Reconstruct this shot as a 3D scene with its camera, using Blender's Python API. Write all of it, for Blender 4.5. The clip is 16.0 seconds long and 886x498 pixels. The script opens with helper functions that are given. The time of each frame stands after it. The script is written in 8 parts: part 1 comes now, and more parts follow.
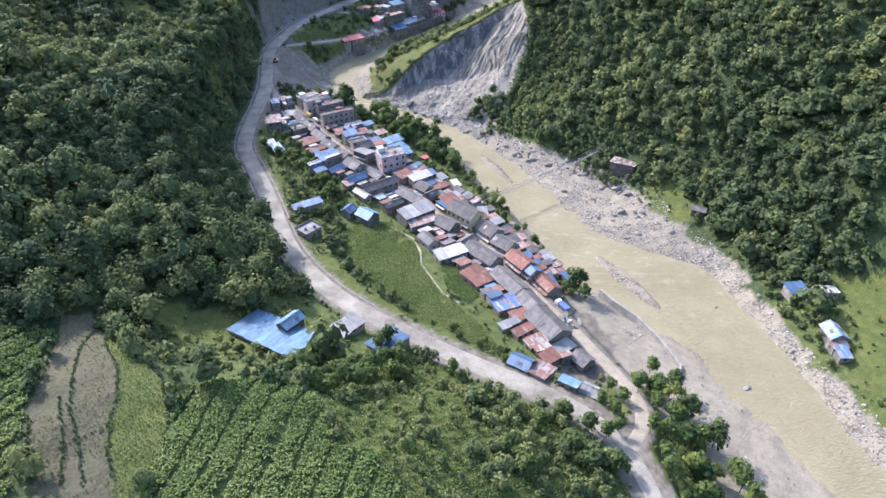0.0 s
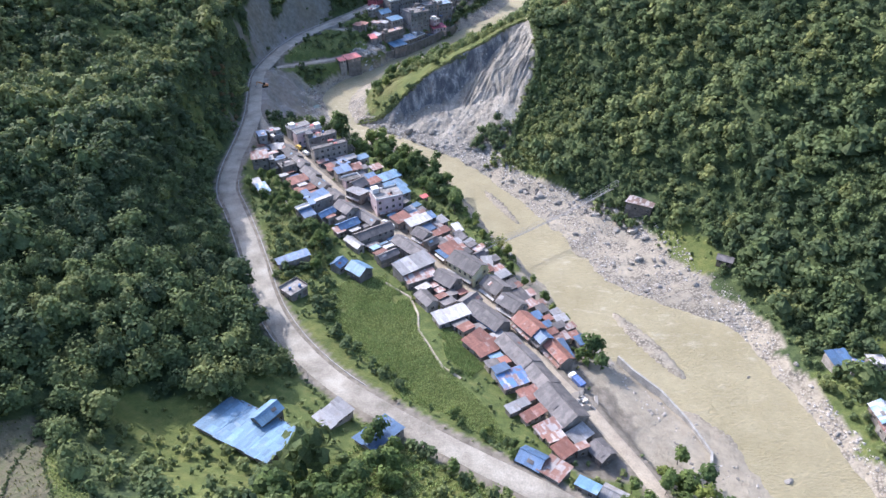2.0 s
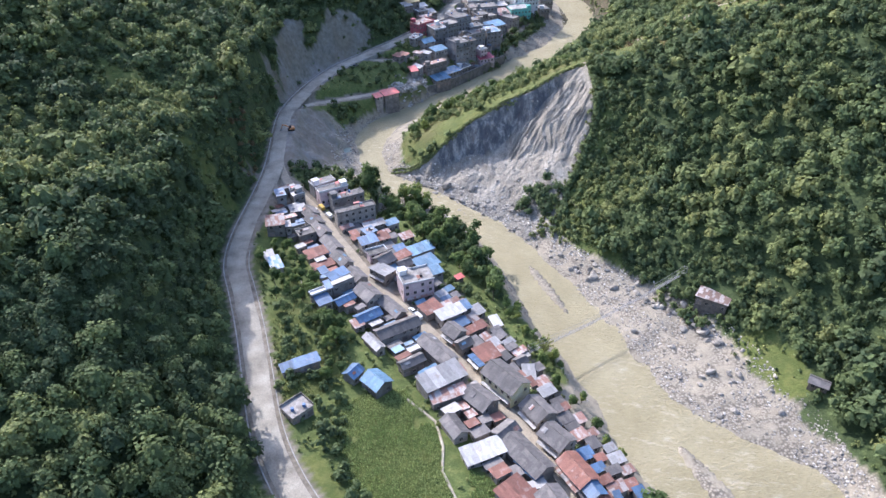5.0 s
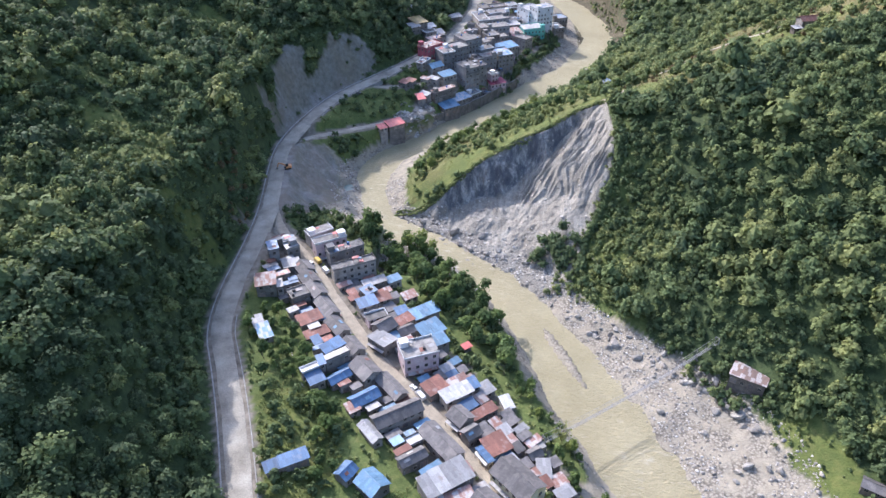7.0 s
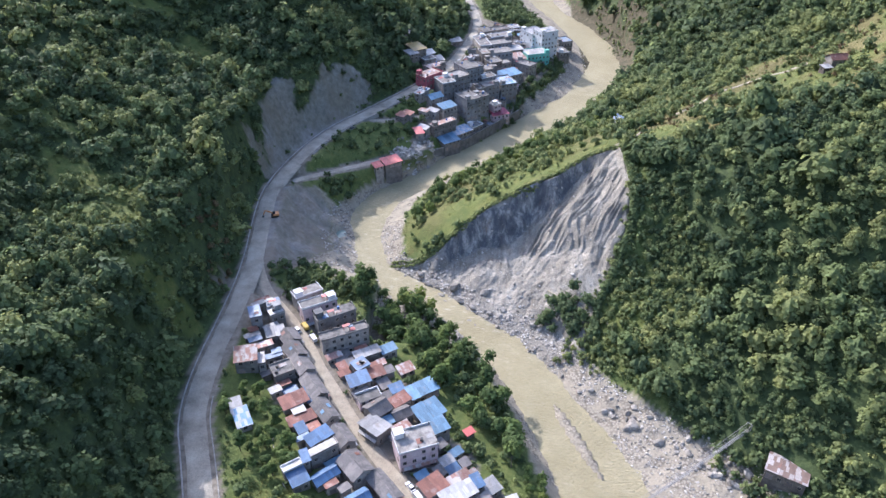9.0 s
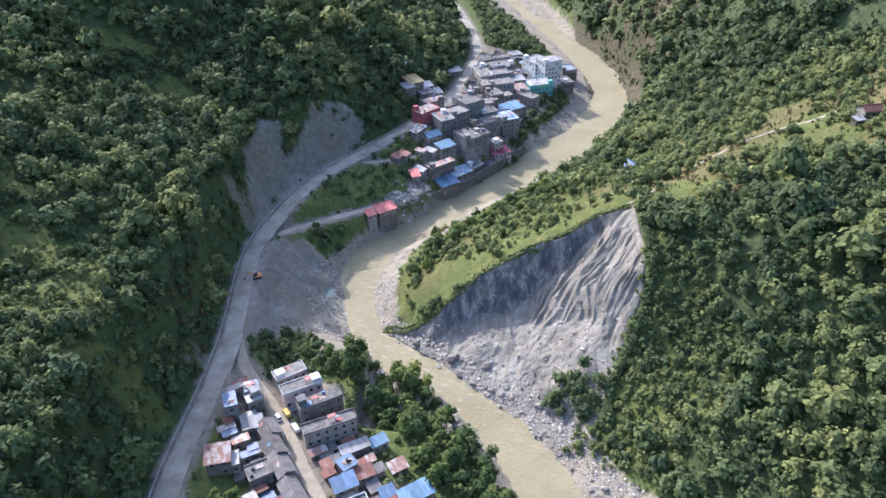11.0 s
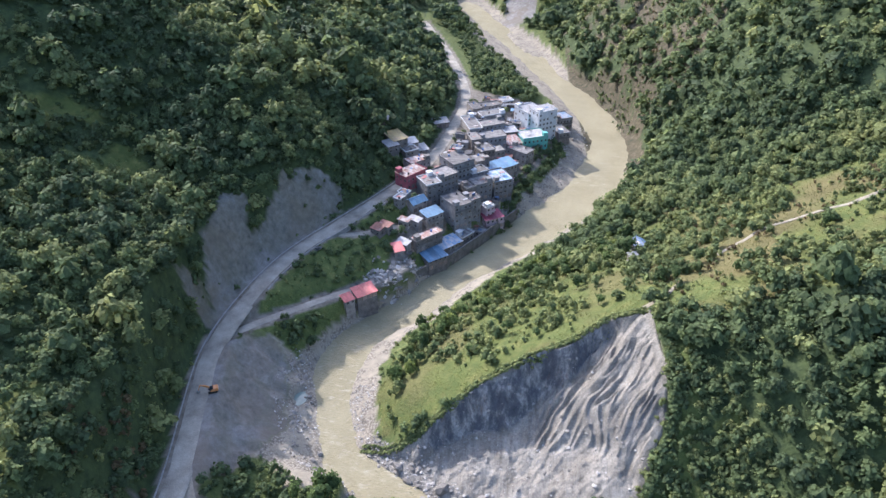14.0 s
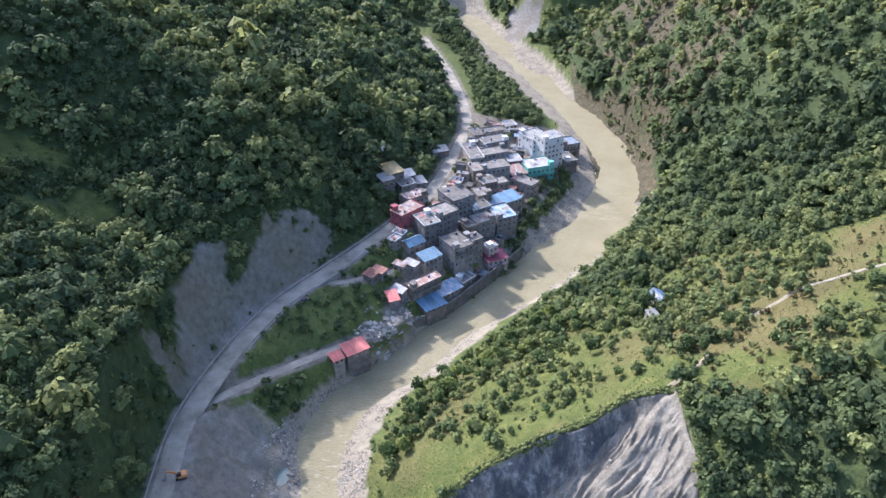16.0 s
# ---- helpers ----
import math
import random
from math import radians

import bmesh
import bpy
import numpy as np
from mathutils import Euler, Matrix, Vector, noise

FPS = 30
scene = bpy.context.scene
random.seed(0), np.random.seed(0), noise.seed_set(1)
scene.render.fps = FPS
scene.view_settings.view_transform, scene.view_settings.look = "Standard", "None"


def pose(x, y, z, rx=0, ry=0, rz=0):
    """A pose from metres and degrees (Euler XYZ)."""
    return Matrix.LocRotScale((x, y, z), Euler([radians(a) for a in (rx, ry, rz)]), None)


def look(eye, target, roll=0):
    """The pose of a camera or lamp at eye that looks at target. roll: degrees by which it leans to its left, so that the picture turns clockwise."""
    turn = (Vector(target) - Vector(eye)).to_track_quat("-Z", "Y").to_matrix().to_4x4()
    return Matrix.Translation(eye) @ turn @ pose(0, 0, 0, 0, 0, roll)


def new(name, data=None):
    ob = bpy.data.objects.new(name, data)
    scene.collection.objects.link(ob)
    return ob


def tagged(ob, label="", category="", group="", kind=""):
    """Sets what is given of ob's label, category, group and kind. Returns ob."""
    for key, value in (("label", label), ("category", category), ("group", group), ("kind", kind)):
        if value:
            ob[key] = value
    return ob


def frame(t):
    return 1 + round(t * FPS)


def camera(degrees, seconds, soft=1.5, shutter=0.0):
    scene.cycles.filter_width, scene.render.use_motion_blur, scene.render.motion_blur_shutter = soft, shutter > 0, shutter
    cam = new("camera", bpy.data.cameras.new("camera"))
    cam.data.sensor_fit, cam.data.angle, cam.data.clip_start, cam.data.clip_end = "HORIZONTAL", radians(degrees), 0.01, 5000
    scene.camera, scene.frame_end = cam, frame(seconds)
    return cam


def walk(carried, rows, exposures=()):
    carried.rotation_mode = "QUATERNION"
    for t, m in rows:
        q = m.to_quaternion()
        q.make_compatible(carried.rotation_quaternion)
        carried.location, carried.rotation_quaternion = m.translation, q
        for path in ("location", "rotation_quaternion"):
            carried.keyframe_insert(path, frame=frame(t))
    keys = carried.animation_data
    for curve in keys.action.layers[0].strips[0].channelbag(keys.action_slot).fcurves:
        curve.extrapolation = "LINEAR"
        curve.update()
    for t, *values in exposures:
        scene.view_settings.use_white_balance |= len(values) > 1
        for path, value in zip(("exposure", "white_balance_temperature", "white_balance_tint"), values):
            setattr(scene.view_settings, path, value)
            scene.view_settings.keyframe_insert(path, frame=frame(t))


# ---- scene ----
cam = camera(64.0, 16.0)
PATH = [
    (0, (-0.09, 0.09, 182.49), (-0.04, 82.28, 125.52), -0.0),
    (0.5, (0.31, 9.41, 182.94), (0.21, 91.56, 125.91), -0.1),
    (1, (0.59, 18.48, 183.47), (0.34, 100.57, 126.36), -0.1),
    (1.5, (0.88, 27.78, 184.08), (0.58, 109.89, 127.00), -0.2),
    (2, (1.19, 37.09, 184.71), (0.79, 119.17, 127.59), -0.3),
    (2.5, (1.48, 46.62, 185.39), (0.88, 128.66, 128.21), -0.3),
    (3, (1.73, 56.09, 186.15), (0.48, 138.09, 128.93), -0.3),
    (3.5, (1.97, 65.70, 187.00), (-0.03, 147.68, 129.78), -0.3),
    (4, (2.17, 75.19, 187.83), (-1.29, 157.07, 130.52), -0.4),
    (4.5, (2.23, 84.83, 188.59), (-2.92, 166.70, 131.39), -0.4),
    (7, (0.12, 130.66, 194.55), (-7.28, 212.32, 137.31), -0.3),
    (7.5, (-0.73, 139.54, 195.30), (-8.18, 221.28, 138.18), -0.3),
    (8, (-1.63, 148.37, 196.14), (-8.98, 230.21, 139.16), -0.2),
    (8.5, (-2.48, 157.30, 197.06), (-9.88, 239.28, 140.28), -0.2),
    (9, (-3.26, 166.05, 197.96), (-10.56, 248.15, 141.33), -0.2),
    (11.5, (-6.17, 211.77, 205.05), (-13.42, 294.41, 149.21), -0.1),
    (12, (-6.89, 220.68, 205.92), (-14.09, 303.52, 150.37), -0.1),
    (12.5, (-7.59, 229.49, 206.85), (-13.90, 312.74, 151.80), 0.0),
    (13, (-8.21, 238.07, 207.74), (-13.81, 321.64, 153.12), 0.1),
    (13.5, (-8.71, 246.69, 208.51), (-14.31, 330.58, 154.36), 0.2),
    (14, (-9.08, 255.51, 209.08), (-14.78, 339.33, 154.84), 0.1),
    (14.5, (-9.34, 264.65, 209.52), (-15.14, 348.51, 155.35), 0.0),
    (15, (-9.53, 273.80, 209.89), (-15.43, 357.69, 155.78), -0.0),
    (15.5, (-9.70, 282.89, 210.21), (-15.70, 366.88, 156.26), -0.2),
    (16, (-9.82, 291.83, 210.52), (-15.87, 375.91, 156.72), -0.2),
]
walk(cam, [(t, look(eye, target, roll)) for t, eye, target, roll in PATH], [(0.0, 1.68, 5720, 19), (16.0, 1.68, 5720, 19)])

# ---- light ----
SUN_FROM = Vector((-0.71, 0.70, 0.0)).normalized()
SUN_ELEV = radians(37)
sun_data = bpy.data.lights.new("sun", "SUN")
sun_data.energy, sun_data.angle, sun_data.color = 2.15, radians(0.53), (1.0, 0.95, 0.86)
sun = new("sun", sun_data)
sun.matrix_world = look(SUN_FROM * math.cos(SUN_ELEV) * 100 + Vector((0, 0, math.sin(SUN_ELEV) * 100)), (0, 0, 0))

world = bpy.data.worlds.new("sky")
scene.world = world
world.use_nodes = True
wn = world.node_tree
wn.nodes.clear()
w_out = wn.nodes.new("ShaderNodeOutputWorld")
w_bg = wn.nodes.new("ShaderNodeBackground")
w_sky = wn.nodes.new("ShaderNodeTexSky")
w_sky.sky_type = "NISHITA"
w_sky.sun_disc = False
w_sky.sun_elevation = SUN_ELEV
w_sky.sun_rotation = math.atan2(SUN_FROM.x, SUN_FROM.y)
w_sky.dust_density = 2.0
w_bg.inputs["Strength"].default_value = 0.15
wn.links.new(w_sky.outputs[0], w_bg.inputs[0])
wn.links.new(w_bg.outputs[0], w_out.inputs[0])

# ---- materials ----
def new_mat(name):
    m = bpy.data.materials.new(name)
    m.use_nodes = True
    m.node_tree.nodes.clear()
    return m, m.node_tree


def node(t, kind, **values):
    n = t.nodes.new("ShaderNode" + kind)
    for key, v in values.items():
        if key in n.inputs:
            n.inputs[key].default_value = v
    return n


def ramp(t, fac, *stops):
    r = t.nodes.new("ShaderNodeValToRGB")
    el = r.color_ramp.elements
    while len(el) < len(stops):
        el.new(0.5)
    for e, (p, c) in zip(el, stops):
        e.position, e.color = p, (*c, 1)
    t.links.new(fac, r.inputs[0])
    return r.outputs[0]


def noise_tex(t, scale, detail=4.0, co=None, rough=0.6):
    n = node(t, "TexNoise", Scale=scale, Detail=detail, Roughness=rough)
    if co is not None:
        t.links.new(co, n.inputs["Vector"])
    return n.outputs["Fac"]


def mix(t, fac, a, b, mode="MIX"):
    n = t.nodes.new("ShaderNodeMix")
    n.data_type, n.blend_type = "RGBA", mode
    for v, i in ((fac, 0), (a, 6), (b, 7)):
        if isinstance(v, (int, float)):
            n.inputs[i].default_value = v
        elif isinstance(v, tuple):
            n.inputs[i].default_value = (*v, 1)
        else:
            t.links.new(v, n.inputs[i])
    return n.outputs[2]


def finish(t, colour, rough=0.8, bump=None, strength=0.3, dist=0.1, metal=0.0, spec=0.5):
    b = node(t, "BsdfPrincipled", Metallic=metal)
    b.inputs["Specular IOR Level"].default_value = spec
    if isinstance(rough, (int, float)):
        b.inputs["Roughness"].default_value = rough
    else:
        t.links.new(rough, b.inputs["Roughness"])
    if isinstance(colour, tuple):
        b.inputs["Base Color"].default_value = (*colour, 1)
    else:
        t.links.new(colour, b.inputs["Base Color"])
    if bump is not None:
        k = node(t, "Bump", Strength=strength, Distance=dist)
        t.links.new(bump, k.inputs["Height"])
        t.links.new(k.outputs[0], b.inputs["Normal"])
    o = t.nodes.new("ShaderNodeOutputMaterial")
    t.links.new(b.outputs[0], o.inputs[0])
    return b


def place(t):
    return t.nodes.new("ShaderNodeNewGeometry").outputs["Position"]


def rough_mat(name, dark, light, scale=0.6, fine=6.0, rough=0.85, bump=0.4, dist=0.1, metal=0.0, vary=0.0, spec=0.5):
    """A surface with large stains and fine grain, and, with vary, its own tone for each object."""
    m, t = new_mat(name)
    co = place(t)
    big, small = noise_tex(t, scale, 5, co), noise_tex(t, fine, 3, co)
    c = ramp(t, big, (0.3, dark), (0.7, light))
    c = mix(t, 0.45, c, ramp(t, small, (0.25, (0.25, 0.25, 0.25)), (0.75, (0.8, 0.8, 0.8))), "OVERLAY")
    if vary:
        info = t.nodes.new("ShaderNodeObjectInfo").outputs["Random"]
        hs = node(t, "HueSaturation")
        mr = node(t, "MapRange")
        mr.inputs["To Min"].default_value, mr.inputs["To Max"].default_value = 1 - vary, 1 + vary
        t.links.new(info, mr.inputs[0])
        t.links.new(mr.outputs[0], hs.inputs["Value"])
        t.links.new(c, hs.inputs["Color"])
        c = hs.outputs[0]
    finish(t, c, rough, small, bump, dist, metal, spec)
    return m


def leaf_mat(name, dark, mid, light, attr="tone", soft=False, grain=1.5):
    """Foliage: each plant has its own tone, each clump its own shade of it."""
    m, t = new_mat(name)
    a = t.nodes.new("ShaderNodeAttribute")
    a.attribute_name = attr
    isle = t.nodes.new("ShaderNodeNewGeometry").outputs["Random Per Island"]
    c = ramp(t, a.outputs["Fac"], (0.0, dark), (0.5, mid), (1.0, light))
    hs = node(t, "HueSaturation", Saturation=0.95)
    mr = node(t, "MapRange")
    mr.inputs["To Min"].default_value, mr.inputs["To Max"].default_value = 0.72, 1.32
    t.links.new(isle, mr.inputs[0])
    t.links.new(mr.outputs[0], hs.inputs["Value"])
    c = mix(t, 0.5, c, ramp(t, noise_tex(t, grain, 4, place(t), 0.7), (0.32, (0.22, 0.24, 0.22)), (0.66, (0.80, 0.79, 0.74))), "OVERLAY")
    t.links.new(c, hs.inputs["Color"])
    b = finish(t, hs.outputs[0], 0.7, spec=0.12)
    tr = node(t, "BsdfTranslucent")
    if soft:
        # leaves of one crown share most of the crown's own roundness
        nr = t.nodes.new("ShaderNodeAttribute")
        nr.attribute_name = "round"
        vt = t.nodes.new("ShaderNodeVectorTransform")
        vt.vector_type, vt.convert_from, vt.convert_to = "NORMAL", "OBJECT", "WORLD"
        t.links.new(nr.outputs["Vector"], vt.inputs[0])
        ge = t.nodes.new("ShaderNodeNewGeometry")
        mx = t.nodes.new("ShaderNodeMix")
        mx.data_type = "VECTOR"
        mx.inputs[0].default_value = 0.35
        t.links.new(vt.outputs[0], mx.inputs[4])
        t.links.new(ge.outputs["Normal"], mx.inputs[5])
        no = t.nodes.new("ShaderNodeVectorMath")
        no.operation = "NORMALIZE"
        t.links.new(mx.outputs[1], no.inputs[0])
        t.links.new(no.outputs[0], b.inputs["Normal"])
    t.links.new(hs.outputs[0], tr.inputs[0])
    ms = node(t, "MixShader")
    ms.inputs[0].default_value = 0.40
    t.links.new(b.outputs[0], ms.inputs[1])
    t.links.new(tr.outputs[0], ms.inputs[2])
    out = [n for n in t.nodes if n.type == "OUTPUT_MATERIAL"][0]
    t.links.new(ms.outputs[0], out.inputs[0])
    return m


def ground_material():
    m, t = new_mat("valley_ground")
    co = place(t)

    def attr(n):
        a = t.nodes.new("ShaderNodeAttribute")
        a.attribute_name = n
        return a.outputs["Fac"]

    big, mid, fine = noise_tex(t, 0.045, 5, co), noise_tex(t, 0.35, 5, co), noise_tex(t, 2.4, 4, co, 0.7)
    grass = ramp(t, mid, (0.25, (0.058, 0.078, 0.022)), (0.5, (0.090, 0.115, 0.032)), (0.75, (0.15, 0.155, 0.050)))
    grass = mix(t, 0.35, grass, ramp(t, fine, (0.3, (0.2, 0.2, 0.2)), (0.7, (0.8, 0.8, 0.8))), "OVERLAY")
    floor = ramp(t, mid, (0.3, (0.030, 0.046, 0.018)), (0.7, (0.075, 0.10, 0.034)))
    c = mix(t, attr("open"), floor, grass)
    meadow = ramp(t, mid, (0.25, (0.062, 0.084, 0.020)), (0.5, (0.108, 0.126, 0.032)), (0.75, (0.172, 0.164, 0.052)))
    meadow = mix(t, 0.3, meadow, ramp(t, fine, (0.3, (0.25, 0.25, 0.25)), (0.7, (0.75, 0.75, 0.75))), "OVERLAY")
    patch = noise_tex(t, 0.11, 5, co, 0.65)
    meadow = mix(t, ramp(t, patch, (0.42, (0, 0, 0)), (0.62, (0.5, 0.5, 0.5))), meadow, (0.060, 0.082, 0.022))
    c = mix(t, attr("meadow"), c, meadow)
    dry = ramp(t, mid, (0.3, (0.078, 0.074, 0.040)), (0.5, (0.118, 0.106, 0.064)), (0.75, (0.075, 0.092, 0.034)))
    c = mix(t, attr("dry"), c, dry)
    straw = ramp(t, fine, (0.3, (0.088, 0.086, 0.028)), (0.7, (0.165, 0.135, 0.055)))
    c = mix(t, attr("straw"), c, straw)
    brown = ramp(t, mid, (0.28, (0.045, 0.048, 0.024)), (0.5, (0.088, 0.074, 0.042)), (0.75, (0.160, 0.128, 0.084)))
    brown = mix(t, 0.4, brown, ramp(t, fine, (0.3, (0.2, 0.2, 0.2)), (0.7, (0.8, 0.8, 0.8))), "OVERLAY")
    c = mix(t, attr("brown"), c, brown)
    soil = ramp(t, mid, (0.3, (0.115, 0.098, 0.072)), (0.7, (0.25, 0.218, 0.17)))
    c = mix(t, attr("soil"), c, soil)
    v = node(t, "TexVoronoi", Scale=1.1)
    t.links.new(co, v.inputs["Vector"])
    v2 = node(t, "TexVoronoi", Scale=0.42)
    t.links.new(co, v2.inputs["Vector"])
    stone = ramp(t, v.outputs["Distance"], (0.0, (0.40, 0.352, 0.275)), (0.35, (0.275, 0.24, 0.183)), (0.7, (0.13, 0.112, 0.085)))
    sand = ramp(t, mid, (0.3, (0.235, 0.204, 0.148)), (0.7, (0.335, 0.292, 0.215)))
    gravel = mix(t, ramp(t, noise_tex(t, 0.16, 4, co), (0.42, (0, 0, 0)), (0.58, (1, 1, 1))), sand, stone)
    gravel = mix(t, attr("sandy"), gravel, sand)
    c = mix(t, attr("gravel"), c, gravel)
    scree = ramp(t, mid, (0.25, (0.15, 0.138, 0.118)), (0.5, (0.225, 0.21, 0.183)), (0.75, (0.30, 0.282, 0.25)))
    scree = mix(t, 0.3, scree, ramp(t, fine, (0.3, (0.2, 0.2, 0.2)), (0.7, (0.8, 0.8, 0.8))), "OVERLAY")
    scree = mix(t, ramp(t, big, (0.45, (0, 0, 0)), (0.6, (0.7, 0.7, 0.7))), scree, (0.155, 0.125, 0.090))
    c = mix(t, attr("scree"), c, scree)
    c = mix(t, 0.25, c, ramp(t, big, (0.35, (0.35, 0.35, 0.35)), (0.65, (0.65, 0.65, 0.65))), "OVERLAY")
    add = t.nodes.new("ShaderNodeMath")
    add.operation = "ADD"
    t.links.new(fine, add.inputs[0])
    t.links.new(v.outputs["Distance"], add.inputs[1])
    finish(t, c, 0.92, add.outputs[0], 0.6, 0.25, spec=0.25)
    return m


def water_material():
    m, t = new_mat("silty_water")
    co = place(t)
    big = noise_tex(t, 0.05, 5, co)
    mp = node(t, "Mapping")
    mp.inputs["Rotation"].default_value = (0, 0, 0.7)
    mp.inputs["Scale"].default_value = (1, 2.6, 1)
    t.links.new(co, mp.inputs[0])
    rip = noise_tex(t, 0.55, 5, mp.outputs[0], 0.65)
    a = t.nodes.new("ShaderNodeAttribute")
    a.attribute_name = "rapid"
    c = ramp(t, big, (0.3, (0.262, 0.226, 0.128)), (0.7, (0.335, 0.292, 0.176)))
    foam = node(t, "Math")
    foam.operation = "MULTIPLY"
    streak = noise_tex(t, 0.16, 7, mp.outputs[0], 0.7)
    t.links.new(ramp(t, streak, (0.55, (0, 0, 0)), (0.70, (0.8, 0.8, 0.8))), foam.inputs[0])
    t.links.new(a.outputs["Fac"], foam.inputs[1])
    c = mix(t, foam.outputs[0], c, (0.48, 0.43, 0.33))
    # light and shade of the ripples, also put into the water's colour
    c = mix(t, 0.22, c, ramp(t, rip, (0.35, (0.3, 0.3, 0.3)), (0.65, (0.7, 0.7, 0.7))), "OVERLAY")
    finish(t, c, 0.5, rip, 0.9, 0.8, spec=0.15)
    return m


def slide_material():
    """Bare grey rubble and clay: streaks that run down the face, strewn stones, wet and dusty patches, and a cliff
    coloured darker for its shade.
    """
    m, t = new_mat("landslide_rubble")
    co = place(t)
    mid, fine = noise_tex(t, 0.10, 7, co, 0.68), noise_tex(t, 1.3, 6, co, 0.75)
    c = ramp(t, mid, (0.3, (0.178, 0.160, 0.128)), (0.5, (0.272, 0.248, 0.203)), (0.7, (0.38, 0.350, 0.290)))
    mp = node(t, "Mapping")
    mp.inputs["Rotation"].default_value = (0, 0, 0.49)
    mp.inputs["Scale"].default_value = (1.0, 0.10, 0.10)
    t.links.new(co, mp.inputs[0])
    streak = noise_tex(t, 0.55, 6, mp.outputs[0], 0.7)
    c = mix(t, 0.55, c, ramp(t, streak, (0.3, (0.25, 0.245, 0.235)), (0.7, (0.72, 0.72, 0.71))), "OVERLAY")
    c = mix(t, 0.5, c, ramp(t, fine, (0.3, (0.2, 0.2, 0.2)), (0.7, (0.8, 0.8, 0.8))), "OVERLAY")
    v = node(t, "TexVoronoi", Scale=0.45)
    t.links.new(co, v.inputs["Vector"])
    c = mix(t, ramp(t, v.outputs["Distance"], (0.06, (0.7, 0.7, 0.7)), (0.16, (0, 0, 0))), c, (0.40, 0.38, 0.34))
    # slate bedrock under the rim, its colour darkened for the cliff's shade; pale veins also paint its ribs, with rusty
    # seams
    a = t.nodes.new("ShaderNodeAttribute")
    a.attribute_name = "shaded_rock"
    mv = node(t, "Mapping")
    mv.inputs["Scale"].default_value = (1.0, 1.0, 0.22)
    t.links.new(co, mv.inputs[0])
    vein = noise_tex(t, 0.30, 7, mv.outputs[0], 0.7)
    shaded_rock = ramp(t, vein, (0.32, (0.070, 0.074, 0.082)), (0.47, (0.120, 0.122, 0.125)), (0.54, (0.21, 0.205, 0.19)), (0.62, (0.36, 0.345, 0.315)))
    shaded_rock = mix(t, ramp(t, noise_tex(t, 0.16, 5, mv.outputs[0], 0.7), (0.60, (0, 0, 0)), (0.70, (0.6, 0.6, 0.6))), shaded_rock, (0.16, 0.105, 0.072))
    shaded_rock = mix(t, 0.4, shaded_rock, ramp(t, fine, (0.3, (0.2, 0.2, 0.2)), (0.7, (0.8, 0.8, 0.8))), "OVERLAY")
    c = mix(t, a.outputs["Fac"], c, shaded_rock)
    finish(t, c, 0.95, fine, 0.9, 0.7, spec=0.2)
    return m


M_SLIDE = slide_material()
M_GROUND = ground_material()
M_WATER = water_material()
# pale dust, with dark patches that paint tree shade onto the roads
M_ROAD = rough_mat("dusty_shaded_road", (0.170, 0.149, 0.113), (0.375, 0.340, 0.270), 0.12, 2.2, 0.93, 0.3, 0.1)
M_STREET = rough_mat("earth_street", (0.24, 0.20, 0.145), (0.35, 0.30, 0.22), 0.3, 2.5, 0.93, 0.3, 0.1)
M_FOREST = leaf_mat("broadleaf", (0.080, 0.112, 0.052), (0.128, 0.168, 0.064), (0.230, 0.250, 0.088), soft=True)
M_DRYBUSH = leaf_mat("dry_shrub_leaves", (0.13, 0.095, 0.05), (0.20, 0.145, 0.07), (0.28, 0.22, 0.10), soft=True)
M_BARK = rough_mat("bark", (0.06, 0.045, 0.03), (0.16, 0.13, 0.10), 1.5, 8, 0.95, 0.5, 0.05)
M_CROP = leaf_mat("crop_leaves", (0.110, 0.170, 0.048), (0.175, 0.240, 0.070), (0.245, 0.295, 0.095))
M_WEED = leaf_mat("rough_grass", (0.075, 0.098, 0.030), (0.140, 0.155, 0.045), (0.21, 0.205, 0.068))
M_BAMBOO = leaf_mat("bamboo_leaves", (0.16, 0.19, 0.05), (0.26, 0.27, 0.09), (0.38, 0.33, 0.14))
M_CONCRETE = rough_mat("cast_concrete", (0.20, 0.188, 0.165), (0.36, 0.342, 0.305), 0.4, 4, 0.9, 0.3, 0.05, vary=0.15)
M_STEEL = rough_mat("galvanised_steel", (0.20, 0.19, 0.175), (0.32, 0.31, 0.29), 1.0, 8, 0.6, 0.1, 0.02, metal=0.3)
M_RUBBER = rough_mat("tyre_rubber", (0.015, 0.015, 0.015), (0.04, 0.04, 0.04), 2, 12, 0.9, 0.2, 0.02)
M_PATH = rough_mat("trodden_earth", (0.25, 0.21, 0.145), (0.38, 0.335, 0.245), 0.5, 3, 0.95, 0.2, 0.05)
M_STONEWALL = rough_mat("stained_river_masonry", (0.075, 0.07, 0.062), (0.20, 0.185, 0.16), 0.3, 2.5, 0.95, 0.6, 0.12)
M_BOULDER = rough_mat("river_stone", (0.150, 0.134, 0.110), (0.32, 0.292, 0.245), 0.5, 4, 0.9, 0.6, 0.15, vary=0.3)

# ---- the lie of the land ----
def water_z(y):
    return 8.0 - 0.018 * np.clip(y, 60, 1100)


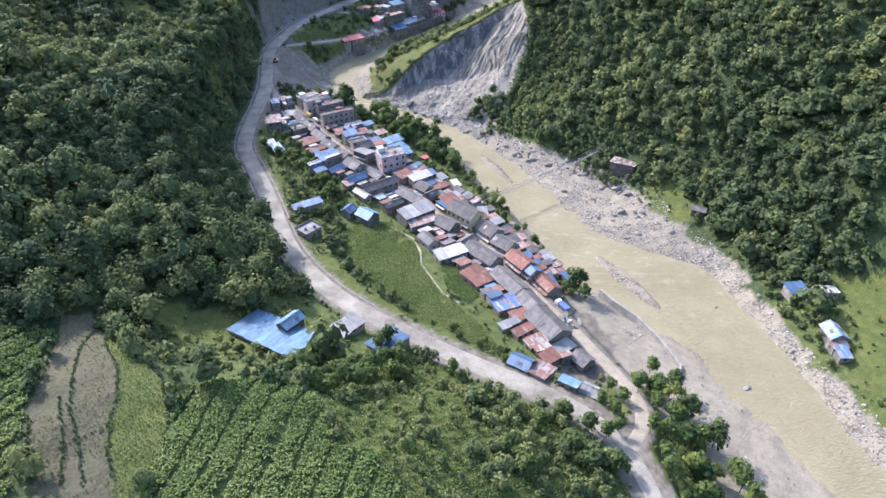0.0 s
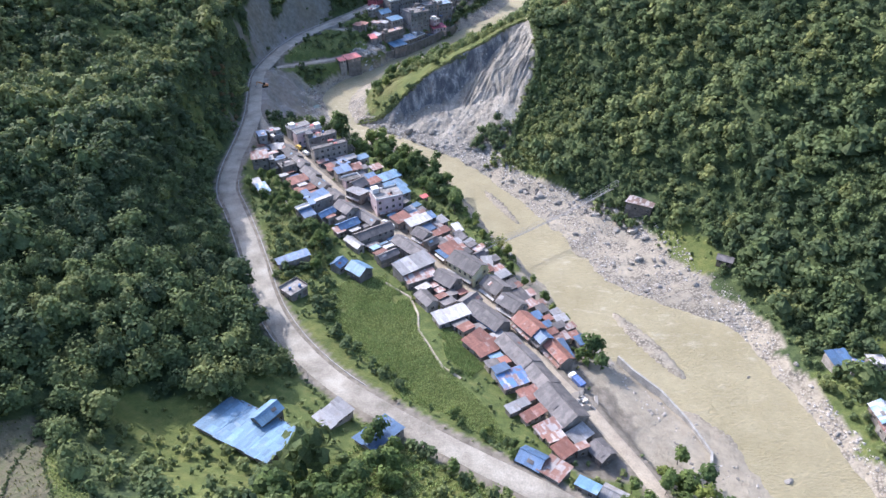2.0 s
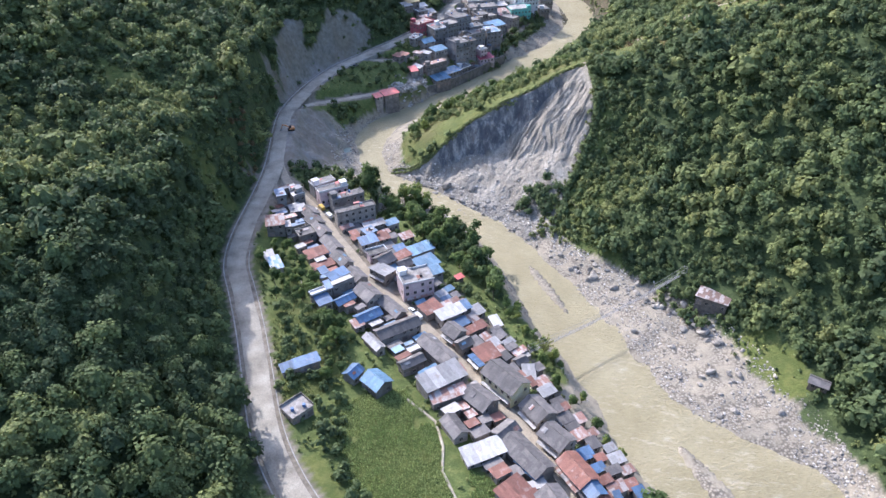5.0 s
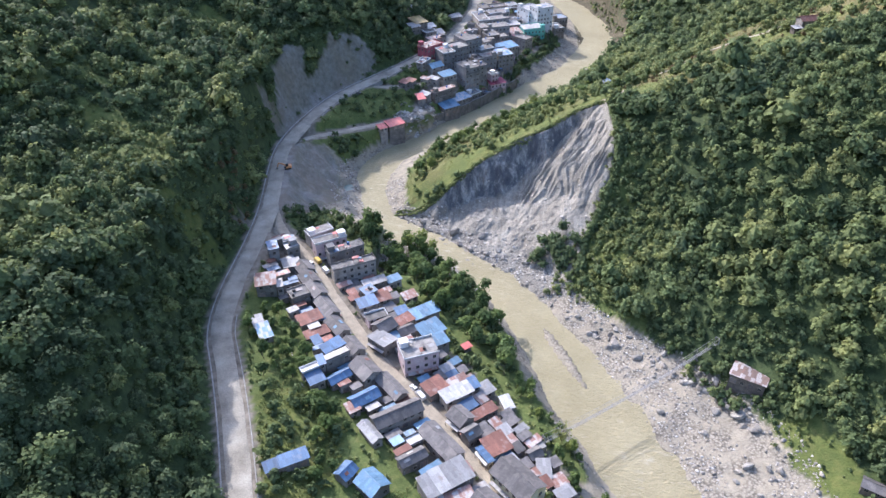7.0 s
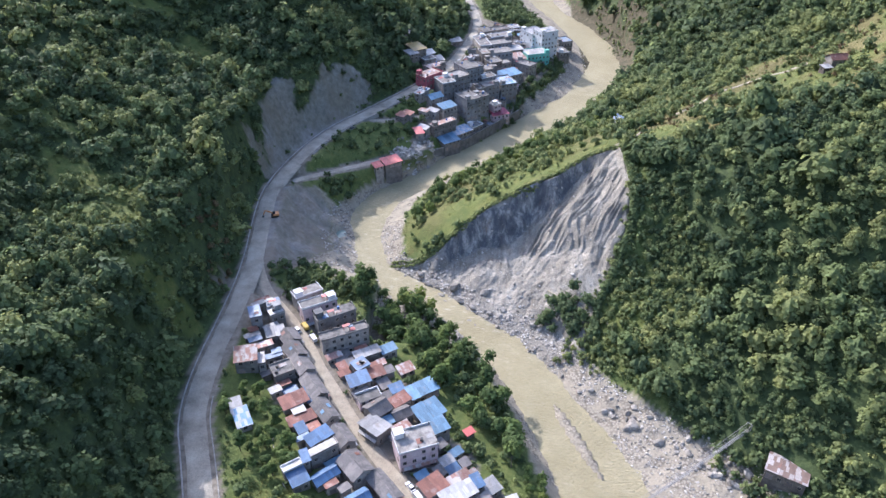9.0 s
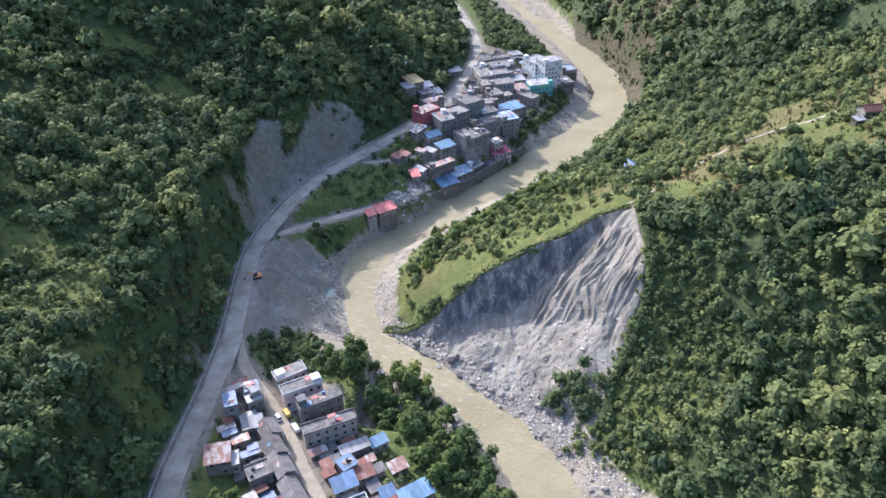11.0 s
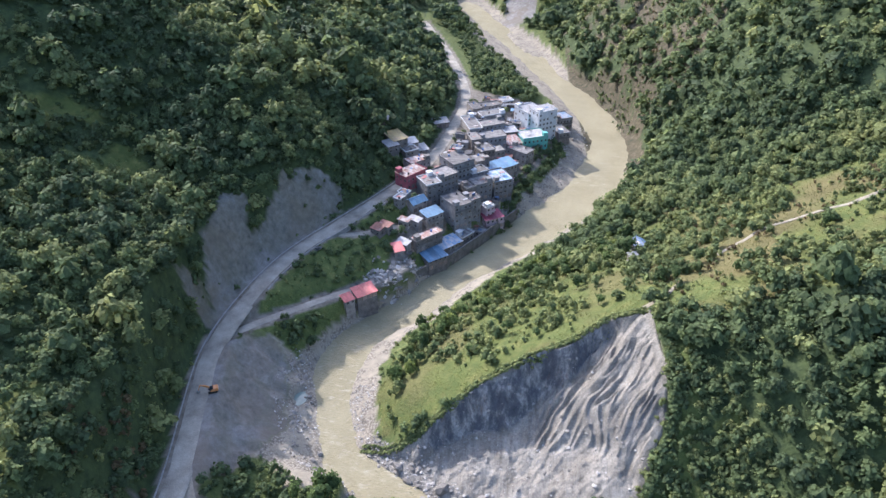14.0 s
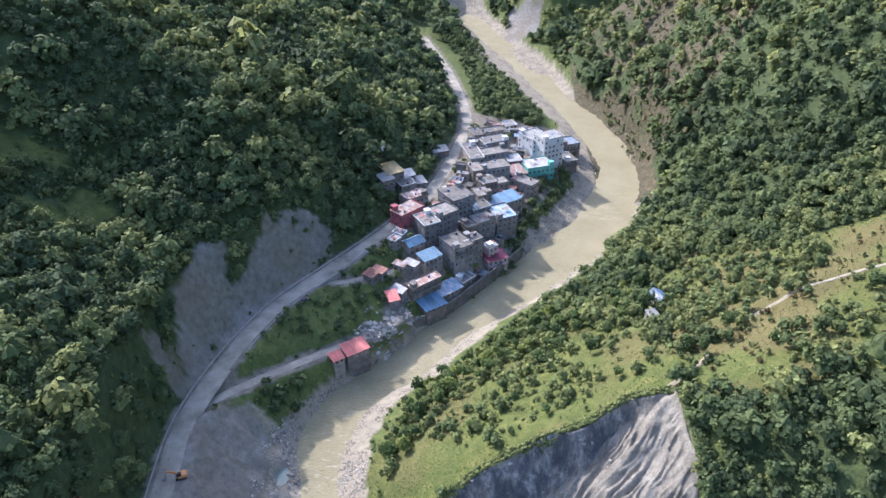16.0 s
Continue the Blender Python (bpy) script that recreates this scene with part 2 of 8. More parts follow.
# each rail runs along the valley: (y, x, z)
LEFT_FAR = [(0, -330, 150), (140, -300, 128), (240, -310, 165), (320, -330, 150), (420, -330, 165), (527, -330, 150), (626, -300, 190), (700, -280, 150), (820, -300, 130), (1000, -330, 150), (1300, -400, 170)]
LEFT_HIGH = [(0, -110, 64), (100, -100, 60), (148, -111, 58), (180, -114, 58), (222, -134, 66), (240, -144, 76), (280, -150, 74), (322, -161, 67), (386, -165, 68), (419, -184, 80), (460, -180, 77), (527, -175, 70), (565, -165, 78), (626, -153, 94), (700, -120, 62), (760, -115, 58), (830, -130, 60), (900, -150, 60), (1100, -180, 50), (1300, -220, 60)]
LEFT_MID = [(0, 5, 50), (90, -8, 51), (112, -18, 53), (126, -36, 54), (138, -52, 50), (150, -68, 39), (165, -78, 36), (184, -80, 38), (200, -88, 48), (222, -99, 55), (247, -106, 59), (276, -117, 65), (300, -121, 61), (340, -126, 59), (386, -128, 60), (420, -124, 52), (440, -127, 52), (459, -131, 57), (480, -132, 54), (500, -131, 52), (530, -128, 52), (565, -110, 54), (600, -98, 50), (635, -86, 43), (700, -72, 40), (760, -62, 36), (824, -75, 36), (900, -95, 34), (1100, -140, 28), (1300, -180, 30)]
HIGHWAY = [(57, 60, 19), (57, 100, 20), (56.5, 117, 20.5), (54, 128, 21), (46, 144, 21.5), (34, 152, 22), (10, 166, 22.5), (-20, 185, 23), (-38, 200, 23), (-53, 218, 23), (-63, 235, 23), (-72, 258, 23), (-81, 280, 23), (-91, 302, 22.5), (-99, 318, 22), (-102.5, 340, 22), (-103, 371, 22), (-105, 403, 22), (-112, 440, 22), (-115.5, 465, 22), (-113, 490, 22), (-107, 517, 22), (-98, 541, 22), (-79, 571, 22), (-59, 606, 21.5), (-43, 643, 21), (-33, 699, 18), (-25, 766, 14), (-33, 824, 12), (-50, 900, 10), (-80, 1000, 8)]
STREET = [(53, 133, 21), (59, 142, 19), (62, 152, 16.5), (60, 163, 15), (56.5, 171.5, 14.5), (51.5, 182, 14.2), (46, 194, 14), (41, 201, 14), (35.5, 211.6, 13.8), (29.3, 225, 13.6), (24.2, 234.6, 13.5), (14, 250, 13.5), (4.7, 265, 13.5), (-4, 275.5, 13.5), (-13, 285.6, 13.6), (-20, 294, 13.8), (-35.3, 310.5, 14.2), (-46, 324, 14.7), (-57.6, 340, 15.3), (-67, 353, 15.8), (-77.8, 370, 16.4), (-88, 381, 17.5), (-97, 391, 19.5), (-105, 406, 22)]
LOW_ROAD = [(-115, 473, 21), (-104, 487, 18), (-94, 500, 15), (-81, 514, 12), (-60, 532, 9.5), (-48, 548, 9)]
MID_ROAD = [(-88, 556, 21.5), (-76, 559, 19), (-63, 567, 17), (-46, 583, 14)]
TOE_SIDE = 8.0
TERRACE = [(0, 66, 15), (128, 66, 14), (146, 70, 12), (163, 66, 11), (203, 44, 12), (233, 28, 12.5), (263, 15, 12.5), (283, -2, 12.5), (312, -25, 13), (345, -50, 14), (377, -74, 14), (396, -84, 12), (412, -92, 14), (440, -98, 13), (470, -98, 12), (487, -96, 14.5), (500, -88, 13), (514, -76, 11), (532, -56, 9), (560, -44, 8), (600, -12, 6), (650, 10, 5), (700, 35, 5), (760, 35, 4), (824, 20, 2), (900, 0, -1), (1000, -30, -4), (1300, -110, -8)]
BANK_L = [(0, 118, 9), (100, 98, 8), (134, 92, 8), (154, 86, 8), (183, 71, 8), (204, 64, 8), (228, 52, 8.5), (248, 40, 8.5), (284, 29, 9), (308, 16, 9), (341, 4, 9), (370, -10, 9), (394, -28, 9), (412, -45, 8), (425, -74, 5), (453, -84, 3), (480, -88, 4), (500, -80.5, 6.5), (510, -75, 7.5), (524, -63.5, 7.5), (540, -53, 6), (550, -45, 4.5), (584, -24, 3), (624, 4, 2), (652, 20, 2), (696, 40, 1), (740, 48, 0), (760, 50, -1), (820, 43, -3), (884, 22, -5), (981, -6, -7), (1061, -36, -9), (1188, -75, -9), (1300, -110, -9)]
WATER_L = [(0, 136), (100, 120), (134, 112), (147, 108), (158, 104), (180, 95), (192, 89), (203, 78), (212, 70), (228, 60), (248, 48), (284, 36), (308, 23), (341, 12), (370, -2), (394, -19), (412, -37), (420, -63), (453, -72), (480, -81), (492, -79), (506, -74), (524, -60), (550, -40), (584, -18), (624, 12), (660, 40), (711, 60), (747, 67), (820, 53), (884, 34), (981, 6), (1061, -24), (1188, -62), (1300, -95)]
WATER_R = [(0, 165), (100, 148), (140, 132), (154, 129), (172, 127), (186, 125), (204, 121.5), (221, 118), (238, 113.5), (249, 108), (256, 92), (263, 78), (276, 67), (303, 56), (324, 46), (344, 37), (372, 20), (392, 5), (404, -12), (413, -19), (427, -38), (433, -52), (450, -58), (466, -62), (484, -60), (500, -56), (519, -37), (551, -16), (586, 20), (626, 53), (660, 76), (700, 87), (730, 91), (778, 91), (834, 77), (886, 54), (983, 34), (1086, -6), (1205, -42), (1300, -70)]
BANK_R = [(0, 178, 10), (140, 141, 9), (150, 139, 9), (180, 131, 8), (210, 126, 8), (235, 120.5, 7.5), (252, 117, 7), (284, 101, 7), (306, 93, 7), (322, 82, 6.5), (335, 70, 6), (346, 54, 6), (367, 36, 6), (390, 22, 6), (404, 0, 5), (413, -8, 5), (427, -28, 5), (436, -44, 5), (450, -49, 5), (470, -51, 4), (484, -50, 3), (500, -45, 3), (519, -27, 2), (551, -8, 1), (586, 26, 0), (626, 60, -1), (660, 83, -1), (700, 94, -2), (730, 98, -2), (778, 98, -3), (834, 84, -4), (886, 62, -4), (983, 43, -6), (1086, 4, -8), (1205, -30, -8), (1300, -50, -8)]
RIGHT_1 = [(0, 195, 14), (150, 152, 12), (210, 141, 12), (250, 128, 11), (284, 113, 12), (306, 104, 13.5), (322, 94, 14.8), (337, 82, 14), (350, 66, 14), (367, 54, 14), (385, 46, 14), (404, 28, 15), (415, 14, 18), (431, -8, 26), (454, -8, 30), (480, -8, 25), (500, 0, 21), (540, 25, 15), (586, 50, 10), (640, 86, 18), (690, 104, 22), (740, 112, 30), (867, 92, 25), (955, 66, 14), (1000, 82, 6), (1060, 50, 4), (1110, 14, 6), (1300, -30, 5)]
RIGHT_2 = [(0, 230, 20), (150, 178, 15), (210, 160, 14), (250, 143, 17), (284, 127, 18), (310, 112, 17), (337, 93, 24), (367, 75, 25), (385, 70, 28), (404, 62, 27), (415, 54, 38), (431, 48, 50), (454, 48, 57), (480, 50, 50), (500, 54, 43), (540, 63, 30), (586, 80, 27), (640, 104, 33), (690, 127, 48), (740, 130, 55), (867, 115, 50), (955, 92, 48), (1000, 135, 22), (1050, 110, 20), (1110, 45, 60), (1300, -10, 45)]
RIGHT_3 = [(0, 270, 45), (150, 212, 38), (210, 186, 36), (250, 162, 36), (284, 150, 37), (310, 132, 32), (337, 113, 37), (367, 94, 36), (385, 92, 44), (404, 84, 54), (420, 82, 64), (440, 80, 70), (470, 92, 72), (500, 97, 66), (540, 112, 56), (586, 132, 54), (640, 143, 64), (690, 160, 92), (740, 172, 98), (867, 160, 95), (955, 135, 88), (1005, 190, 50), (1050, 175, 50), (1110, 95, 115), (1300, 30, 110)]
RIGHT_4 = [(0, 330, 90), (150, 262, 78), (210, 230, 72), (250, 202, 68), (284, 182, 58), (310, 155, 46), (337, 142, 56), (367, 134, 58), (404, 124, 76), (440, 126, 84), (470, 136, 86), (540, 165, 80), (586, 180, 84), (640, 190, 100), (690, 210, 125), (740, 220, 135), (867, 215, 140), (955, 200, 130), (1010, 240, 90), (1050, 235, 95), (1110, 170, 170), (1300, 110, 170)]
# the rim of the slide, east to its upper corner: (x, y)
RIM = [(-52, 436), (-42, 433), (-31, 434), (-20, 440), (-9, 446), (10, 451), (25, 453), (36, 458), (49, 456)]
# where the slide meets the wooded slope: (y, x)
SLIDE_EDGE = [(380, 34), (395, 38), (405, 44), (420, 52), (440, 51), (456, 50)]


def rail(points, y, dx=0.0):
    ys = [p[0] for p in points]
    x = sum(np.interp(y + o, ys, [p[1] for p in points]) for o in (-5, 0, 5)) / 3
    if len(points[0]) == 2:
        return x + dx, water_z(y)
    return x + dx, sum(np.interp(y + o, ys, [p[2] for p in points]) for o in (-5, 0, 5)) / 3


def hash2(ix, iy, seed):
    n = (ix.astype(np.int64) * 374761393 + iy.astype(np.int64) * 668265263 + seed * 974711) & 0x7FFFFFFF
    n = ((n ^ (n >> 13)) * 1274126177) & 0x7FFFFFFF
    return ((n ^ (n >> 16)) & 0xFFFF) / 65535.0


def vnoise(x, y, size, seed=0):
    x, y = x / size, y / size
    ix, iy = np.floor(x), np.floor(y)
    fx, fy = x - ix, y - iy
    fx, fy = fx * fx * (3 - 2 * fx), fy * fy * (3 - 2 * fy)
    a, b = hash2(ix, iy, seed), hash2(ix + 1, iy, seed)
    c, d = hash2(ix, iy + 1, seed), hash2(ix + 1, iy + 1, seed)
    return (a + (b - a) * fx) * (1 - fy) + (c + (d - c) * fx) * fy - 0.5


def fbm(x, y, size, seed=0, octaves=4):
    return sum(vnoise(x, y, size / 2 ** k, seed + k) / 2 ** k for k in range(octaves))


def smooth(a, b, v):
    t = np.clip((v - a) / (b - a), 0, 1)
    return t * t * (3 - 2 * t)


def along(line, x, y):
    """Distance to a line of (x, y, z), and the line's height and signed side there."""
    best = np.full(np.shape(x), 1e9)
    height = np.zeros(np.shape(x))
    for (ax, ay, az), (bx, by, bz) in zip(line, line[1:]):
        ux, uy = bx - ax, by - ay
        t = np.clip(((x - ax) * ux + (y - ay) * uy) / (ux * ux + uy * uy), 0, 1)
        d = np.hypot(x - ax - t * ux, y - ay - t * uy)
        near = d < best
        best = np.where(near, d, best)
        height = np.where(near, az + t * (bz - az), height)
    return best, height


def round_line(line, times=2):
    """Cuts the corners of a line twice, so that it runs in curves."""
    for _ in range(times):
        pts = [line[0]]
        for a, b in zip(line, line[1:]):
            pts.append(tuple(0.75 * p + 0.25 * q for p, q in zip(a, b)))
            pts.append(tuple(0.25 * p + 0.75 * q for p, q in zip(a, b)))
        line = pts + [line[-1]]
    return line


HIGHWAY, STREET, LOW_ROAD, MID_ROAD = (round_line(r) for r in (HIGHWAY, STREET, LOW_ROAD, MID_ROAD))
HIGHWAY_BY_Y = sorted((p[1], p[0], p[2]) for p in HIGHWAY)
ROADS = ((HIGHWAY, 4.6), (STREET, 2.6), (LOW_ROAD, 2.6), (MID_ROAD, 2.2))


def slide_shape(x, y):
    """How far south of the slide's rim, the height of its face there, and 1 inside the slide."""
    rim_y = np.interp(x, [p[0] for p in RIM], [p[1] for p in RIM])
    d = rim_y - y + 2.5 * vnoise(x, y * 0, 7, 5) + 1.2 * vnoise(x, y * 0, 2.6, 6)
    edge_x = np.interp(y, [p[0] for p in SLIDE_EDGE], [p[1] for p in SLIDE_EDGE]) + 3 * vnoise(y, x * 0, 9, 8)
    inside = (d > 0) & (x < edge_x) & (x > -54) & (y > 372)
    return d, inside, edge_x


def base_height(x, y):
    hx, hz = rail(HIGHWAY_BY_Y, y)
    rails = [(rail(LEFT_FAR, y)[0] - 900, rail(LEFT_FAR, y)[1] + 520), rail(LEFT_FAR, y), rail(LEFT_HIGH, y), rail(LEFT_MID, y), (hx - TOE_SIDE, hz), (hx + 6, hz), rail(TERRACE, y), rail(BANK_L, y), rail(WATER_L, y)]
    mid = 0.5 * (rail(WATER_L, y)[0] + rail(WATER_R, y)[0])
    rails += [(mid, water_z(y) - 4.0), rail(WATER_R, y), rail(BANK_R, y), rail(RIGHT_1, y), rail(RIGHT_2, y), rail(RIGHT_3, y), rail(RIGHT_4, y)]
    fx, fz = rails[-1]
    rails += [(fx + 150, fz + 95), (fx + 1100, fz + 620)]
    xs = [r[0] for r in rails]
    for k in range(1, len(xs)):
        xs[k] = np.maximum(xs[k], xs[k - 1] + 0.5)
    h = np.where(x < xs[0], rails[0][1], rails[-1][1]) * 1.0
    for k in range(len(xs) - 1):
        t = (x - xs[k]) / (xs[k + 1] - xs[k])
        seg = (t >= 0) & (t < 1)
        h = np.where(seg, rails[k][1] + t * (rails[k + 1][1] - rails[k][1]), h)
    return h


def hill(x, y):
    """The valley's sides, with their hummocks, before slide and roads are cut."""
    h = base_height(x, y)
    above = smooth(3, 14, h - water_z(y))
    return h + above * (5.0 * fbm(x, y, 46, 11) * smooth(18, 45, h - water_z(y)) + 0.9 * fbm(x, y, 9, 21))


def ground(x, y):
    """The height of the ground."""
    x, y = np.asarray(x, float), np.asarray(y, float)
    h = hill(x, y)
    # the slide: a cliff below the rim, then scree
    d, inside, edge_x = slide_shape(x, y)
    rim_h = hill(x, y + np.maximum(d, 0))
    steep = np.interp(x, [-50, -10, 20, 46], [1.9, 2.0, 1.8, 1.5])
    across = 0.74 * x - 0.67 * (y - 450)
    down = 0.67 * x + 0.74 * (y - 450)
    bend = across + 4.5 * vnoise(x, y, 15, 32) + 2.6 * vnoise(x, y, 6, 34) + 0.9 * vnoise(x, y, 2.5, 48)

    def runnel(size, stretch, seed):
        return np.abs(2 * vnoise(bend, down * stretch, size, seed))

    gully = 0.9 * runnel(10.0, 0.3, 31) + (0.75 + 1.2 * vnoise(x, y, 8, 46)) * (1 - runnel(2.9, 0.2, 33)) ** 1.6 + (0.7 + 1.0 * vnoise(x, y, 6, 47)) * (1 - runnel(1.5, 0.24, 30)) ** 1.6 - 1.1
    wall_u = x + 0.25 * y + 2.5 * vnoise(x, y, 11, 29)
    cliff = 8.5 * np.abs(2 * vnoise(wall_u, y * 0.05, 11, 35)) + 4.0 * np.abs(2 * vnoise(wall_u, y * 0.10, 5.2, 36)) + 2.4 * np.abs(2 * vnoise(wall_u, y * 0.2, 2.4, 39)) + 2.2 * fbm(x, y, 4.5, 28, 3) - 4.5
    north = rim_h - steep * np.maximum(d, 0) + (0.9 * cliff - 1.8 + 0.8 * vnoise(x, y, 1.8, 38)) * smooth(0, 5, d)
    inward = np.maximum(edge_x - x, 0)
    east = hill(edge_x, y) - 0.95 * inward + (2.3 * gully + 0.7 * fbm(x, y, 2.4, 37, 2)) * smooth(0, 3, inward)
    face = np.maximum(north, east)
    wr = np.interp(x, [-52, -38, -19, -12, 5, 20, 37], [433, 427, 413, 404, 392, 372, 344])
    scree = water_z(y) + 0.6 + np.interp(x, [-40, 0, 30], [0.30, 0.29, 0.33]) * np.maximum(y - wr, 0) + 1.6 * fbm(x, y, 9, 41) + 0.5 * gully * smooth(-25, 20, x) + 1.1 * fbm(x, y, 2.6, 42, 3) + 1.6 * np.abs(2 * vnoise(bend, down * 0.3, 9, 43)) - 0.6
    slid = np.maximum(face, scree)
    h = np.where(inside, np.minimum(h, slid), h)
    # the old scar above the highway is rutted
    scar = smooth(-140, -128, x) * (1 - smooth(-96, -84, x)) * smooth(474, 486, y) * (1 - smooth(576, 590, y)) * smooth(24, 30, h)
    h = h + scar * (2.4 * np.abs(2 * vnoise(y + 0.5 * x + 2 * vnoise(x, y, 9, 52), x * 0.2, 5.0, 53)) + 1.2 * np.abs(2 * vnoise(y + 0.5 * x, x * 0.25, 2.2, 54)) + 1.4 * fbm(x, y, 5, 55, 3) - 1.4)
    bank = smooth(-113, -106, x) * (1 - smooth(-88, -82, x)) * smooth(406, 416, y) * (1 - smooth(474, 486, y))
    h = h + bank * (2.6 * np.abs(2 * vnoise(y + 0.4 * x, x * 0.3, 8.0, 56)) + 1.8 * fbm(x, y, 4, 57, 3) - 1.0)
    # old field terraces, cut as steps
    for poly, step in ((WEST_TERRACES, 2.6), (CROWN_TERRACES, 2.4)):
        lift = (h + 1.5 * vnoise(x, y, 14, 58)) / step
        part_up = lift - np.floor(lift)
        tread = (np.floor(lift) + smooth(0.72, 1.0, part_up)) * step - 1.5 * vnoise(x, y, 14, 58)
        h = np.where(within(poly, x + 6 * vnoise(x, y, 12, 59), y), tread, h)
    # roads cut and fill
    for line, half in ROADS:
        dist, z = along(line, x, y)
        k = 1 - smooth(half + 1.0, half + 4.5, dist)
        h = h * (1 - k) + z * k
    # gravel islands and the stony shore
    shore = (h > water_z(y) - 1.2) & (h < water_z(y) + 7)
    h = h + np.where(shore & ~inside, 0.9 * fbm(x, y, 6, 51, 3), 0)
    for cx, cy, rx, ry, turn, top in ISLANDS:
        c, s = math.cos(turn), math.sin(turn)
        u, v = ((x - cx) * c + (y - cy) * s) / rx, (-(x - cx) * s + (y - cy) * c) / ry
        bump = np.clip(1.15 - (u * u + v * v), 0, 1)
        h = np.maximum(h, np.where(bump > 0, water_z(y) - 1.0 + (top + 1.0) * np.minimum(bump * 2.2, 1) + 0.7 * fbm(x, y, 4, 61, 3), -99))
    u, v = (x - POOL[0]) / POOL[3], (y - POOL[1]) / POOL[4]
    h = np.where(u * u + v * v < 1.25, np.minimum(h, POOL[2] - 1.4 + 1.3 * (u * u + v * v)), h)
    return h


POOL = (-81.5, 461.5, 0.25, 2.6, 4.2)
ISLANDS = [(28, 337, 2.7, 20, 0.42, 0.75), (24, 985, 9, 50, 0.30, 0.8), (76.5, 234, 4.0, 22, 0.455, 0.8), (90, 189, 3.0, 6, 0.5, 0.6)]

# ---- zones on the ground, in plan ----
FAR_SCREE = [(0, 1046), (34, 1050), (44, 1096), (8, 1122)]
FAR_FIELDS = ([(-125, 985), (-84, 978), (-80, 1030), (-118, 1040)], [(-88, 912), (-52, 922), (-56, 962), (-92, 948)], [(-190, 880), (-160, 876), (-158, 912), (-188, 915)])
GREEN_FIELD = [(-42, 249), (-32, 258), (-23, 258), (-11, 242), (-8, 226), (-1, 210), (14, 190), (20, 176), (15, 174), (0, 186), (-12, 189), (-22, 204), (-34, 217), (-41, 234)]
SIDE_FIELD = [(-1, 229), (9, 225), (14, 210), (9, 203), (1, 214)]
NORTH_GRASS = [(-72, 296), (-62, 298), (-53, 287), (-42, 276), (-44, 258), (-57, 240), (-68, 262), (-74, 284)]
NORTH_GARDEN = [(-94, 336), (-72, 334), (-66, 316), (-56, 300), (-48, 288), (-56, 286), (-64, 298), (-76, 296), (-86, 312)]
STRIP_GRASS = [(-51, 223), (-44, 228), (-28, 205), (-10, 192), (-14, 189), (-33, 201), (-43, 211)]
DRY_FIELD = [(-105.5, 151), (-101, 158), (-94, 150), (-90, 141), (-82, 130), (-78, 120), (-77, 112.7), (-74, 103), (-69.7, 96), (-66, 80), (-84, 80), (-84, 92), (-96, 113), (-99, 130)]
GRASS_FIELD = [(-94, 150), (-80, 136), (-70, 126.5), (-64.4, 114.7), (-62.5, 104.6), (-65, 94), (-66, 80), (-69.7, 96), (-74, 103), (-77, 112.7), (-78, 120), (-82, 130), (-90, 141)]
CROP_FIELD = [(-65, 125), (-44, 129), (-31, 125), (-26, 110), (-17, 107), (-4, 92), (-2, 70), (-66, 70), (-63, 105), (-64, 117)]
LEFT_CROP = [(-122, 138), (-104, 144), (-98, 119), (-91, 100), (-84, 70), (-122, 70)]
RIGHT_MEADOW = [(150, 225), (170, 215), (185, 150), (141, 140), (139, 167), (143, 185)]
RIGHT_LAWN = [(92, 303), (108, 302), (116, 276), (106, 268), (97, 281)]
HIGH_GRASS = [(52, 455), (68, 449), (85, 449), (100, 450), (125, 452), (160, 456), (192, 464), (202, 520), (190, 556), (155, 549), (119, 546), (84, 573), (66, 566), (62, 540), (57, 500)]
SPUR_GRASS = [(-50, 460), (-46, 482), (-34, 502), (-12, 532), (6, 548), (30, 530), (52, 500), (54, 474), (49, 456), (25, 452), (-6, 446), (-28, 440), (-44, 438)]
FRONT_SLOPE = [(-26, 108), (-14, 100), (4, 88), (50, 88), (50, 118), (44, 138), (10, 158), (-14, 172), (-24, 168), (-40, 148), (-44, 134), (-30, 128)]
BRIDGE_HEAD = [(60, 352), (78, 346), (92, 342), (104, 332), (108, 312), (98, 300), (80, 310)]
FIELD_TOP = [(-98, 160), (-84, 162), (-60, 166), (-44, 152), (-42, 128), (-66, 127), (-80, 137), (-92, 152)]
OPEN_SLOPE = [(-92, 176), (-66, 180), (-58, 164), (-46, 156), (-44, 131), (-61, 140), (-84, 160)]
HALL_YARD = [(-72, 172), (-48, 198), (-29, 195), (-8, 181), (-12, 166), (-30, 160), (-40, 158), (-56, 152)]
RIGHT_BUSH = [(129, 238), (139, 206), (142, 180), (134, 178), (128, 206), (124, 230)]
WEST_TERRACES = [(-198, 404), (-186, 426), (-140, 392), (-131, 370), (-152, 362), (-176, 384)]
CROWN_TERRACES = [(-214, 540), (-195, 557), (-166, 548), (-154, 514), (-194, 520)]
BROWN_CLIFF = [(60, 985), (92, 850), (102, 770), (112, 720), (140, 750), (185, 820), (195, 980), (120, 1040)]
SLIDE_SIDE = [(22, 374), (40, 362), (58, 362), (78, 380), (78, 410), (68, 428), (53, 442), (46, 412), (34, 396)]
ROCKY_FACE = [(50, 960), (110, 780), (126, 760), (112, 720), (88, 760), (78, 850)]
WEST_SLIDE = [(-133, 532), (-124, 538), (-117, 530), (-110, 568), (-94, 584), (-82, 584), (-104, 537), (-114, 508), (-118, 478), (-127, 480), (-128, 504)]
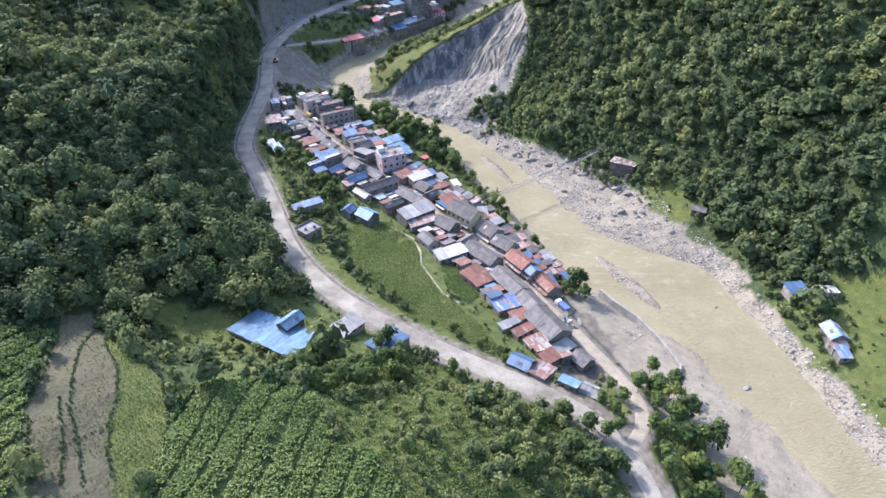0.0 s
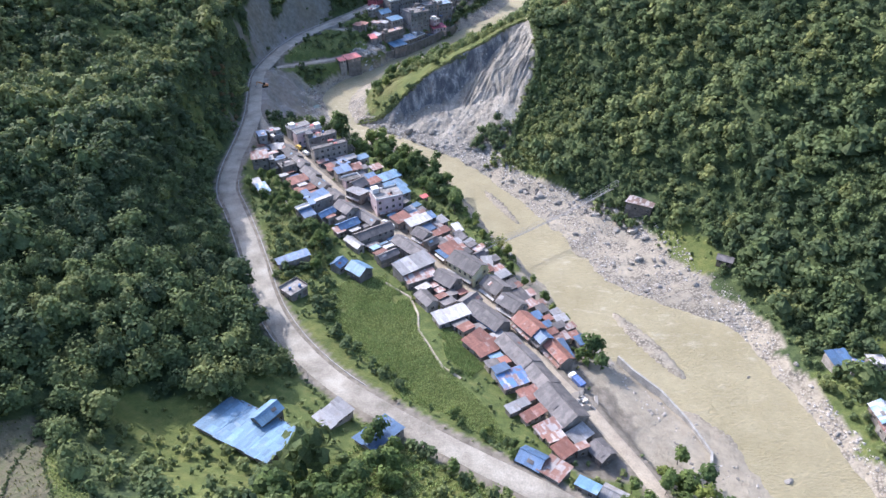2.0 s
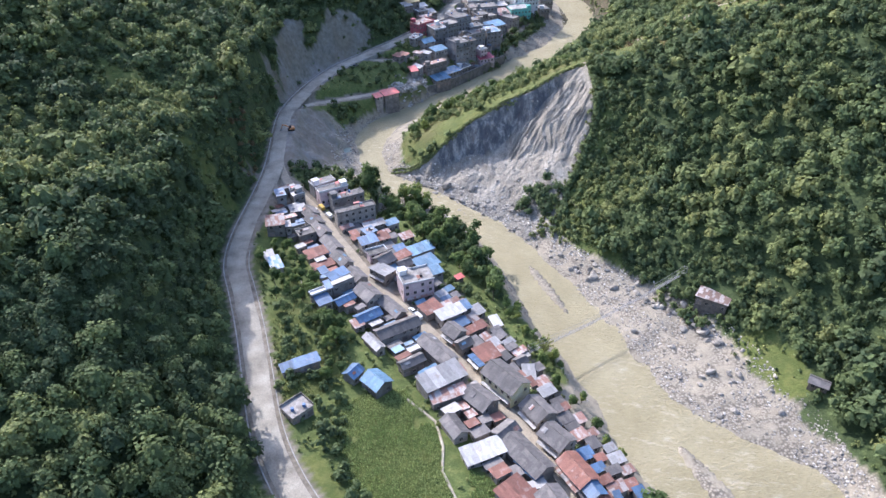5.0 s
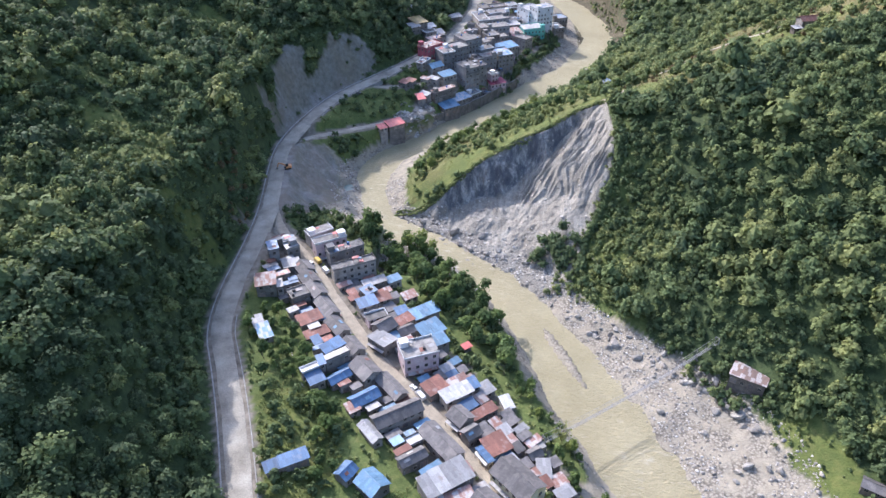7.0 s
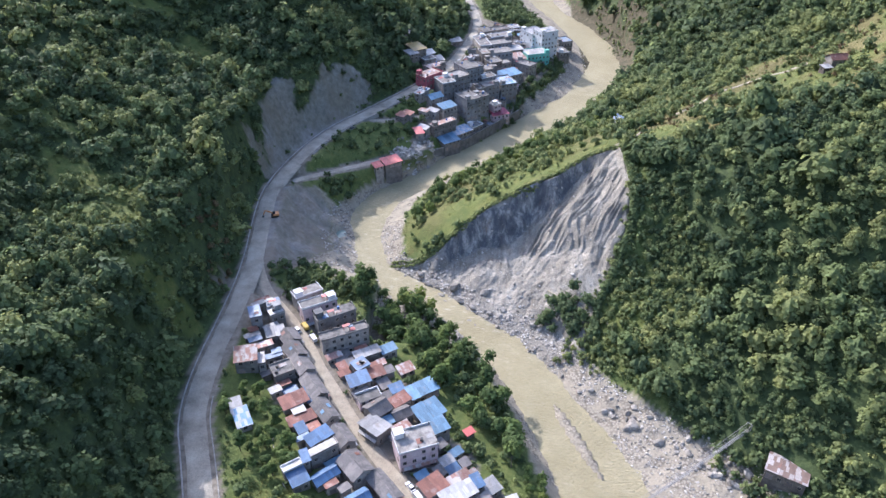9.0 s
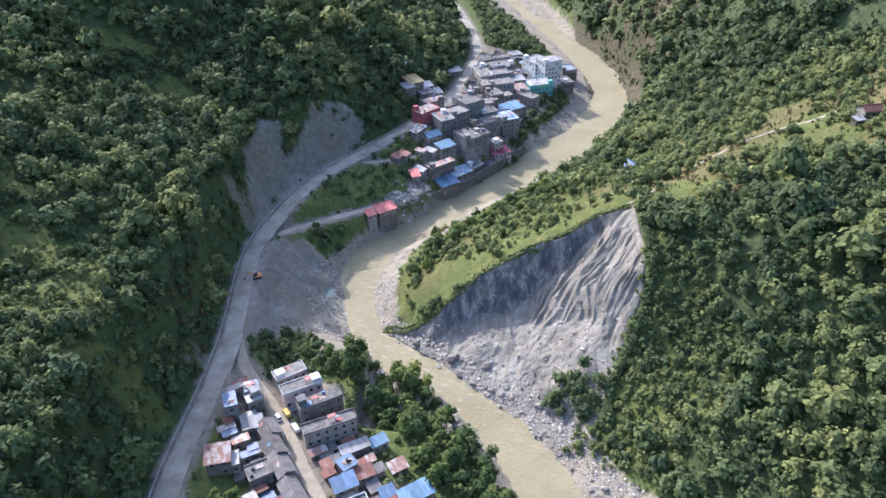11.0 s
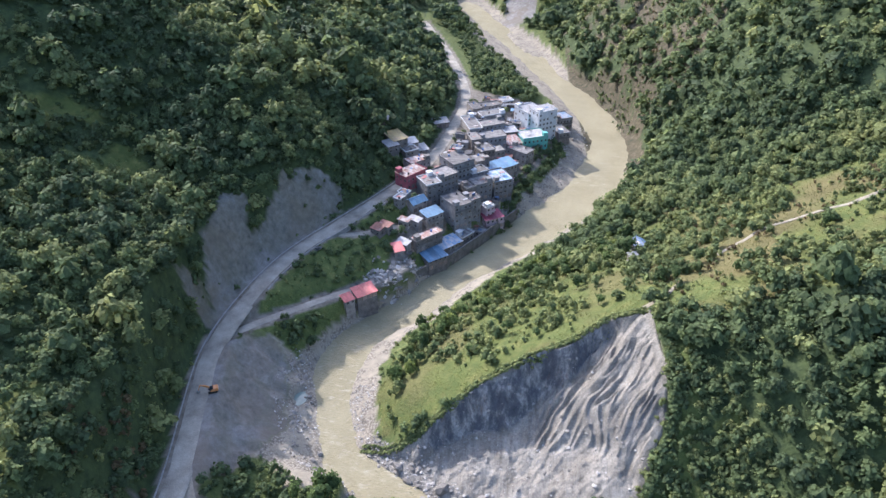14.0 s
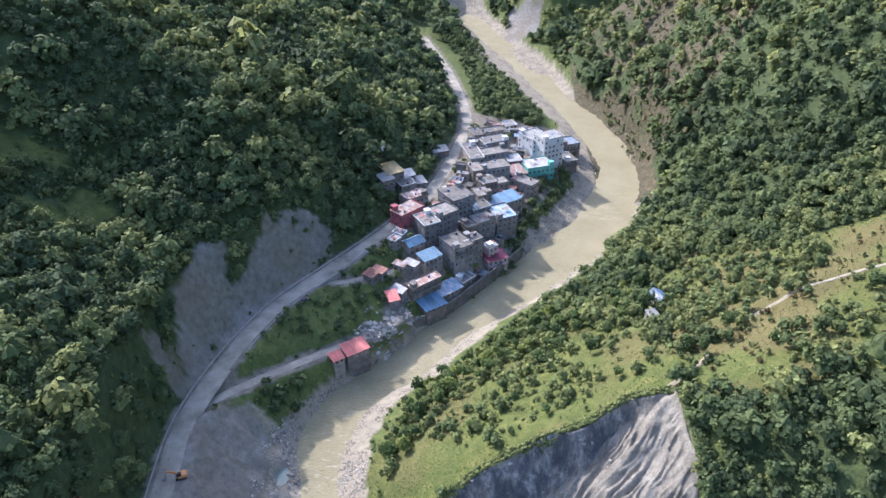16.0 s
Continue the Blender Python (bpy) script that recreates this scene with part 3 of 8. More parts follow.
LEFT_OPEN = [(-162, 338), (-113, 343), (-110, 388), (-138, 402), (-168, 388)]
WEST_BANK = [(-108, 404), (-114, 440), (-113, 468), (-99, 486), (-88, 474), (-84, 445), (-88, 418), (-98, 402)]
WEST_SHORE = [(-110, 440), (-112, 468), (-97, 486), (-78, 478), (-66, 451), (-62, 415), (-70, 410), (-88, 420)]


def within(poly, x, y, soft=0.0):
    inside = np.zeros(np.shape(x), bool)
    for (ax, ay), (bx, by) in zip(poly, poly[1:] + poly[:1]):
        crosses = (ay > y) != (by > y)
        inside ^= crosses & (x < (bx - ax) * (y - ay) / (by - ay + 1e-9) + ax)
    return inside


def zones(x, y):
    z = ground(x, y)
    jx, jy = x + 5 * fbm(x, y, 12, 71, 3), y + 5 * fbm(x, y, 12, 75, 3)
    above = z - water_z(y)
    d, slid, edge_x = slide_shape(x, y)
    f = {}
    meadow = within(RIGHT_LAWN, jx, jy) | within(HIGH_GRASS, jx, jy) | within(SPUR_GRASS, x, y) | within(RIGHT_MEADOW, jx, jy)
    meadow |= within(NORTH_GRASS, jx, jy) | within(STRIP_GRASS, x, y) | within(GREEN_FIELD, x, y) | within(SIDE_FIELD, x, y) | within(GRASS_FIELD, x, y) | within(OPEN_SLOPE, jx, jy) | within(FRONT_SLOPE, jx, jy)
    meadow |= within(LEFT_OPEN, jx, jy) & (fbm(x, y, 16, 88, 3) > 0.06)
    meadow |= within(SLIDE_SIDE, jx, jy) & (fbm(x, y, 13, 95, 3) > 0.08)
    steps = within(WEST_TERRACES, jx, jy) | within(CROWN_TERRACES, jx, jy)
    meadow |= steps & (fbm(x, y, 14, 90, 3) > -0.05)
    for poly in FAR_FIELDS:
        meadow |= within(poly, jx, jy)
    f["meadow"] = meadow & ~slid
    f["dry"] = within(DRY_FIELD, x, y)
    f["gravel"] = (above < 5.6 + 1.5 * fbm(x, y, 15, 81)) & (np.abs(x - rail(WATER_L, y)[0]) < 60) & (x < rail(BANK_R, y)[0] + 0.5 + 5 * fbm(x, y, 10, 84, 2)) & ~slid
    f["gravel"] |= (above < 6.9 + 2 * fbm(x, y, 12, 82)) & (x > rail(WATER_R, y)[0]) & (x < rail(BANK_R, y)[0] + 1.0 + 6 * fbm(x, y, 11, 86, 2)) & (y > 228) & (y < 400) & ~slid
    f["gravel"] &= ~((y > 690) & (x > 60))
    f["gravel"] |= within(WEST_SHORE, jx, jy)
    bank = within(WEST_BANK, jx, jy) & (above > 2.5)
    f["gravel"] &= ~bank
    f["scree"] = within(FAR_SCREE, jx, jy) | slid | (within(WEST_SLIDE, jx, jy) & (fbm(x, y, 9, 92, 3) > -0.33)) | bank
    street_d = along(STREET, x, y)[0]
    town = (street_d < np.where(x > rail(sorted((p[1], p[0], p[2]) for p in STREET), y)[0], 24, 17) + 8 * fbm(x, y, 10, 83, 2)) & (y > 165) & (y < 392)
    town |= (x > rail(HIGHWAY_BY_Y, y)[0] + 3) & (x < rail(BANK_L, y)[0] - 6) & (x > np.interp(y, [548, 580, 606, 640], [-58, -52, -52, -70]) + 4 * fbm(x, y, 9, 94, 2)) & (y > 548) & (y < 790)
    f["soil"] = town & ~meadow
    f["brown"] = (within(ROCKY_FACE, jx, jy) & (fbm(x, y, 20, 85, 3) > -0.12)) | ((y > 690) & (x > 60) & (above < 8)) | (within(BROWN_CLIFF, jx, jy) & (fbm(x, y, 24, 86, 3) > -0.15))
    near_road = np.zeros(np.shape(x), bool)
    for line, half in ROADS:
        near_road |= along(line, x, y)[0] < half + 1.6
    f["soil"] |= near_road
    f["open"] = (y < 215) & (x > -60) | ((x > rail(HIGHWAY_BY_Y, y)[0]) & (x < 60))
    return f, z


HX0, HY0, HSTEP = -230.0, 60.0, 1.0
_hx, _hy = np.meshgrid(np.arange(HX0, 231, HSTEP), np.arange(HY0, 901, HSTEP))
HEIGHTS = ground(_hx, _hy)


def height(x, y):
    """The height of the ground, from a table with a value for each metre."""
    u, v = np.clip((np.asarray(x, float) - HX0) / HSTEP, 0, HEIGHTS.shape[1] - 1.001), np.clip((np.asarray(y, float) - HY0) / HSTEP, 0, HEIGHTS.shape[0] - 1.001)
    i, j = u.astype(int), v.astype(int)
    fu, fv = u - i, v - j
    return (HEIGHTS[j, i] * (1 - fu) + HEIGHTS[j, i + 1] * fu) * (1 - fv) + (HEIGHTS[j + 1, i] * (1 - fu) + HEIGHTS[j + 1, i + 1] * fu) * fv


def grid_axis(*spans):
    out = []
    for a, b, step in spans:
        out += list(np.arange(a, b, step))
    return np.array(out + [spans[-1][1]])


def mesh_from(name, co, faces, material, smooth_faces=True, attrs=None):
    """One mesh from arrays: places (n x 3) and faces (m x 3 or m x 4)."""
    me = bpy.data.meshes.new(name)
    k = faces.shape[1]
    me.vertices.add(len(co))
    me.vertices.foreach_set("co", np.ascontiguousarray(co, np.float32).ravel())
    me.loops.add(faces.size)
    me.loops.foreach_set("vertex_index", np.ascontiguousarray(faces, np.int32).ravel())
    me.polygons.add(len(faces))
    me.polygons.foreach_set("loop_start", np.arange(0, faces.size, k, dtype=np.int32))
    me.polygons.foreach_set("use_smooth", np.full(len(faces), smooth_faces))
    for key, v in (attrs or {}).items():
        me.attributes.new(key, "FLOAT", "POINT").data.foreach_set("value", np.ascontiguousarray(v, np.float32))
    me.materials.append(material)
    me.update(calc_edges=True)
    return me


def grid_faces(nx, ny):
    i = np.arange((nx - 1) * (ny - 1))
    a = (i // (nx - 1)) * nx + i % (nx - 1)
    return np.stack([a, a + 1, a + nx + 1, a + nx], 1)


def build_ground():
    gx = grid_axis((-2600, -600, 250), (-600, -260, 20), (-260, -140, 4), (-140, 190, 1.6), (190, 320, 5), (320, 700, 20), (700, 2800, 250))
    gy = grid_axis((-2500, -100, 240), (-100, 70, 10), (70, 700, 1.6), (700, 900, 4), (900, 1400, 12), (1400, 4600, 250))
    x, y = (a.ravel() for a in np.meshgrid(gx, gy))
    f, z = zones(x, y)
    hill = within(HIGH_GRASS, x, y) | within(SPUR_GRASS, x, y)
    # brown soil over the west bank's scree, darkening it in place of shade
    shade_soil = within(WEST_BANK, x, y) * smooth(-0.25, 0.2, fbm(x, y, 10, 89, 3))
    f["soil"] = np.maximum(f["soil"], shade_soil)
    f["scree"] = f["scree"] * (1 - 0.55 * shade_soil)
    old = within(WEST_SLIDE, x + 6 * fbm(x, y, 12, 71, 3), y + 6 * fbm(x, y, 12, 75, 3)) * smooth(-0.35, 0.25, fbm(x, y, 11, 93, 4))
    f["scree"] = f["scree"] * (1 - 0.6 * old)
    f["soil"] = np.maximum(f["soil"], 0.75 * old)
    f["straw"] = hill * np.where(within(HIGH_GRASS, x, y), smooth(-0.3, 0.2, fbm(x, y, 22, 87, 4)), 0.7 * smooth(-0.1, 0.35, fbm(x, y, 22, 87, 4)))
    f["sandy"] = smooth(6, -4, x - rail(WATER_L, y)[0]) * (1 - smooth(270, 320, y))
    far = np.clip((y - 1150) / 900, 0, 1)
    _, slid, _ = slide_shape(x, y)
    z = np.where(slid, z - 1.6 * smooth(372, 380, y), z)
    z = z + 420 * far ** 1.2 + 60 * far * fbm(x, y, 500, 91)
    for key in f:
        f[key] = f[key].astype(np.float32)
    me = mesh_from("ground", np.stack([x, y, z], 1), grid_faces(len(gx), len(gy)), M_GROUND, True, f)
    tagged(new("ground", me), "steep green river valley with terraces, scree and gravel shores", "ground", kind="structure")


def build_water():
    gy = grid_axis((40, 700, 2.0), (700, 1300, 8))
    u = np.linspace(0, 1, 40)
    uu, y = (a.ravel() for a in np.meshgrid(u, gy))
    a, b = rail(WATER_L, y)[0] - 9, rail(WATER_R, y)[0] + 9
    x = a + (b - a) * uu
    rapid = np.clip(smooth(345, 400, y) * (1 - smooth(480, 520, y)) * 0.9 + 0.75 * np.exp(-((y - 255) / 45) ** 2) + 0.5 * np.exp(-((y - 690) / 40) ** 2) + 0.15, 0, 1)
    z = water_z(y) + 0.30 * rapid * fbm(x, y, 5, 95, 3) + 0.08 * fbm(x, y, 3, 97, 2)
    me = mesh_from("river", np.stack([x, y, z], 1), grid_faces(40, len(gy)), M_WATER, True, {"rapid": rapid})
    tagged(new("river", me), "wide fast river of opaque beige silty water", "river", kind="structure")


def ribbon(name, line, half, material, label, lift=0.12, ragged=0.5, slim=0.0):
    """A road laid along a line, with uneven edges."""
    pts = [Vector(p) for p in line]
    run = [pts[0]]
    for a, b in zip(pts, pts[1:]):
        n = max(1, int((b - a).length / 2.0))
        run += [a.lerp(b, k / n) for k in range(1, n + 1)]
    co, m = [], 9
    for i, p in enumerate(run):
        d = (run[min(i + 1, len(run) - 1)] - run[max(i - 1, 0)])
        side = Vector((d.y, -d.x, 0)).normalized()
        width = half * (1 - slim * float(smooth(156, 140, p.y)))
        wl = width + ragged * float(vnoise(np.array(i * 2.0), np.array(3.0), 9, 3)) * 2
        wr = width + ragged * float(vnoise(np.array(i * 2.0), np.array(50.0), 9, 3)) * 2
        for j in range(m):
            s = -1 + 2 * j / (m - 1)
            crown = 0.10 * (1 - s * s)
            q = p + side * (s * (wl if s < 0 else wr))
            co.append((q.x, q.y, p.z + lift + crown - (0.5 if abs(s) == 1 else 0)))
    me = mesh_from(name, np.array(co), grid_faces(m, len(run)), material)
    return tagged(new(name, me), label, "road", kind="structure")


def build_slide():
    """The bare face and scree of the landslide, as a sheet of its own laid into the hillside."""
    gx, gy = np.arange(-56, 57, 0.42), np.arange(372, 461, 0.42)
    x, y = (a.ravel() for a in np.meshgrid(gx, gy))
    d, slid, edge = slide_shape(x, y)
    z = ground(x, y)
    faces = grid_faces(len(gx), len(gy))
    near = (d > -1.3) & (x < edge + 1.3) & (x > -54) & (z > water_z(y) - 1.5)
    faces = faces[near[faces].all(1)]
    used = np.unique(faces)
    index = np.zeros(len(x), np.int64)
    index[used] = np.arange(len(used))
    co = np.stack([x, y, np.where(slid, z, z - 0.25 - 1.2 * smooth(0.0, 1.0, np.maximum(-d, x - edge))) - 0.9 * smooth(378, 373, y)], 1)[used]
    # steep faces get the bedrock colour that has the cliff's shade in it
    zz = z.reshape(len(gy), len(gx))
    fall = np.gradient(zz, 0.42, axis=0)
    shaded_rock = smooth(0.8, 1.5, sum(np.roll(fall, (j, i), (0, 1)) for i in (-4, 0, 4) for j in (-4, 0, 4)) / 9).ravel()
    me = mesh_from("landslide", co, index[faces], M_SLIDE, True, {"shaded_rock": shaded_rock[used]})
    tagged(new("landslide", me), "bare grey landslide scar with gullies and scree", "landslide", kind="structure")


def build_pool():
    """A still pool of clear snow water among the stones."""
    m, t = new_mat("clear_pool_water")
    finish(t, ramp(t, noise_tex(t, 0.4, 4, place(t)), (0.3, (0.12, 0.17, 0.14)), (0.7, (0.20, 0.25, 0.20))), 0.3, spec=0.5)
    cx, cy, cz, rx, ry = POOL
    a = np.linspace(0, 2 * np.pi, 40, endpoint=False)
    rr = 1.12 + 0.25 * vnoise(np.cos(a) * 3, np.sin(a) * 3, 1.5, 7)
    co = [(cx, cy, cz)] + [(cx + rx * r * math.cos(b), cy + ry * r * math.sin(b), cz) for r, b in zip(rr, a)]
    fa = np.array([(0, k + 1, (k + 1) % 40 + 1) for k in range(40)])
    tagged(new("pool", mesh_from("pool", np.array(co), fa, m)), "small still turquoise pool among shore stones", "pool", kind="structure")


build_pool()
build_ground()
build_slide()
build_water()
ribbon("road_highway", HIGHWAY, 4.3, M_ROAD, "pale dusty unpaved highway cut along the hillside", slim=0.36)
ribbon("road_street", STREET, 2.7, M_STREET, "narrow beige earth street between the houses")
ribbon("road_low", LOW_ROAD, 2.5, M_ROAD, "narrow dusty track down to the river bank")
ribbon("road_mid", MID_ROAD, 2.2, M_ROAD, "narrow dusty branch lane into the village")

# ---- trees ----
def leaf_shell(rng, n, lobes, size, core=True):
    """A crown of bent leaf clumps spread over several lobes, round a dark core. Unit radius, base at z = 0."""
    centres = []
    for _ in range(lobes):
        a, r = rng.uniform(0, 2 * np.pi), rng.uniform(0.15, 0.6)
        centres.append((r * np.cos(a), r * np.sin(a), rng.uniform(0.55, 1.25), rng.uniform(0.38, 0.62)))
    centres.append((0, 0, 1.25, 0.55))
    co, fa, nr = [], [], []
    for i in range(n):
        cx, cy, cz, cr = centres[i % len(centres)]
        v = rng.normal(size=3)
        v[2] = abs(v[2]) * 1.1 - 0.35
        v /= np.linalg.norm(v)
        p = np.array([cx, cy, cz]) + v * cr * rng.uniform(0.8, 1.08)
        nrm = v + rng.normal(size=3) * 0.45 + np.array([-0.15, 0.2, 0.75])
        nrm /= np.linalg.norm(nrm)
        t1 = np.cross(nrm, rng.normal(size=3))
        t1 /= np.linalg.norm(t1)
        t2 = np.cross(nrm, t1)
        s = size * rng.uniform(0.6, 1.3)
        base = len(co)
        for a, b, c in ((-1, -0.6, -0.25), (0.9, -0.8, 0.0), (1.0, 0.7, -0.25), (-0.8, 0.9, 0.05)):
            nr.append(v * 0.75 + p / np.linalg.norm(p) * 0.35)
            co.append(p + s * (a * t1 * rng.uniform(0.7, 1.2) + b * t2 * rng.uniform(0.7, 1.2) + c * nrm))
        fa.append((base, base + 1, base + 2, base + 3))
    if core:
        for cx, cy, cz, cr in centres[::2]:
            base = len(co)
            r = cr * 0.8
            ring = [(cx + r * np.cos(k * np.pi / 2 + cx), cy + r * np.sin(k * np.pi / 2 + cx), cz - 0.1) for k in range(4)]
            nr += [np.array((q[0] - cx, q[1] - cy, 0.3)) for q in ring] + [np.array((0, 0, 1.0)), np.array((0, 0, -1.0))]
            co += [np.array(q) for q in ring] + [np.array((cx, cy, cz + r * 0.9)), np.array((cx, cy, cz - r))]
            for k in range(4):
                fa.append((base + k, base + (k + 1) % 4, base + 4, base + 4))
    return np.array(co), fa, np.array(nr)


def crown_protos(seed, count, n, lobes, size):
    rng = np.random.default_rng(seed)
    out = []
    for _ in range(count):
        co, fa, nr = leaf_shell(rng, n, lobes, size)
        tri = []
        for a, b, c, d in fa:
            tri.append((a, b, c))
            if d != c:
                tri.append((a, c, d))
        out.append((co.astype(np.float32), np.array(tri, np.int32), nr.astype(np.float32)))
    return out


def scatter(name, spots, protos, material, label, category, seed=1, height=(0.85, 1.25)):
    """Many plants in one mesh. spots: rows of x, y, z, radius, tone."""
    rng = np.random.default_rng(seed)
    cos, tris, tones, rounds, base = [], [], [], [], 0
    for x, y, z, r, tone in spots:
        proto = protos[rng.integers(len(protos))]
        co, tri = proto[:2]
        a = rng.uniform(0, 2 * np.pi)
        c, s = np.cos(a), np.sin(a)
        k = r * rng.uniform(*height)
        q = np.empty_like(co)
        q[:, 0] = x + r * (c * co[:, 0] - s * co[:, 1])
        q[:, 1] = y + r * (s * co[:, 0] + c * co[:, 1])
        q[:, 2] = z + k * co[:, 2]
        cos.append(q)
        if len(proto) > 2:
            nr = proto[2]
            rounds.append(np.stack([c * nr[:, 0] - s * nr[:, 1], s * nr[:, 0] + c * nr[:, 1], nr[:, 2]], 1))
        tris.append(tri + base)
        tones.append(np.full(len(q), tone, np.float32))
        base += len(q)
    me = mesh_from(name, np.concatenate(cos), np.concatenate(tris), material, False, {"tone": np.concatenate(tones)})
    if rounds:
        me.attributes.new("round", "FLOAT_VECTOR", "POINT").data.foreach_set("vector", np.concatenate(rounds).astype(np.float32).ravel())
    return tagged(new(name, me), label, category, kind="stuff")


def forest_spots(seed):
    """Where trees stand: jittered rows over the slopes, thinned by the zones."""
    rng = np.random.default_rng(seed)
    rows = []
    for x0, x1, y0, y1, step in ((-300, 60, 96, 640, 5.6), (-330, 60, 640, 900, 7.5), (-300, 40, 900, 1300, 12), (20, 300, 120, 640, 5.6), (20, 330, 640, 1000, 7.5), (-60, 330, 1000, 1300, 12)):
        gx, gy = np.meshgrid(np.arange(x0, x1, step), np.arange(y0, y1, step))
        x = gx.ravel() + rng.uniform(-0.45, 0.45, gx.size) * step
        y = gy.ravel() + rng.uniform(-0.45, 0.45, gx.size) * step
        hx = rail(HIGHWAY_BY_Y, y)[0]
        keep = np.where(x0 < 0, x < hx - 8, x > rail(BANK_R, y)[0] + 4) if x1 <= 60 or x0 >= 20 else np.ones(len(x), bool)
        x, y = x[keep], y[keep]
        f, z = zones(x, y)
        k = ~(f["meadow"] | f["dry"] | f["gravel"] | f["scree"] | f["soil"])
        k &= ~(within(CROP_FIELD, x, y) | within(LEFT_CROP, x, y))
        k &= (z > water_z(y) + np.where(y > 690, 3.0, 6.0))
        k &= ~(within(LEFT_OPEN, x, y) & (rng.uniform(0, 1, len(x)) < 0.45))
        k &= ~(within(HALL_YARD, x, y) | within(RIGHT_BUSH, x, y)) & ~(within(ROCKY_FACE, x, y) & (rng.uniform(0, 1, len(x)) < 0.3))
        k &= ~(within(BROWN_CLIFF, x, y) & (rng.uniform(0, 1, len(x)) < 0.45))
        k &= ~within(FRONT_SLOPE, x, y) & ~within(BRIDGE_HEAD, x, y) & ~within(FIELD_TOP, x, y) & ~(within(SLIDE_SIDE, x, y) & (rng.uniform(0, 1, len(x)) < 0.45))
        k &= ~((within(WEST_TERRACES, x, y) | within(CROWN_TERRACES, x, y)) & (rng.uniform(0, 1, len(x)) < 0.6))
        k &= fbm(x, y, 30, 101, 3) > -0.46
        n = len(x)
        r = step * rng.uniform(0.55, 0.95, n) * (1 + 0.5 * fbm(x, y, 25, 111, 2))
        tone = np.clip(0.38 + 0.95 * fbm(x, y, 40, 121, 3) + rng.normal(0, 0.20, n) + 0.5 * (rng.uniform(0, 1, n) < 0.08), 0, 1)
        r = r * (1 + 0.45 * (rng.uniform(0, 1, n) < 0.10)) * rng.uniform(0.72, 1.12, n)
        tone = np.where(within(BROWN_CLIFF, x, y), np.clip(tone + 0.3, 0, 1), tone)
        side = within(SLIDE_SIDE, x, y)
        tone, r = np.where(side, np.clip(tone + 0.3, 0, 1), tone), np.where(side, r * 0.68, r)
        rows.append(np.stack([x, y, z - 0.3, r, tone], 1)[k])
    return np.concatenate(rows)


PROTO_NEAR = crown_protos(5, 10, 106, 8, 0.138)
PROTO_CLOSE = crown_protos(4, 6, 290, 9, 0.084)
PROTO_MID = crown_protos(9, 10, 46, 5, 0.21)
PROTO_FAR = crown_protos(8, 8, 30, 4, 0.24)
PROTO_SHRUB = crown_protos(6, 8, 14, 2, 0.31)
FOREST = forest_spots(3)

# ---- houses ----
def obj_co(t):
    return t.nodes.new("ShaderNodeTexCoord").outputs["Object"]


def sheet_roof(name, base, worn, patch=0.5, metal=0.0, rough=0.5, ribs=True, second=None, second_share=0.45):
    """Roofing sheets: ribs down the slope, sheets of slightly different age, rust and dirt in patches."""
    m, t = new_mat(name)
    co = obj_co(t)
    info = t.nodes.new("ShaderNodeObjectInfo").outputs["Random"]
    shift = t.nodes.new("ShaderNodeVectorMath")
    shift.operation = "ADD"
    comb = t.nodes.new("ShaderNodeCombineXYZ")
    mul = node(t, "Math")
    mul.operation = "MULTIPLY"
    mul.inputs[1].default_value = 60.0
    t.links.new(info, mul.inputs[0])
    for k in range(3):
        t.links.new(mul.outputs[0], comb.inputs[k])
    t.links.new(co, shift.inputs[0])
    t.links.new(comb.outputs[0], shift.inputs[1])
    cs = shift.outputs[0]
    br = node(t, "TexBrick", Scale=1.0)
    br.inputs["Brick Width"].default_value, br.inputs["Row Height"].default_value = 0.95, 2.6
    br.inputs["Mortar Size"].default_value = 0.02
    br.inputs["Color1"].default_value, br.inputs["Color2"].default_value = (0.0, 0.0, 0.0, 1), (1, 1, 1, 1)
    br.inputs["Mortar"].default_value = (0.3, 0.3, 0.3, 1)
    t.links.new(cs, br.inputs["Vector"])
    sheets = br.outputs["Color"]
    big, fine = noise_tex(t, 0.35, 4, cs), noise_tex(t, 3.0, 4, cs)
    c = mix(t, sheets, tuple(v * 0.8 for v in base), tuple(min(1, v * 1.2) for v in base))
    if second:
        c = mix(t, ramp(t, sheets, (second_share, (0, 0, 0)), (second_share + 0.05, (1, 1, 1))), c, second)
    c = mix(t, ramp(t, big, (patch, (0, 0, 0)), (patch + 0.14, (0.85, 0.85, 0.85))), c, worn)
    c = mix(t, 0.4, c, ramp(t, fine, (0.3, (0.3, 0.3, 0.3)), (0.7, (0.72, 0.72, 0.72))), "OVERLAY")
    hs = node(t, "HueSaturation")
    mr = node(t, "MapRange")
    mr.inputs["To Min"].default_value, mr.inputs["To Max"].default_value = 0.75, 1.25
    t.links.new(info, mr.inputs[0])
    t.links.new(mr.outputs[0], hs.inputs["Value"])
    t.links.new(c, hs.inputs["Color"])
    w = node(t, "TexWave", Scale=2.2)
    w.bands_direction = "X"
    t.links.new(co, w.inputs["Vector"])
    finish(t, hs.outputs[0], rough, w.outputs["Fac"] if ribs else fine, 0.35 if ribs else 0.3, 0.06, metal)
    return m


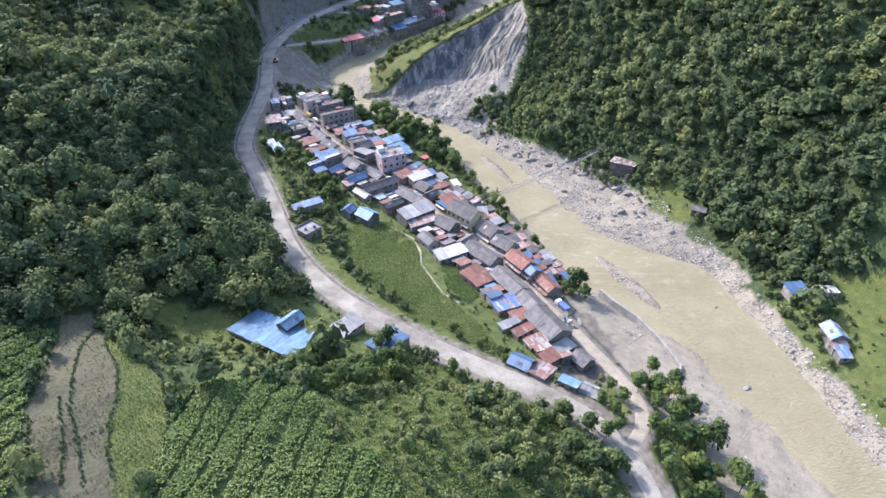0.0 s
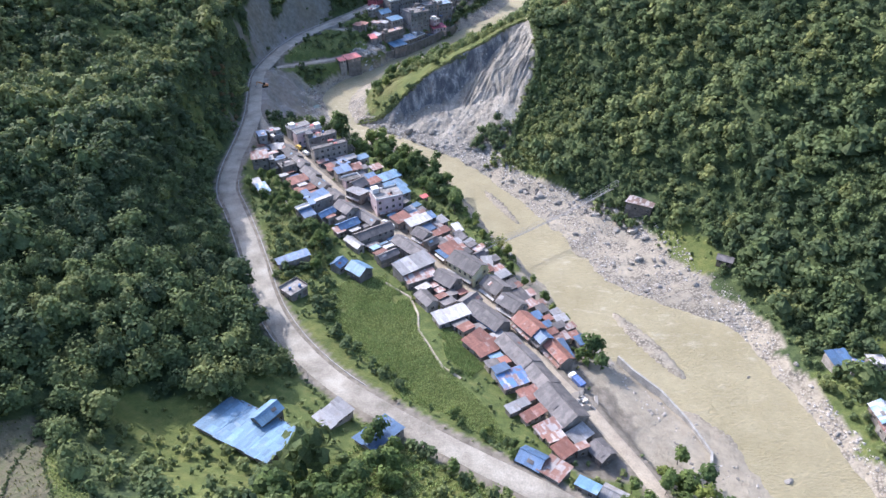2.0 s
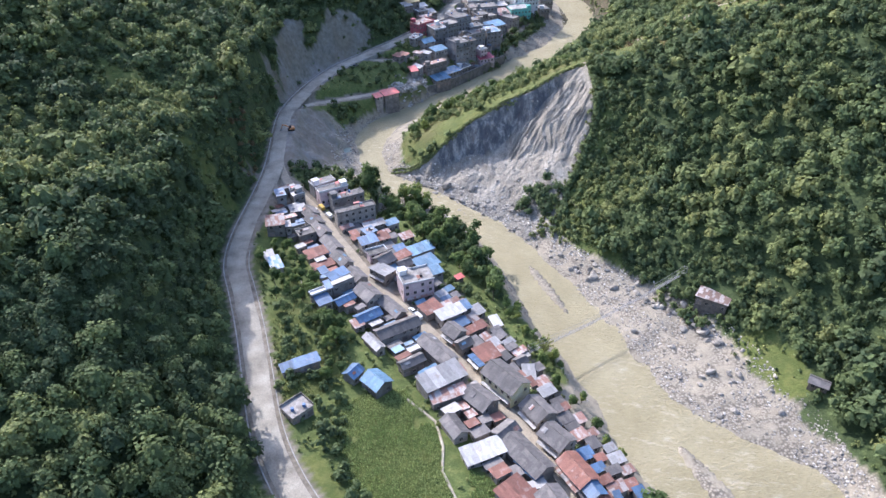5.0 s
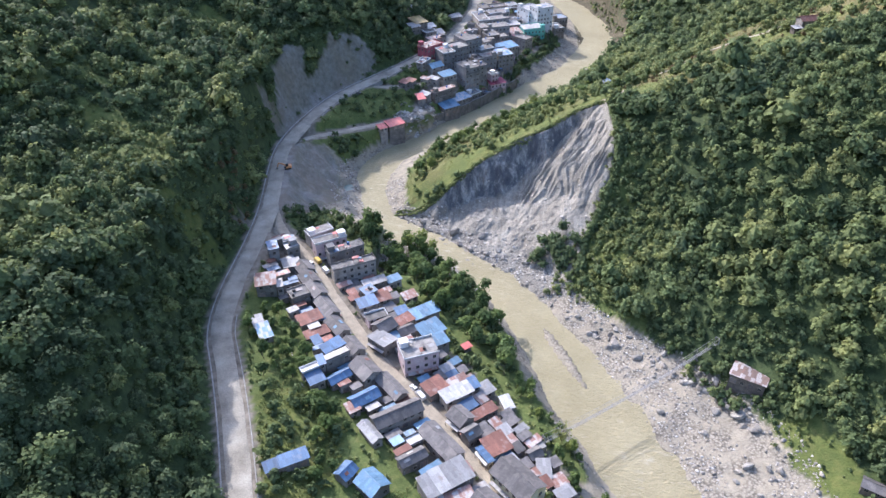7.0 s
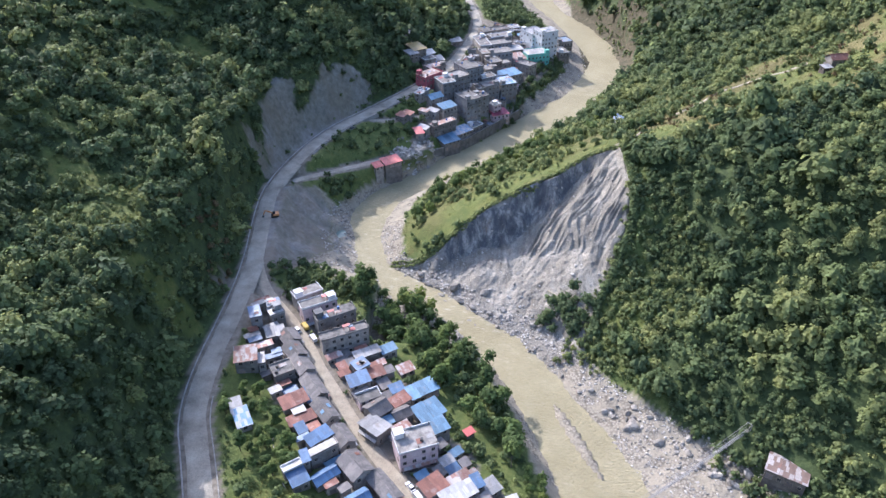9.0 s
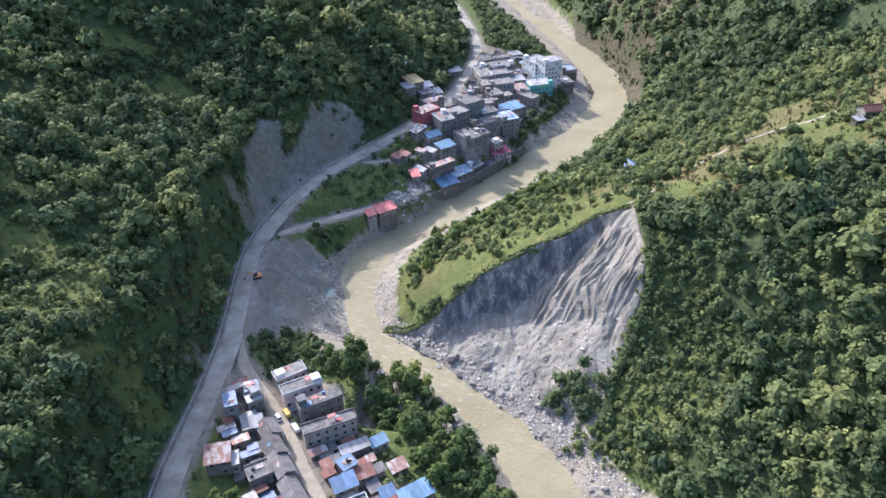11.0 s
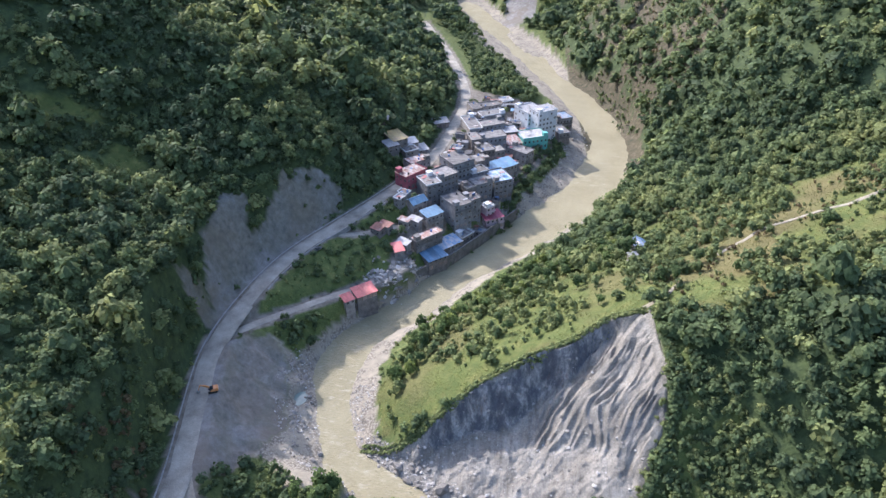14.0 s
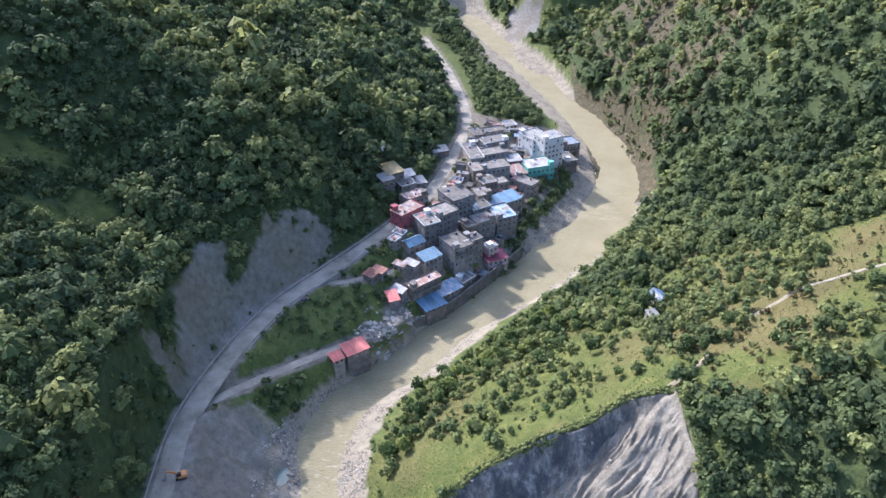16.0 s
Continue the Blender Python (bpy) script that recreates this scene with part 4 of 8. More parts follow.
RUST = (0.20, 0.085, 0.05)
ROOFS = {
    "slate": sheet_roof("grey_roofing", (0.120, 0.109, 0.101), (0.185, 0.163, 0.145), 0.5, rough=0.8, ribs=False),
    "tin": sheet_roof("weathered_tin", (0.275, 0.265, 0.250), (0.210, 0.175, 0.145), 0.55),
    "white": sheet_roof("pale_tin", (0.385, 0.368, 0.340), (0.30, 0.245, 0.20), 0.58),
    "blue": sheet_roof("blue_tin", (0.075, 0.135, 0.225), (0.145, 0.17, 0.21), 0.58, rough=0.45),
    "skyblue": sheet_roof("faded_blue_tin", (0.115, 0.205, 0.285), (0.20, 0.255, 0.30), 0.56, rough=0.5),
    "bluetin": sheet_roof("blue_and_grey_tin", (0.145, 0.262, 0.385), (0.275, 0.28, 0.285), 0.5, second=(0.33, 0.34, 0.35)),
    "rust": sheet_roof("rusty_tin", (0.206, 0.090, 0.062), (0.310, 0.215, 0.181), 0.56, rough=0.75),
    "rustwhite": sheet_roof("patched_tin", (0.404, 0.361, 0.327), (0.232, 0.112, 0.077), 0.46, rough=0.7, second=(0.258, 0.146, 0.112)),
    "rustblue": sheet_roof("rust_and_blue_tin", (0.112, 0.232, 0.430), (0.258, 0.138, 0.095), 0.47, second=(0.473, 0.447, 0.430), second_share=0.75),
    "rustred": sheet_roof("rusty_red_tin", (0.215, 0.145, 0.115), (0.361, 0.077, 0.052), 0.60, rough=0.7, second=(0.378, 0.344, 0.318)),
    "redtin": sheet_roof("red_tin", (0.430, 0.103, 0.086), (0.361, 0.146, 0.120), 0.6),
    "maroon": sheet_roof("maroon_tin", (0.232, 0.043, 0.069), (0.258, 0.086, 0.095), 0.6),
    "yellowtin": sheet_roof("ochre_tin", (0.361, 0.258, 0.103), (0.301, 0.189, 0.112), 0.55),
    "concrete": rough_mat("roof_concrete", (0.085, 0.078, 0.070), (0.255, 0.236, 0.208), 0.45, 4, 0.9, 0.3, 0.05, vary=0.35),
    "ruin": rough_mat("broken_concrete", (0.125, 0.105, 0.090), (0.36, 0.335, 0.30), 0.5, 4, 0.9, 0.5, 0.1),
}
WALLS = {
    "plaster": rough_mat("old_plaster", (0.130, 0.113, 0.096), (0.300, 0.272, 0.236), 0.4, 3, 0.9, 0.3, 0.04, vary=0.4),
    "grey": rough_mat("grey_render", (0.120, 0.116, 0.110), (0.255, 0.246, 0.234), 0.3, 3, 0.9, 0.25, 0.04, vary=0.35),
    "pink": rough_mat("pink_wash", (0.430, 0.310, 0.310), (0.602, 0.499, 0.490), 0.3, 3, 0.85, 0.2, 0.04, vary=0.1),
    "yellow": rough_mat("yellow_wash", (0.533, 0.447, 0.215), (0.654, 0.602, 0.430), 0.3, 3, 0.85, 0.2, 0.04),
    "white": rough_mat("white_wash", (0.533, 0.525, 0.507), (0.688, 0.679, 0.662), 0.3, 3, 0.85, 0.2, 0.04),
    "green": rough_mat("green_wash", (0.103, 0.361, 0.292), (0.189, 0.482, 0.396), 0.3, 3, 0.85, 0.2, 0.04),
    "maroon": rough_mat("maroon_wash", (0.241, 0.052, 0.069), (0.344, 0.103, 0.112), 0.3, 3, 0.85, 0.2, 0.04),
    "plank": rough_mat("old_planks", (0.086, 0.069, 0.056), (0.189, 0.155, 0.120), 0.8, 5, 0.9, 0.4, 0.04),
}
M_PANE, _t = new_mat("dark_glass")
finish(_t, (0.03, 0.035, 0.04), 0.12, spec=0.6)
M_FRAME = rough_mat("window_wood", (0.16, 0.11, 0.07), (0.38, 0.33, 0.27), 1.0, 8, 0.8, 0.2, 0.02, vary=0.4)
M_DOOR = rough_mat("door_paint", (0.10, 0.12, 0.14), (0.30, 0.20, 0.14), 0.7, 6, 0.7, 0.2, 0.02, vary=0.5)


def box(bm, x0, x1, y0, y1, z0, z1, mat_index=0):
    v = [bm.verts.new((x, y, z)) for z in (z0, z1) for y in (y0, y1) for x in (x0, x1)]
    for f in ((0, 2, 3, 1), (4, 5, 7, 6), (0, 1, 5, 4), (2, 6, 7, 3), (0, 4, 6, 2), (1, 3, 7, 5)):
        bm.faces.new([v[i] for i in f]).material_index = mat_index


def mesh_of(name, bm, *mats):
    me = bpy.data.meshes.new(name)
    bm.normal_update()
    bm.to_mesh(me)
    bm.free()
    for m in mats:
        me.materials.append(m)
    return me


def part(name, bm, material, parent, label="", at=None):
    """Links a bmesh, or a ready mesh, as one mesh object under a thing or under a part."""
    me = bm if isinstance(bm, bpy.types.Mesh) else mesh_of(name, bm, material)
    ob = new(name, me)
    ob.parent = parent
    if at is not None:
        ob.matrix_basis = at
    if label:
        tagged(ob, label)
    return ob


def thing(name, x, y, z, turn, label, category, group=""):
    ob = new(name)
    ob.empty_display_size = 0.5
    ob.matrix_basis = pose(x, y, z, 0, 0, turn)
    return tagged(ob, label, category, group)


def leaf_frame(name, w, h, leaves, rim, inner):
    """One connected plate with sunk leaves: a window's panes or a door's boards."""
    bm = bmesh.new()
    xs = [-w / 2 - rim]
    for k in range(leaves):
        a = -w / 2 + k * w / leaves
        xs += [a + (0.04 if k else 0), a + w / leaves - (0.04 if k < leaves - 1 else 0)]
    xs.append(w / 2 + rim)
    zs = [-rim if inner is M_PANE else 0.0, 0.02, h, h + rim]
    front = [[bm.verts.new((x, -0.07, z)) for x in xs] for z in zs]
    for j in range(3):
        for i in range(len(xs) - 1):
            q = (front[j][i], front[j][i + 1], front[j + 1][i + 1], front[j + 1][i])
            if j == 1 and i % 2 == 1:
                s = [bm.verts.new(v.co + Vector((0, 0.06, 0))) for v in q]
                bm.faces.new(s).material_index = 1
                for k in range(4):
                    bm.faces.new((q[k], q[(k + 1) % 4], s[(k + 1) % 4], s[k]))
            else:
                bm.faces.new(q)
    ring = front[0] + [r[-1] for r in front[1:]] + front[-1][-2::-1] + [r[0] for r in front[-2:0:-1]]
    back = [bm.verts.new(v.co + Vector((0, 0.12, 0))) for v in ring]
    for k in range(len(ring)):
        bm.faces.new((ring[(k + 1) % len(ring)], ring[k], back[k], back[(k + 1) % len(ring)]))
    return mesh_of(name, bm, M_FRAME, inner)


TANKS = [rough_mat("black_tank_plastic", (0.02, 0.02, 0.022), (0.05, 0.05, 0.05), 1, 8, 0.6, 0.1, 0.02), rough_mat("blue_tank_plastic", (0.05, 0.12, 0.28), (0.10, 0.18, 0.34), 1, 8, 0.6, 0.1, 0.02)]
WINDOW, DOOR = leaf_frame("window", 1.05, 1.25, 2, 0.09, M_PANE), leaf_frame("door", 1.9, 2.15, 2, 0.1, M_DOOR)
house_rng = random.Random(11)
ROOF_WORDS = {"slate": "dark grey sheet roof", "tin": "grey weathered tin roof", "white": "pale whitish roof", "blue": "bright blue tin roof", "skyblue": "faded sky blue tin roof", "bluetin": "blue and grey tin roof", "rust": "rusty brown tin roof", "rustwhite": "patched rusty and white tin roof", "rustblue": "rust and blue tin roof", "rustred": "rusty tin roof patched in red", "redtin": "red tin roof", "maroon": "maroon tin roof", "yellowtin": "ochre tin roof", "concrete": "flat bare concrete roof", "ruin": "broken flat concrete roof"}
WALL_WORDS = {"plaster": "old plastered", "grey": "grey rendered", "pink": "pink painted", "yellow": "yellow painted", "white": "white painted", "green": "green painted", "maroon": "dark red painted", "plank": "weathered plank"}
FOOTPRINTS = []


def house(x, y, turn, length, depth, eaves, form, roof, walls, name="house"):
    """A house, its length along its own x."""
    rng = house_rng
    a = radians(turn)
    corners = [(x + math.cos(a) * u - math.sin(a) * v, y + math.sin(a) * u + math.cos(a) * v) for u in (-length / 2, length / 2) for v in (-depth / 2, depth / 2)]
    zs = [float(height(cx, cy)) for cx, cy in corners + [(x, y)]]
    top = zs[-1] + eaves
    base = min(zs) - 0.2
    tall = top - base
    FOOTPRINTS.append((x, y, a, length, depth))
    storeys = max(1, round(eaves / 3.2))
    size = ("small", "two-storey", "three-storey", "tall four-storey", "tall multi-storey", "tall multi-storey", "tall multi-storey")[storeys - 1]
    h = thing(name, x, y, base, turn, f"{size} {WALL_WORDS[walls]} {name.replace('_', ' ')} with {ROOF_WORDS[roof]}", name.replace("_", " "))
    l, d = length / 2 - 0.35, depth / 2 - 0.35
    wall_m, roof_m = WALLS[walls], ROOFS[roof]
    along_x = length >= depth or form != "gable"
    if form == "gable" and not along_x:
        h.matrix_basis = pose(x, y, base, 0, 0, turn + 90)
        l, d, length, depth = d, l, depth, length
    rise = {"gable": 0.28 * depth, "shed": 0.0, "flat": 0.0}[form]
    fall = 0.07 * depth if form == "shed" else 0.0
    # walls
    bm = bmesh.new()
    if form == "gable":
        lo = [bm.verts.new(p) for p in ((-l, -d, 0), (l, -d, 0), (l, d, 0), (-l, d, 0))]
        hi = [bm.verts.new(p) for p in ((-l, -d, tall), (l, -d, tall), (l, d, tall), (-l, d, tall))]
        ra, rb = bm.verts.new((-l, 0, tall + rise * d / (depth / 2))), bm.verts.new((l, 0, tall + rise * d / (depth / 2)))
        for k in (0, 2):
            bm.faces.new((lo[k], lo[(k + 1) % 4], hi[(k + 1) % 4], hi[k]))
        bm.faces.new((lo[1], lo[2], hi[2], rb, hi[1]))
        bm.faces.new((lo[3], lo[0], hi[0], ra, hi[3]))
    else:
        lo = [bm.verts.new(p) for p in ((-l, -d, 0), (l, -d, 0), (l, d, 0), (-l, d, 0))]
        hi = [bm.verts.new((p[0], p[1], tall - 0.05 + fall * p[1] / max(d, 0.1))) for p in ((-l, -d), (l, -d), (l, d), (-l, d))]
        for k in range(4):
            bm.faces.new((lo[k], lo[(k + 1) % 4], hi[(k + 1) % 4], hi[k]))
        bm.faces.new(hi)
    body = part("wall", bm, wall_m, h)
    # roof
    ox, oy, th = 0.45, 0.45, 0.10
    if form == "gable":
        L, D = length / 2 + 0.1, depth / 2 + 0.25
        drop = rise / (depth / 2)
        for side in (-1, 1):
            bm = bmesh.new()
            n = max(2, int(L / 1.6))
            lower, upper = [], []
            for i in range(n + 1):
                u = -L + 2 * L * i / n
                sag = 0.10 * math.sin(i * 2.1 + x) * rng.uniform(0.3, 1)
                eave_z = tall + rise - drop * D
                upper.append((u, 0.0, tall + rise + 0.06 + 0.5 * sag))
                lower.append((u, side * (D + rng.uniform(-0.12, 0.12)), eave_z + 0.06 + sag))
            tv = [[bm.verts.new(p) for p in row] for row in (upper, lower)]
            bv = [[bm.verts.new((p[0], p[1], p[2] - th)) for p in row] for row in (upper, lower)]
            for i in range(n):
                bm.faces.new((tv[0][i], tv[0][i + 1], tv[1][i + 1], tv[1][i]))
                bm.faces.new((bv[0][i], bv[1][i], bv[1][i + 1], bv[0][i + 1]))
                bm.faces.new((tv[1][i], tv[1][i + 1], bv[1][i + 1], bv[1][i]))
            bm.faces.new((tv[0][0], tv[1][0], bv[1][0], bv[0][0]))
            bm.faces.new((tv[0][n], bv[0][n], bv[1][n], tv[1][n]))
            bmesh.ops.recalc_face_normals(bm, faces=bm.faces)
            part("roof", bm, roof_m, h)
            # odd sheets laid over leaks
            for _ in range(rng.choice((0, 0, 0, 1, 1)) if name == "house" else 0):
                w, r0 = rng.uniform(0.5, 1.1), rng.uniform(0.15, 0.5)
                u, r1 = rng.uniform(-L + 1.3, L - 1.3), r0 + rng.uniform(0.25, 0.4)
                bm = bmesh.new()
                q = [bm.verts.new((a, side * D * b, tall + rise - drop * D * b + c)) for c in (0.17, 0.22) for a, b in ((u - w, r0), (u + w, r0), (u + w, r1), (u - w, r1))]
                for f in ((0, 1, 2, 3), (7, 6, 5, 4), (0, 4, 5, 1), (1, 5, 6, 2), (2, 6, 7, 3), (3, 7, 4, 0)):
                    bm.faces.new([q[i] for i in f])
                bmesh.ops.recalc_face_normals(bm, faces=bm.faces)
                part("roof_patch", bm, ROOFS[rng.choice(("tin", "rust", "slate", "rustwhite", "skyblue"))], h)
        bm = bmesh.new()
        box(bm, -L, L, -0.16, 0.16, tall + rise + 0.02, tall + rise + 0.16)
        part("ridge_cap", bm, roof_m, h)
    elif form == "shed":
        # single slope in strips, each slightly out of line with the next
        L, D = length / 2 + 0.1, depth / 2 + 0.15
        n = max(1, int(length / 3.4))
        for i in range(n):
            bm = bmesh.new()
            u0, u1 = -L + 2 * L * i / n + 0.01, -L + 2 * L * (i + 1) / n - 0.01
            e0, e1 = rng.uniform(-0.25, 0.2), rng.uniform(-0.25, 0.2)
            z_l, z_h = tall - fall + 0.02 + rng.uniform(0, 0.10), tall + fall + 0.02 + rng.uniform(0, 0.10)
            v = [bm.verts.new(p) for p in ((u0, -D + e0, z_l), (u1, -D + e0, z_l), (u1, D + e1, z_h), (u0, D + e1, z_h))]
            w = [bm.verts.new((q.co.x, q.co.y, q.co.z + 0.07)) for q in v]
            bm.faces.new(v[::-1])
            bm.faces.new(w)
            for k in range(4):
                bm.faces.new((v[k], v[(k + 1) % 4], w[(k + 1) % 4], w[k]))
            part("roof_sheet", bm, roof_m, h)
    else:
        bm = bmesh.new()
        box(bm, -l - 0.25, l + 0.25, -d - 0.25, d + 0.25, tall - 0.04, tall + 0.12)
        part("roof_slab", bm, roof_m, h)
        rim_m = WALLS["white"] if roof != "ruin" and (walls in ("pink", "white") or rng.random() < 0.25) else wall_m
        for x0, x1, y0, y1 in ((-l - 0.25, l + 0.25, -d - 0.25, -d - 0.08), (-l - 0.25, l + 0.25, d + 0.08, d + 0.25), (-l - 0.25, -l - 0.08, -d - 0.08, d + 0.08), (l + 0.08, l + 0.25, -d - 0.08, d + 0.08)):
            if roof != "blue" and rng.random() < 0.85:
                bm = bmesh.new()
                box(bm, x0, x1, y0, y1, tall + 0.12, tall + rng.uniform(0.5, 0.95))
                part("parapet", bm, rim_m, h)
        if eaves >= 7 and min(l, d) > 2.2:
            sx, sy = rng.choice((-1, 1)) * (l - 1.7), rng.choice((-1, 1)) * (d - 1.6)
            bm = bmesh.new()
            box(bm, sx - 1.4, sx + 1.4, sy - 1.3, sy + 1.3, tall + 0.12, tall + 2.4)
            box(bm, sx - 1.65, sx + 1.65, sy - 1.55, sy + 1.55, tall + 2.4, tall + 2.55)
            part("stair_room", bm, rim_m, h)
        if min(l, d) > 1.9:
            for _ in range(rng.choice((0, 1, 1, 2))):
                bm = bmesh.new()
                bmesh.ops.create_cone(bm, cap_ends=True, segments=10, radius1=0.55, radius2=0.5, depth=1.1, matrix=pose(rng.uniform(-l + 0.9, l - 0.9), rng.uniform(-d + 0.9, d - 0.9), tall + 0.67))
                part("water_tank", bm, TANKS[rng.randrange(2)], h)
            for _ in range(rng.choice((0, 1, 2, 3)) if name == "house" else 0):
                bm = bmesh.new()
                u, v, w, e = rng.uniform(-l + 1.2, l - 1.2), rng.uniform(-d + 1.0, d - 1.0), rng.uniform(0.6, 1.6), rng.uniform(0.5, 1.2)
                z0 = tall + rng.choice((0.15, 0.3, 1.9))
                box(bm, max(u - w, -l), min(u + w, l), max(v - e, -d), min(v + e, d), z0, z0 + 0.08)
                if z0 > tall + 1:
                    for a in (-0.8, 0.8):
                        for b in (-0.8, 0.8):
                            px, py = min(max(u + a * w, -l + 0.1), l - 0.1), min(max(v + b * e, -d + 0.1), d - 0.1)
                            box(bm, px - 0.05, px + 0.05, py - 0.05, py + 0.05, tall + 0.1, z0 + 0.02)
                part("roof_shelter" if z0 > tall + 1 else "roof_sheet", bm, ROOFS[rng.choice(("tin", "rust", "blue", "rustwhite", "white", "redtin"))], h)
        if eaves >= 9:
            for sgn in (-1, 1):
                for k in range(max(2, int(l / 2))):
                    bm = bmesh.new()
                    px = -l + 0.3 + 2 * (l - 0.3) * k / max(1, int(l / 2) - 1 if int(l / 2) > 1 else 1)
                    box(bm, px - 0.13, px + 0.13, sgn * (d - 0.1) - 0.13, sgn * (d - 0.1) + 0.13, tall + 0.12, tall + rng.uniform(0.9, 1.5))
                    part("column_stub", bm, ROOFS["concrete"], h)
    # porch roof over the door, on the side that faces the street
    foot = tall - eaves
    near, _ = along(STREET, np.array([x]), np.array([y]))
    if name == "house" and near[0] < 11 and eaves > 3.1:
        m = h.matrix_basis
        fronts = [(float(along(STREET, np.array([q.x]), np.array([q.y]))[0][0]), side) for side, q in ((-1, m @ Vector((0, -d, 0))), (1, m @ Vector((0, d, 0))))]
        sgn = min(fronts)[1]
        zt, out = foot + 2.65, d + rng.uniform(0.9, 1.3)
        bm = bmesh.new()
        q = [bm.verts.new((a, sgn * b, c + e)) for e in (0, 0.06) for a, b, c in ((-l * 0.92, d - 0.05, zt), (l * 0.92, d - 0.05, zt), (l * 0.92, out, zt - 0.35), (-l * 0.92, out, zt - 0.35))]
        for f in ((0, 1, 2, 3), (7, 6, 5, 4), (0, 4, 5, 1), (1, 5, 6, 2), (2, 6, 7, 3), (3, 7, 4, 0)):
            bm.faces.new([q[i] for i in f])
        bmesh.ops.recalc_face_normals(bm, faces=bm.faces)
        part("porch_roof", bm, ROOFS[rng.choice(("tin", "tin", "rust", "rustwhite", "slate", "white", "blue"))], h)
        for a in (-l * 0.88, 0.0, l * 0.88):
            bm = bmesh.new()
            box(bm, a - 0.06, a + 0.06, sgn * (out - 0.12) - 0.06, sgn * (out - 0.12) + 0.06, foot - 0.4, zt - 0.3)
            part("porch_post", bm, M_FRAME, h)
    # openings
    for s in range(storeys):
        z = foot + s * eaves / storeys
        if z + 2.2 > tall:
            continue
        for sgn, rot in ((-1, 0), (1, 180)):
            n = max(1, int(length / 2.7))
            for i in range(n):
                u = -l + (i + 0.5) * 2 * l / n
                if s == 0 and (i % 2 == 0 or length > 9) and rng.random() < 0.6 and eaves > 3.1:
                    part("door", DOOR, None, h, at=pose(u, sgn * d, max(z, 0.3) + 0.1, 0, 0, rot))
                elif rng.random() < 0.85:
                    part("window", WINDOW, None, h, at=pose(u, sgn * d, z + 0.85, 0, 0, rot))
        for sgn, rot in ((-1, -90), (1, 90)):
            n = max(1, int(depth / 3.4))
            for i in range(n):
                if rng.random() < (0.55 if storeys < 3 else 0.35):
                    part("window", WINDOW, None, h, at=pose(sgn * l, -d + (i + 0.5) * 2 * d / n, z + 0.85, 0, 0, rot))
        if storeys >= 2 and s >= 1 and (walls in ("pink", "yellow", "white", "green") or rng.random() < 0.3):
            sgn = 1 if rng.random() < 0.5 else -1
            bm = bmesh.new()
            box(bm, -l, l, sgn * d if sgn > 0 else -d - 0.95, d + 0.95 if sgn > 0 else -d, z - 0.12, z)
            box(bm, -l, l, sgn * (d + 0.9) - 0.04, sgn * (d + 0.9) + 0.04, z, z + 0.9)
            part("balcony", bm, wall_m, h)
    return h


# ---- the houses of both villages: x, y, turn, length, depth, eaves, roof form, roof, walls ----
house(10.0, 242.4, 137, 6.1, 8.0, 4.5, "gable", "slate", "plaster")
house(16.2, 234.0, 131, 16.4, 8.0, 4.5, "gable", "slate", "plaster")
house(16.5, 229.7, 134, 9.2, 3.2, 3.2, "shed", "blue", "plaster")
house(25.5, 215.2, 121, 16.5, 8.0, 4.5, "gable", "slate", "plaster")
house(32.2, 203.4, 118, 11.0, 7.8, 4.5, "gable", "slate", "plaster")
house(37.1, 190.9, 118, 16.1, 10.2, 4.5, "gable", "slate", "plaster")
house(12.0, 221.5, 44, 9.6, 6.2, 3.2, "shed", "rust", "plaster")
house(15.6, 217.7, 35, 10.1, 4.9, 3.2, "shed", "rust", "plaster")
house(19.1, 205.9, 28, 5.9, 4.0, 4.5, "flat", "blue", "plaster")
house(22.9, 202.5, 25, 9.7, 7.2, 3.6, "shed", "rustblue", "plaster")
house(27.6, 195.7, 31, 7.0, 5.0, 3.6, "shed", "rust", "plaster")
house(23.3, 189.9, 30, 8.0, 3.3, 3.2, "shed", "tin", "plaster")
house(28.0, 187.1, 35, 8.5, 3.5, 3.0, "shed", "rust", "plaster")
house(31.6, 181.3, 33, 7.8, 4.7, 3.2, "shed", "rustwhite", "plaster")
house(35.3, 172.7, 37, 6.4, 4.9, 3.0, "shed", "rust", "plaster")
house(46.8, 174.1, 35, 6.4, 6.6, 3.6, "gable", "slate", "plaster")
house(41.4, 180.6, 37, 7.5, 5.0, 3.0, "shed", "tin", "plaster")
house(25.6, 241.9, 134, 9.7, 7.9, 5, "gable", "slate", "plaster")
house(30.9, 229.9, 124, 11.5, 7.5, 4.5, "gable", "rust", "plaster")
house(34.7, 223.7, 119, 6.5, 5.6, 4.5, "gable", "blue", "plaster")
house(39.6, 217.4, 118, 11.9, 5.6, 4.5, "gable", "rust", "plaster")
house(43.4, 222.3, 19, 2.3, 9.0, 3.0, "shed", "blue", "plaster")
house(20.2, 253.5, 128, 9.8, 8.4, 5, "gable", "slate", "plaster")
house(9.8, 264.3, 135, 14.8, 9.4, 6.5, "gable", "slate", "yellow")
house(1.7, 254.8, 138, 10.0, 7.9, 5, "gable", "slate", "plaster")
house(-8.7, 255.3, 28, 12.8, 4.7, 4.5, "shed", "rustwhite", "plaster")
house(-11.4, 261.2, 37, 15.7, 7.8, 6.5, "shed", "tin", "plaster")
house(-6.0, 242.3, 124, 8.9, 5.4, 3.5, "gable", "slate", "plaster")
house(3.1, 234.1, 28, 13.3, 6.2, 3.5, "shed", "white", "plaster")
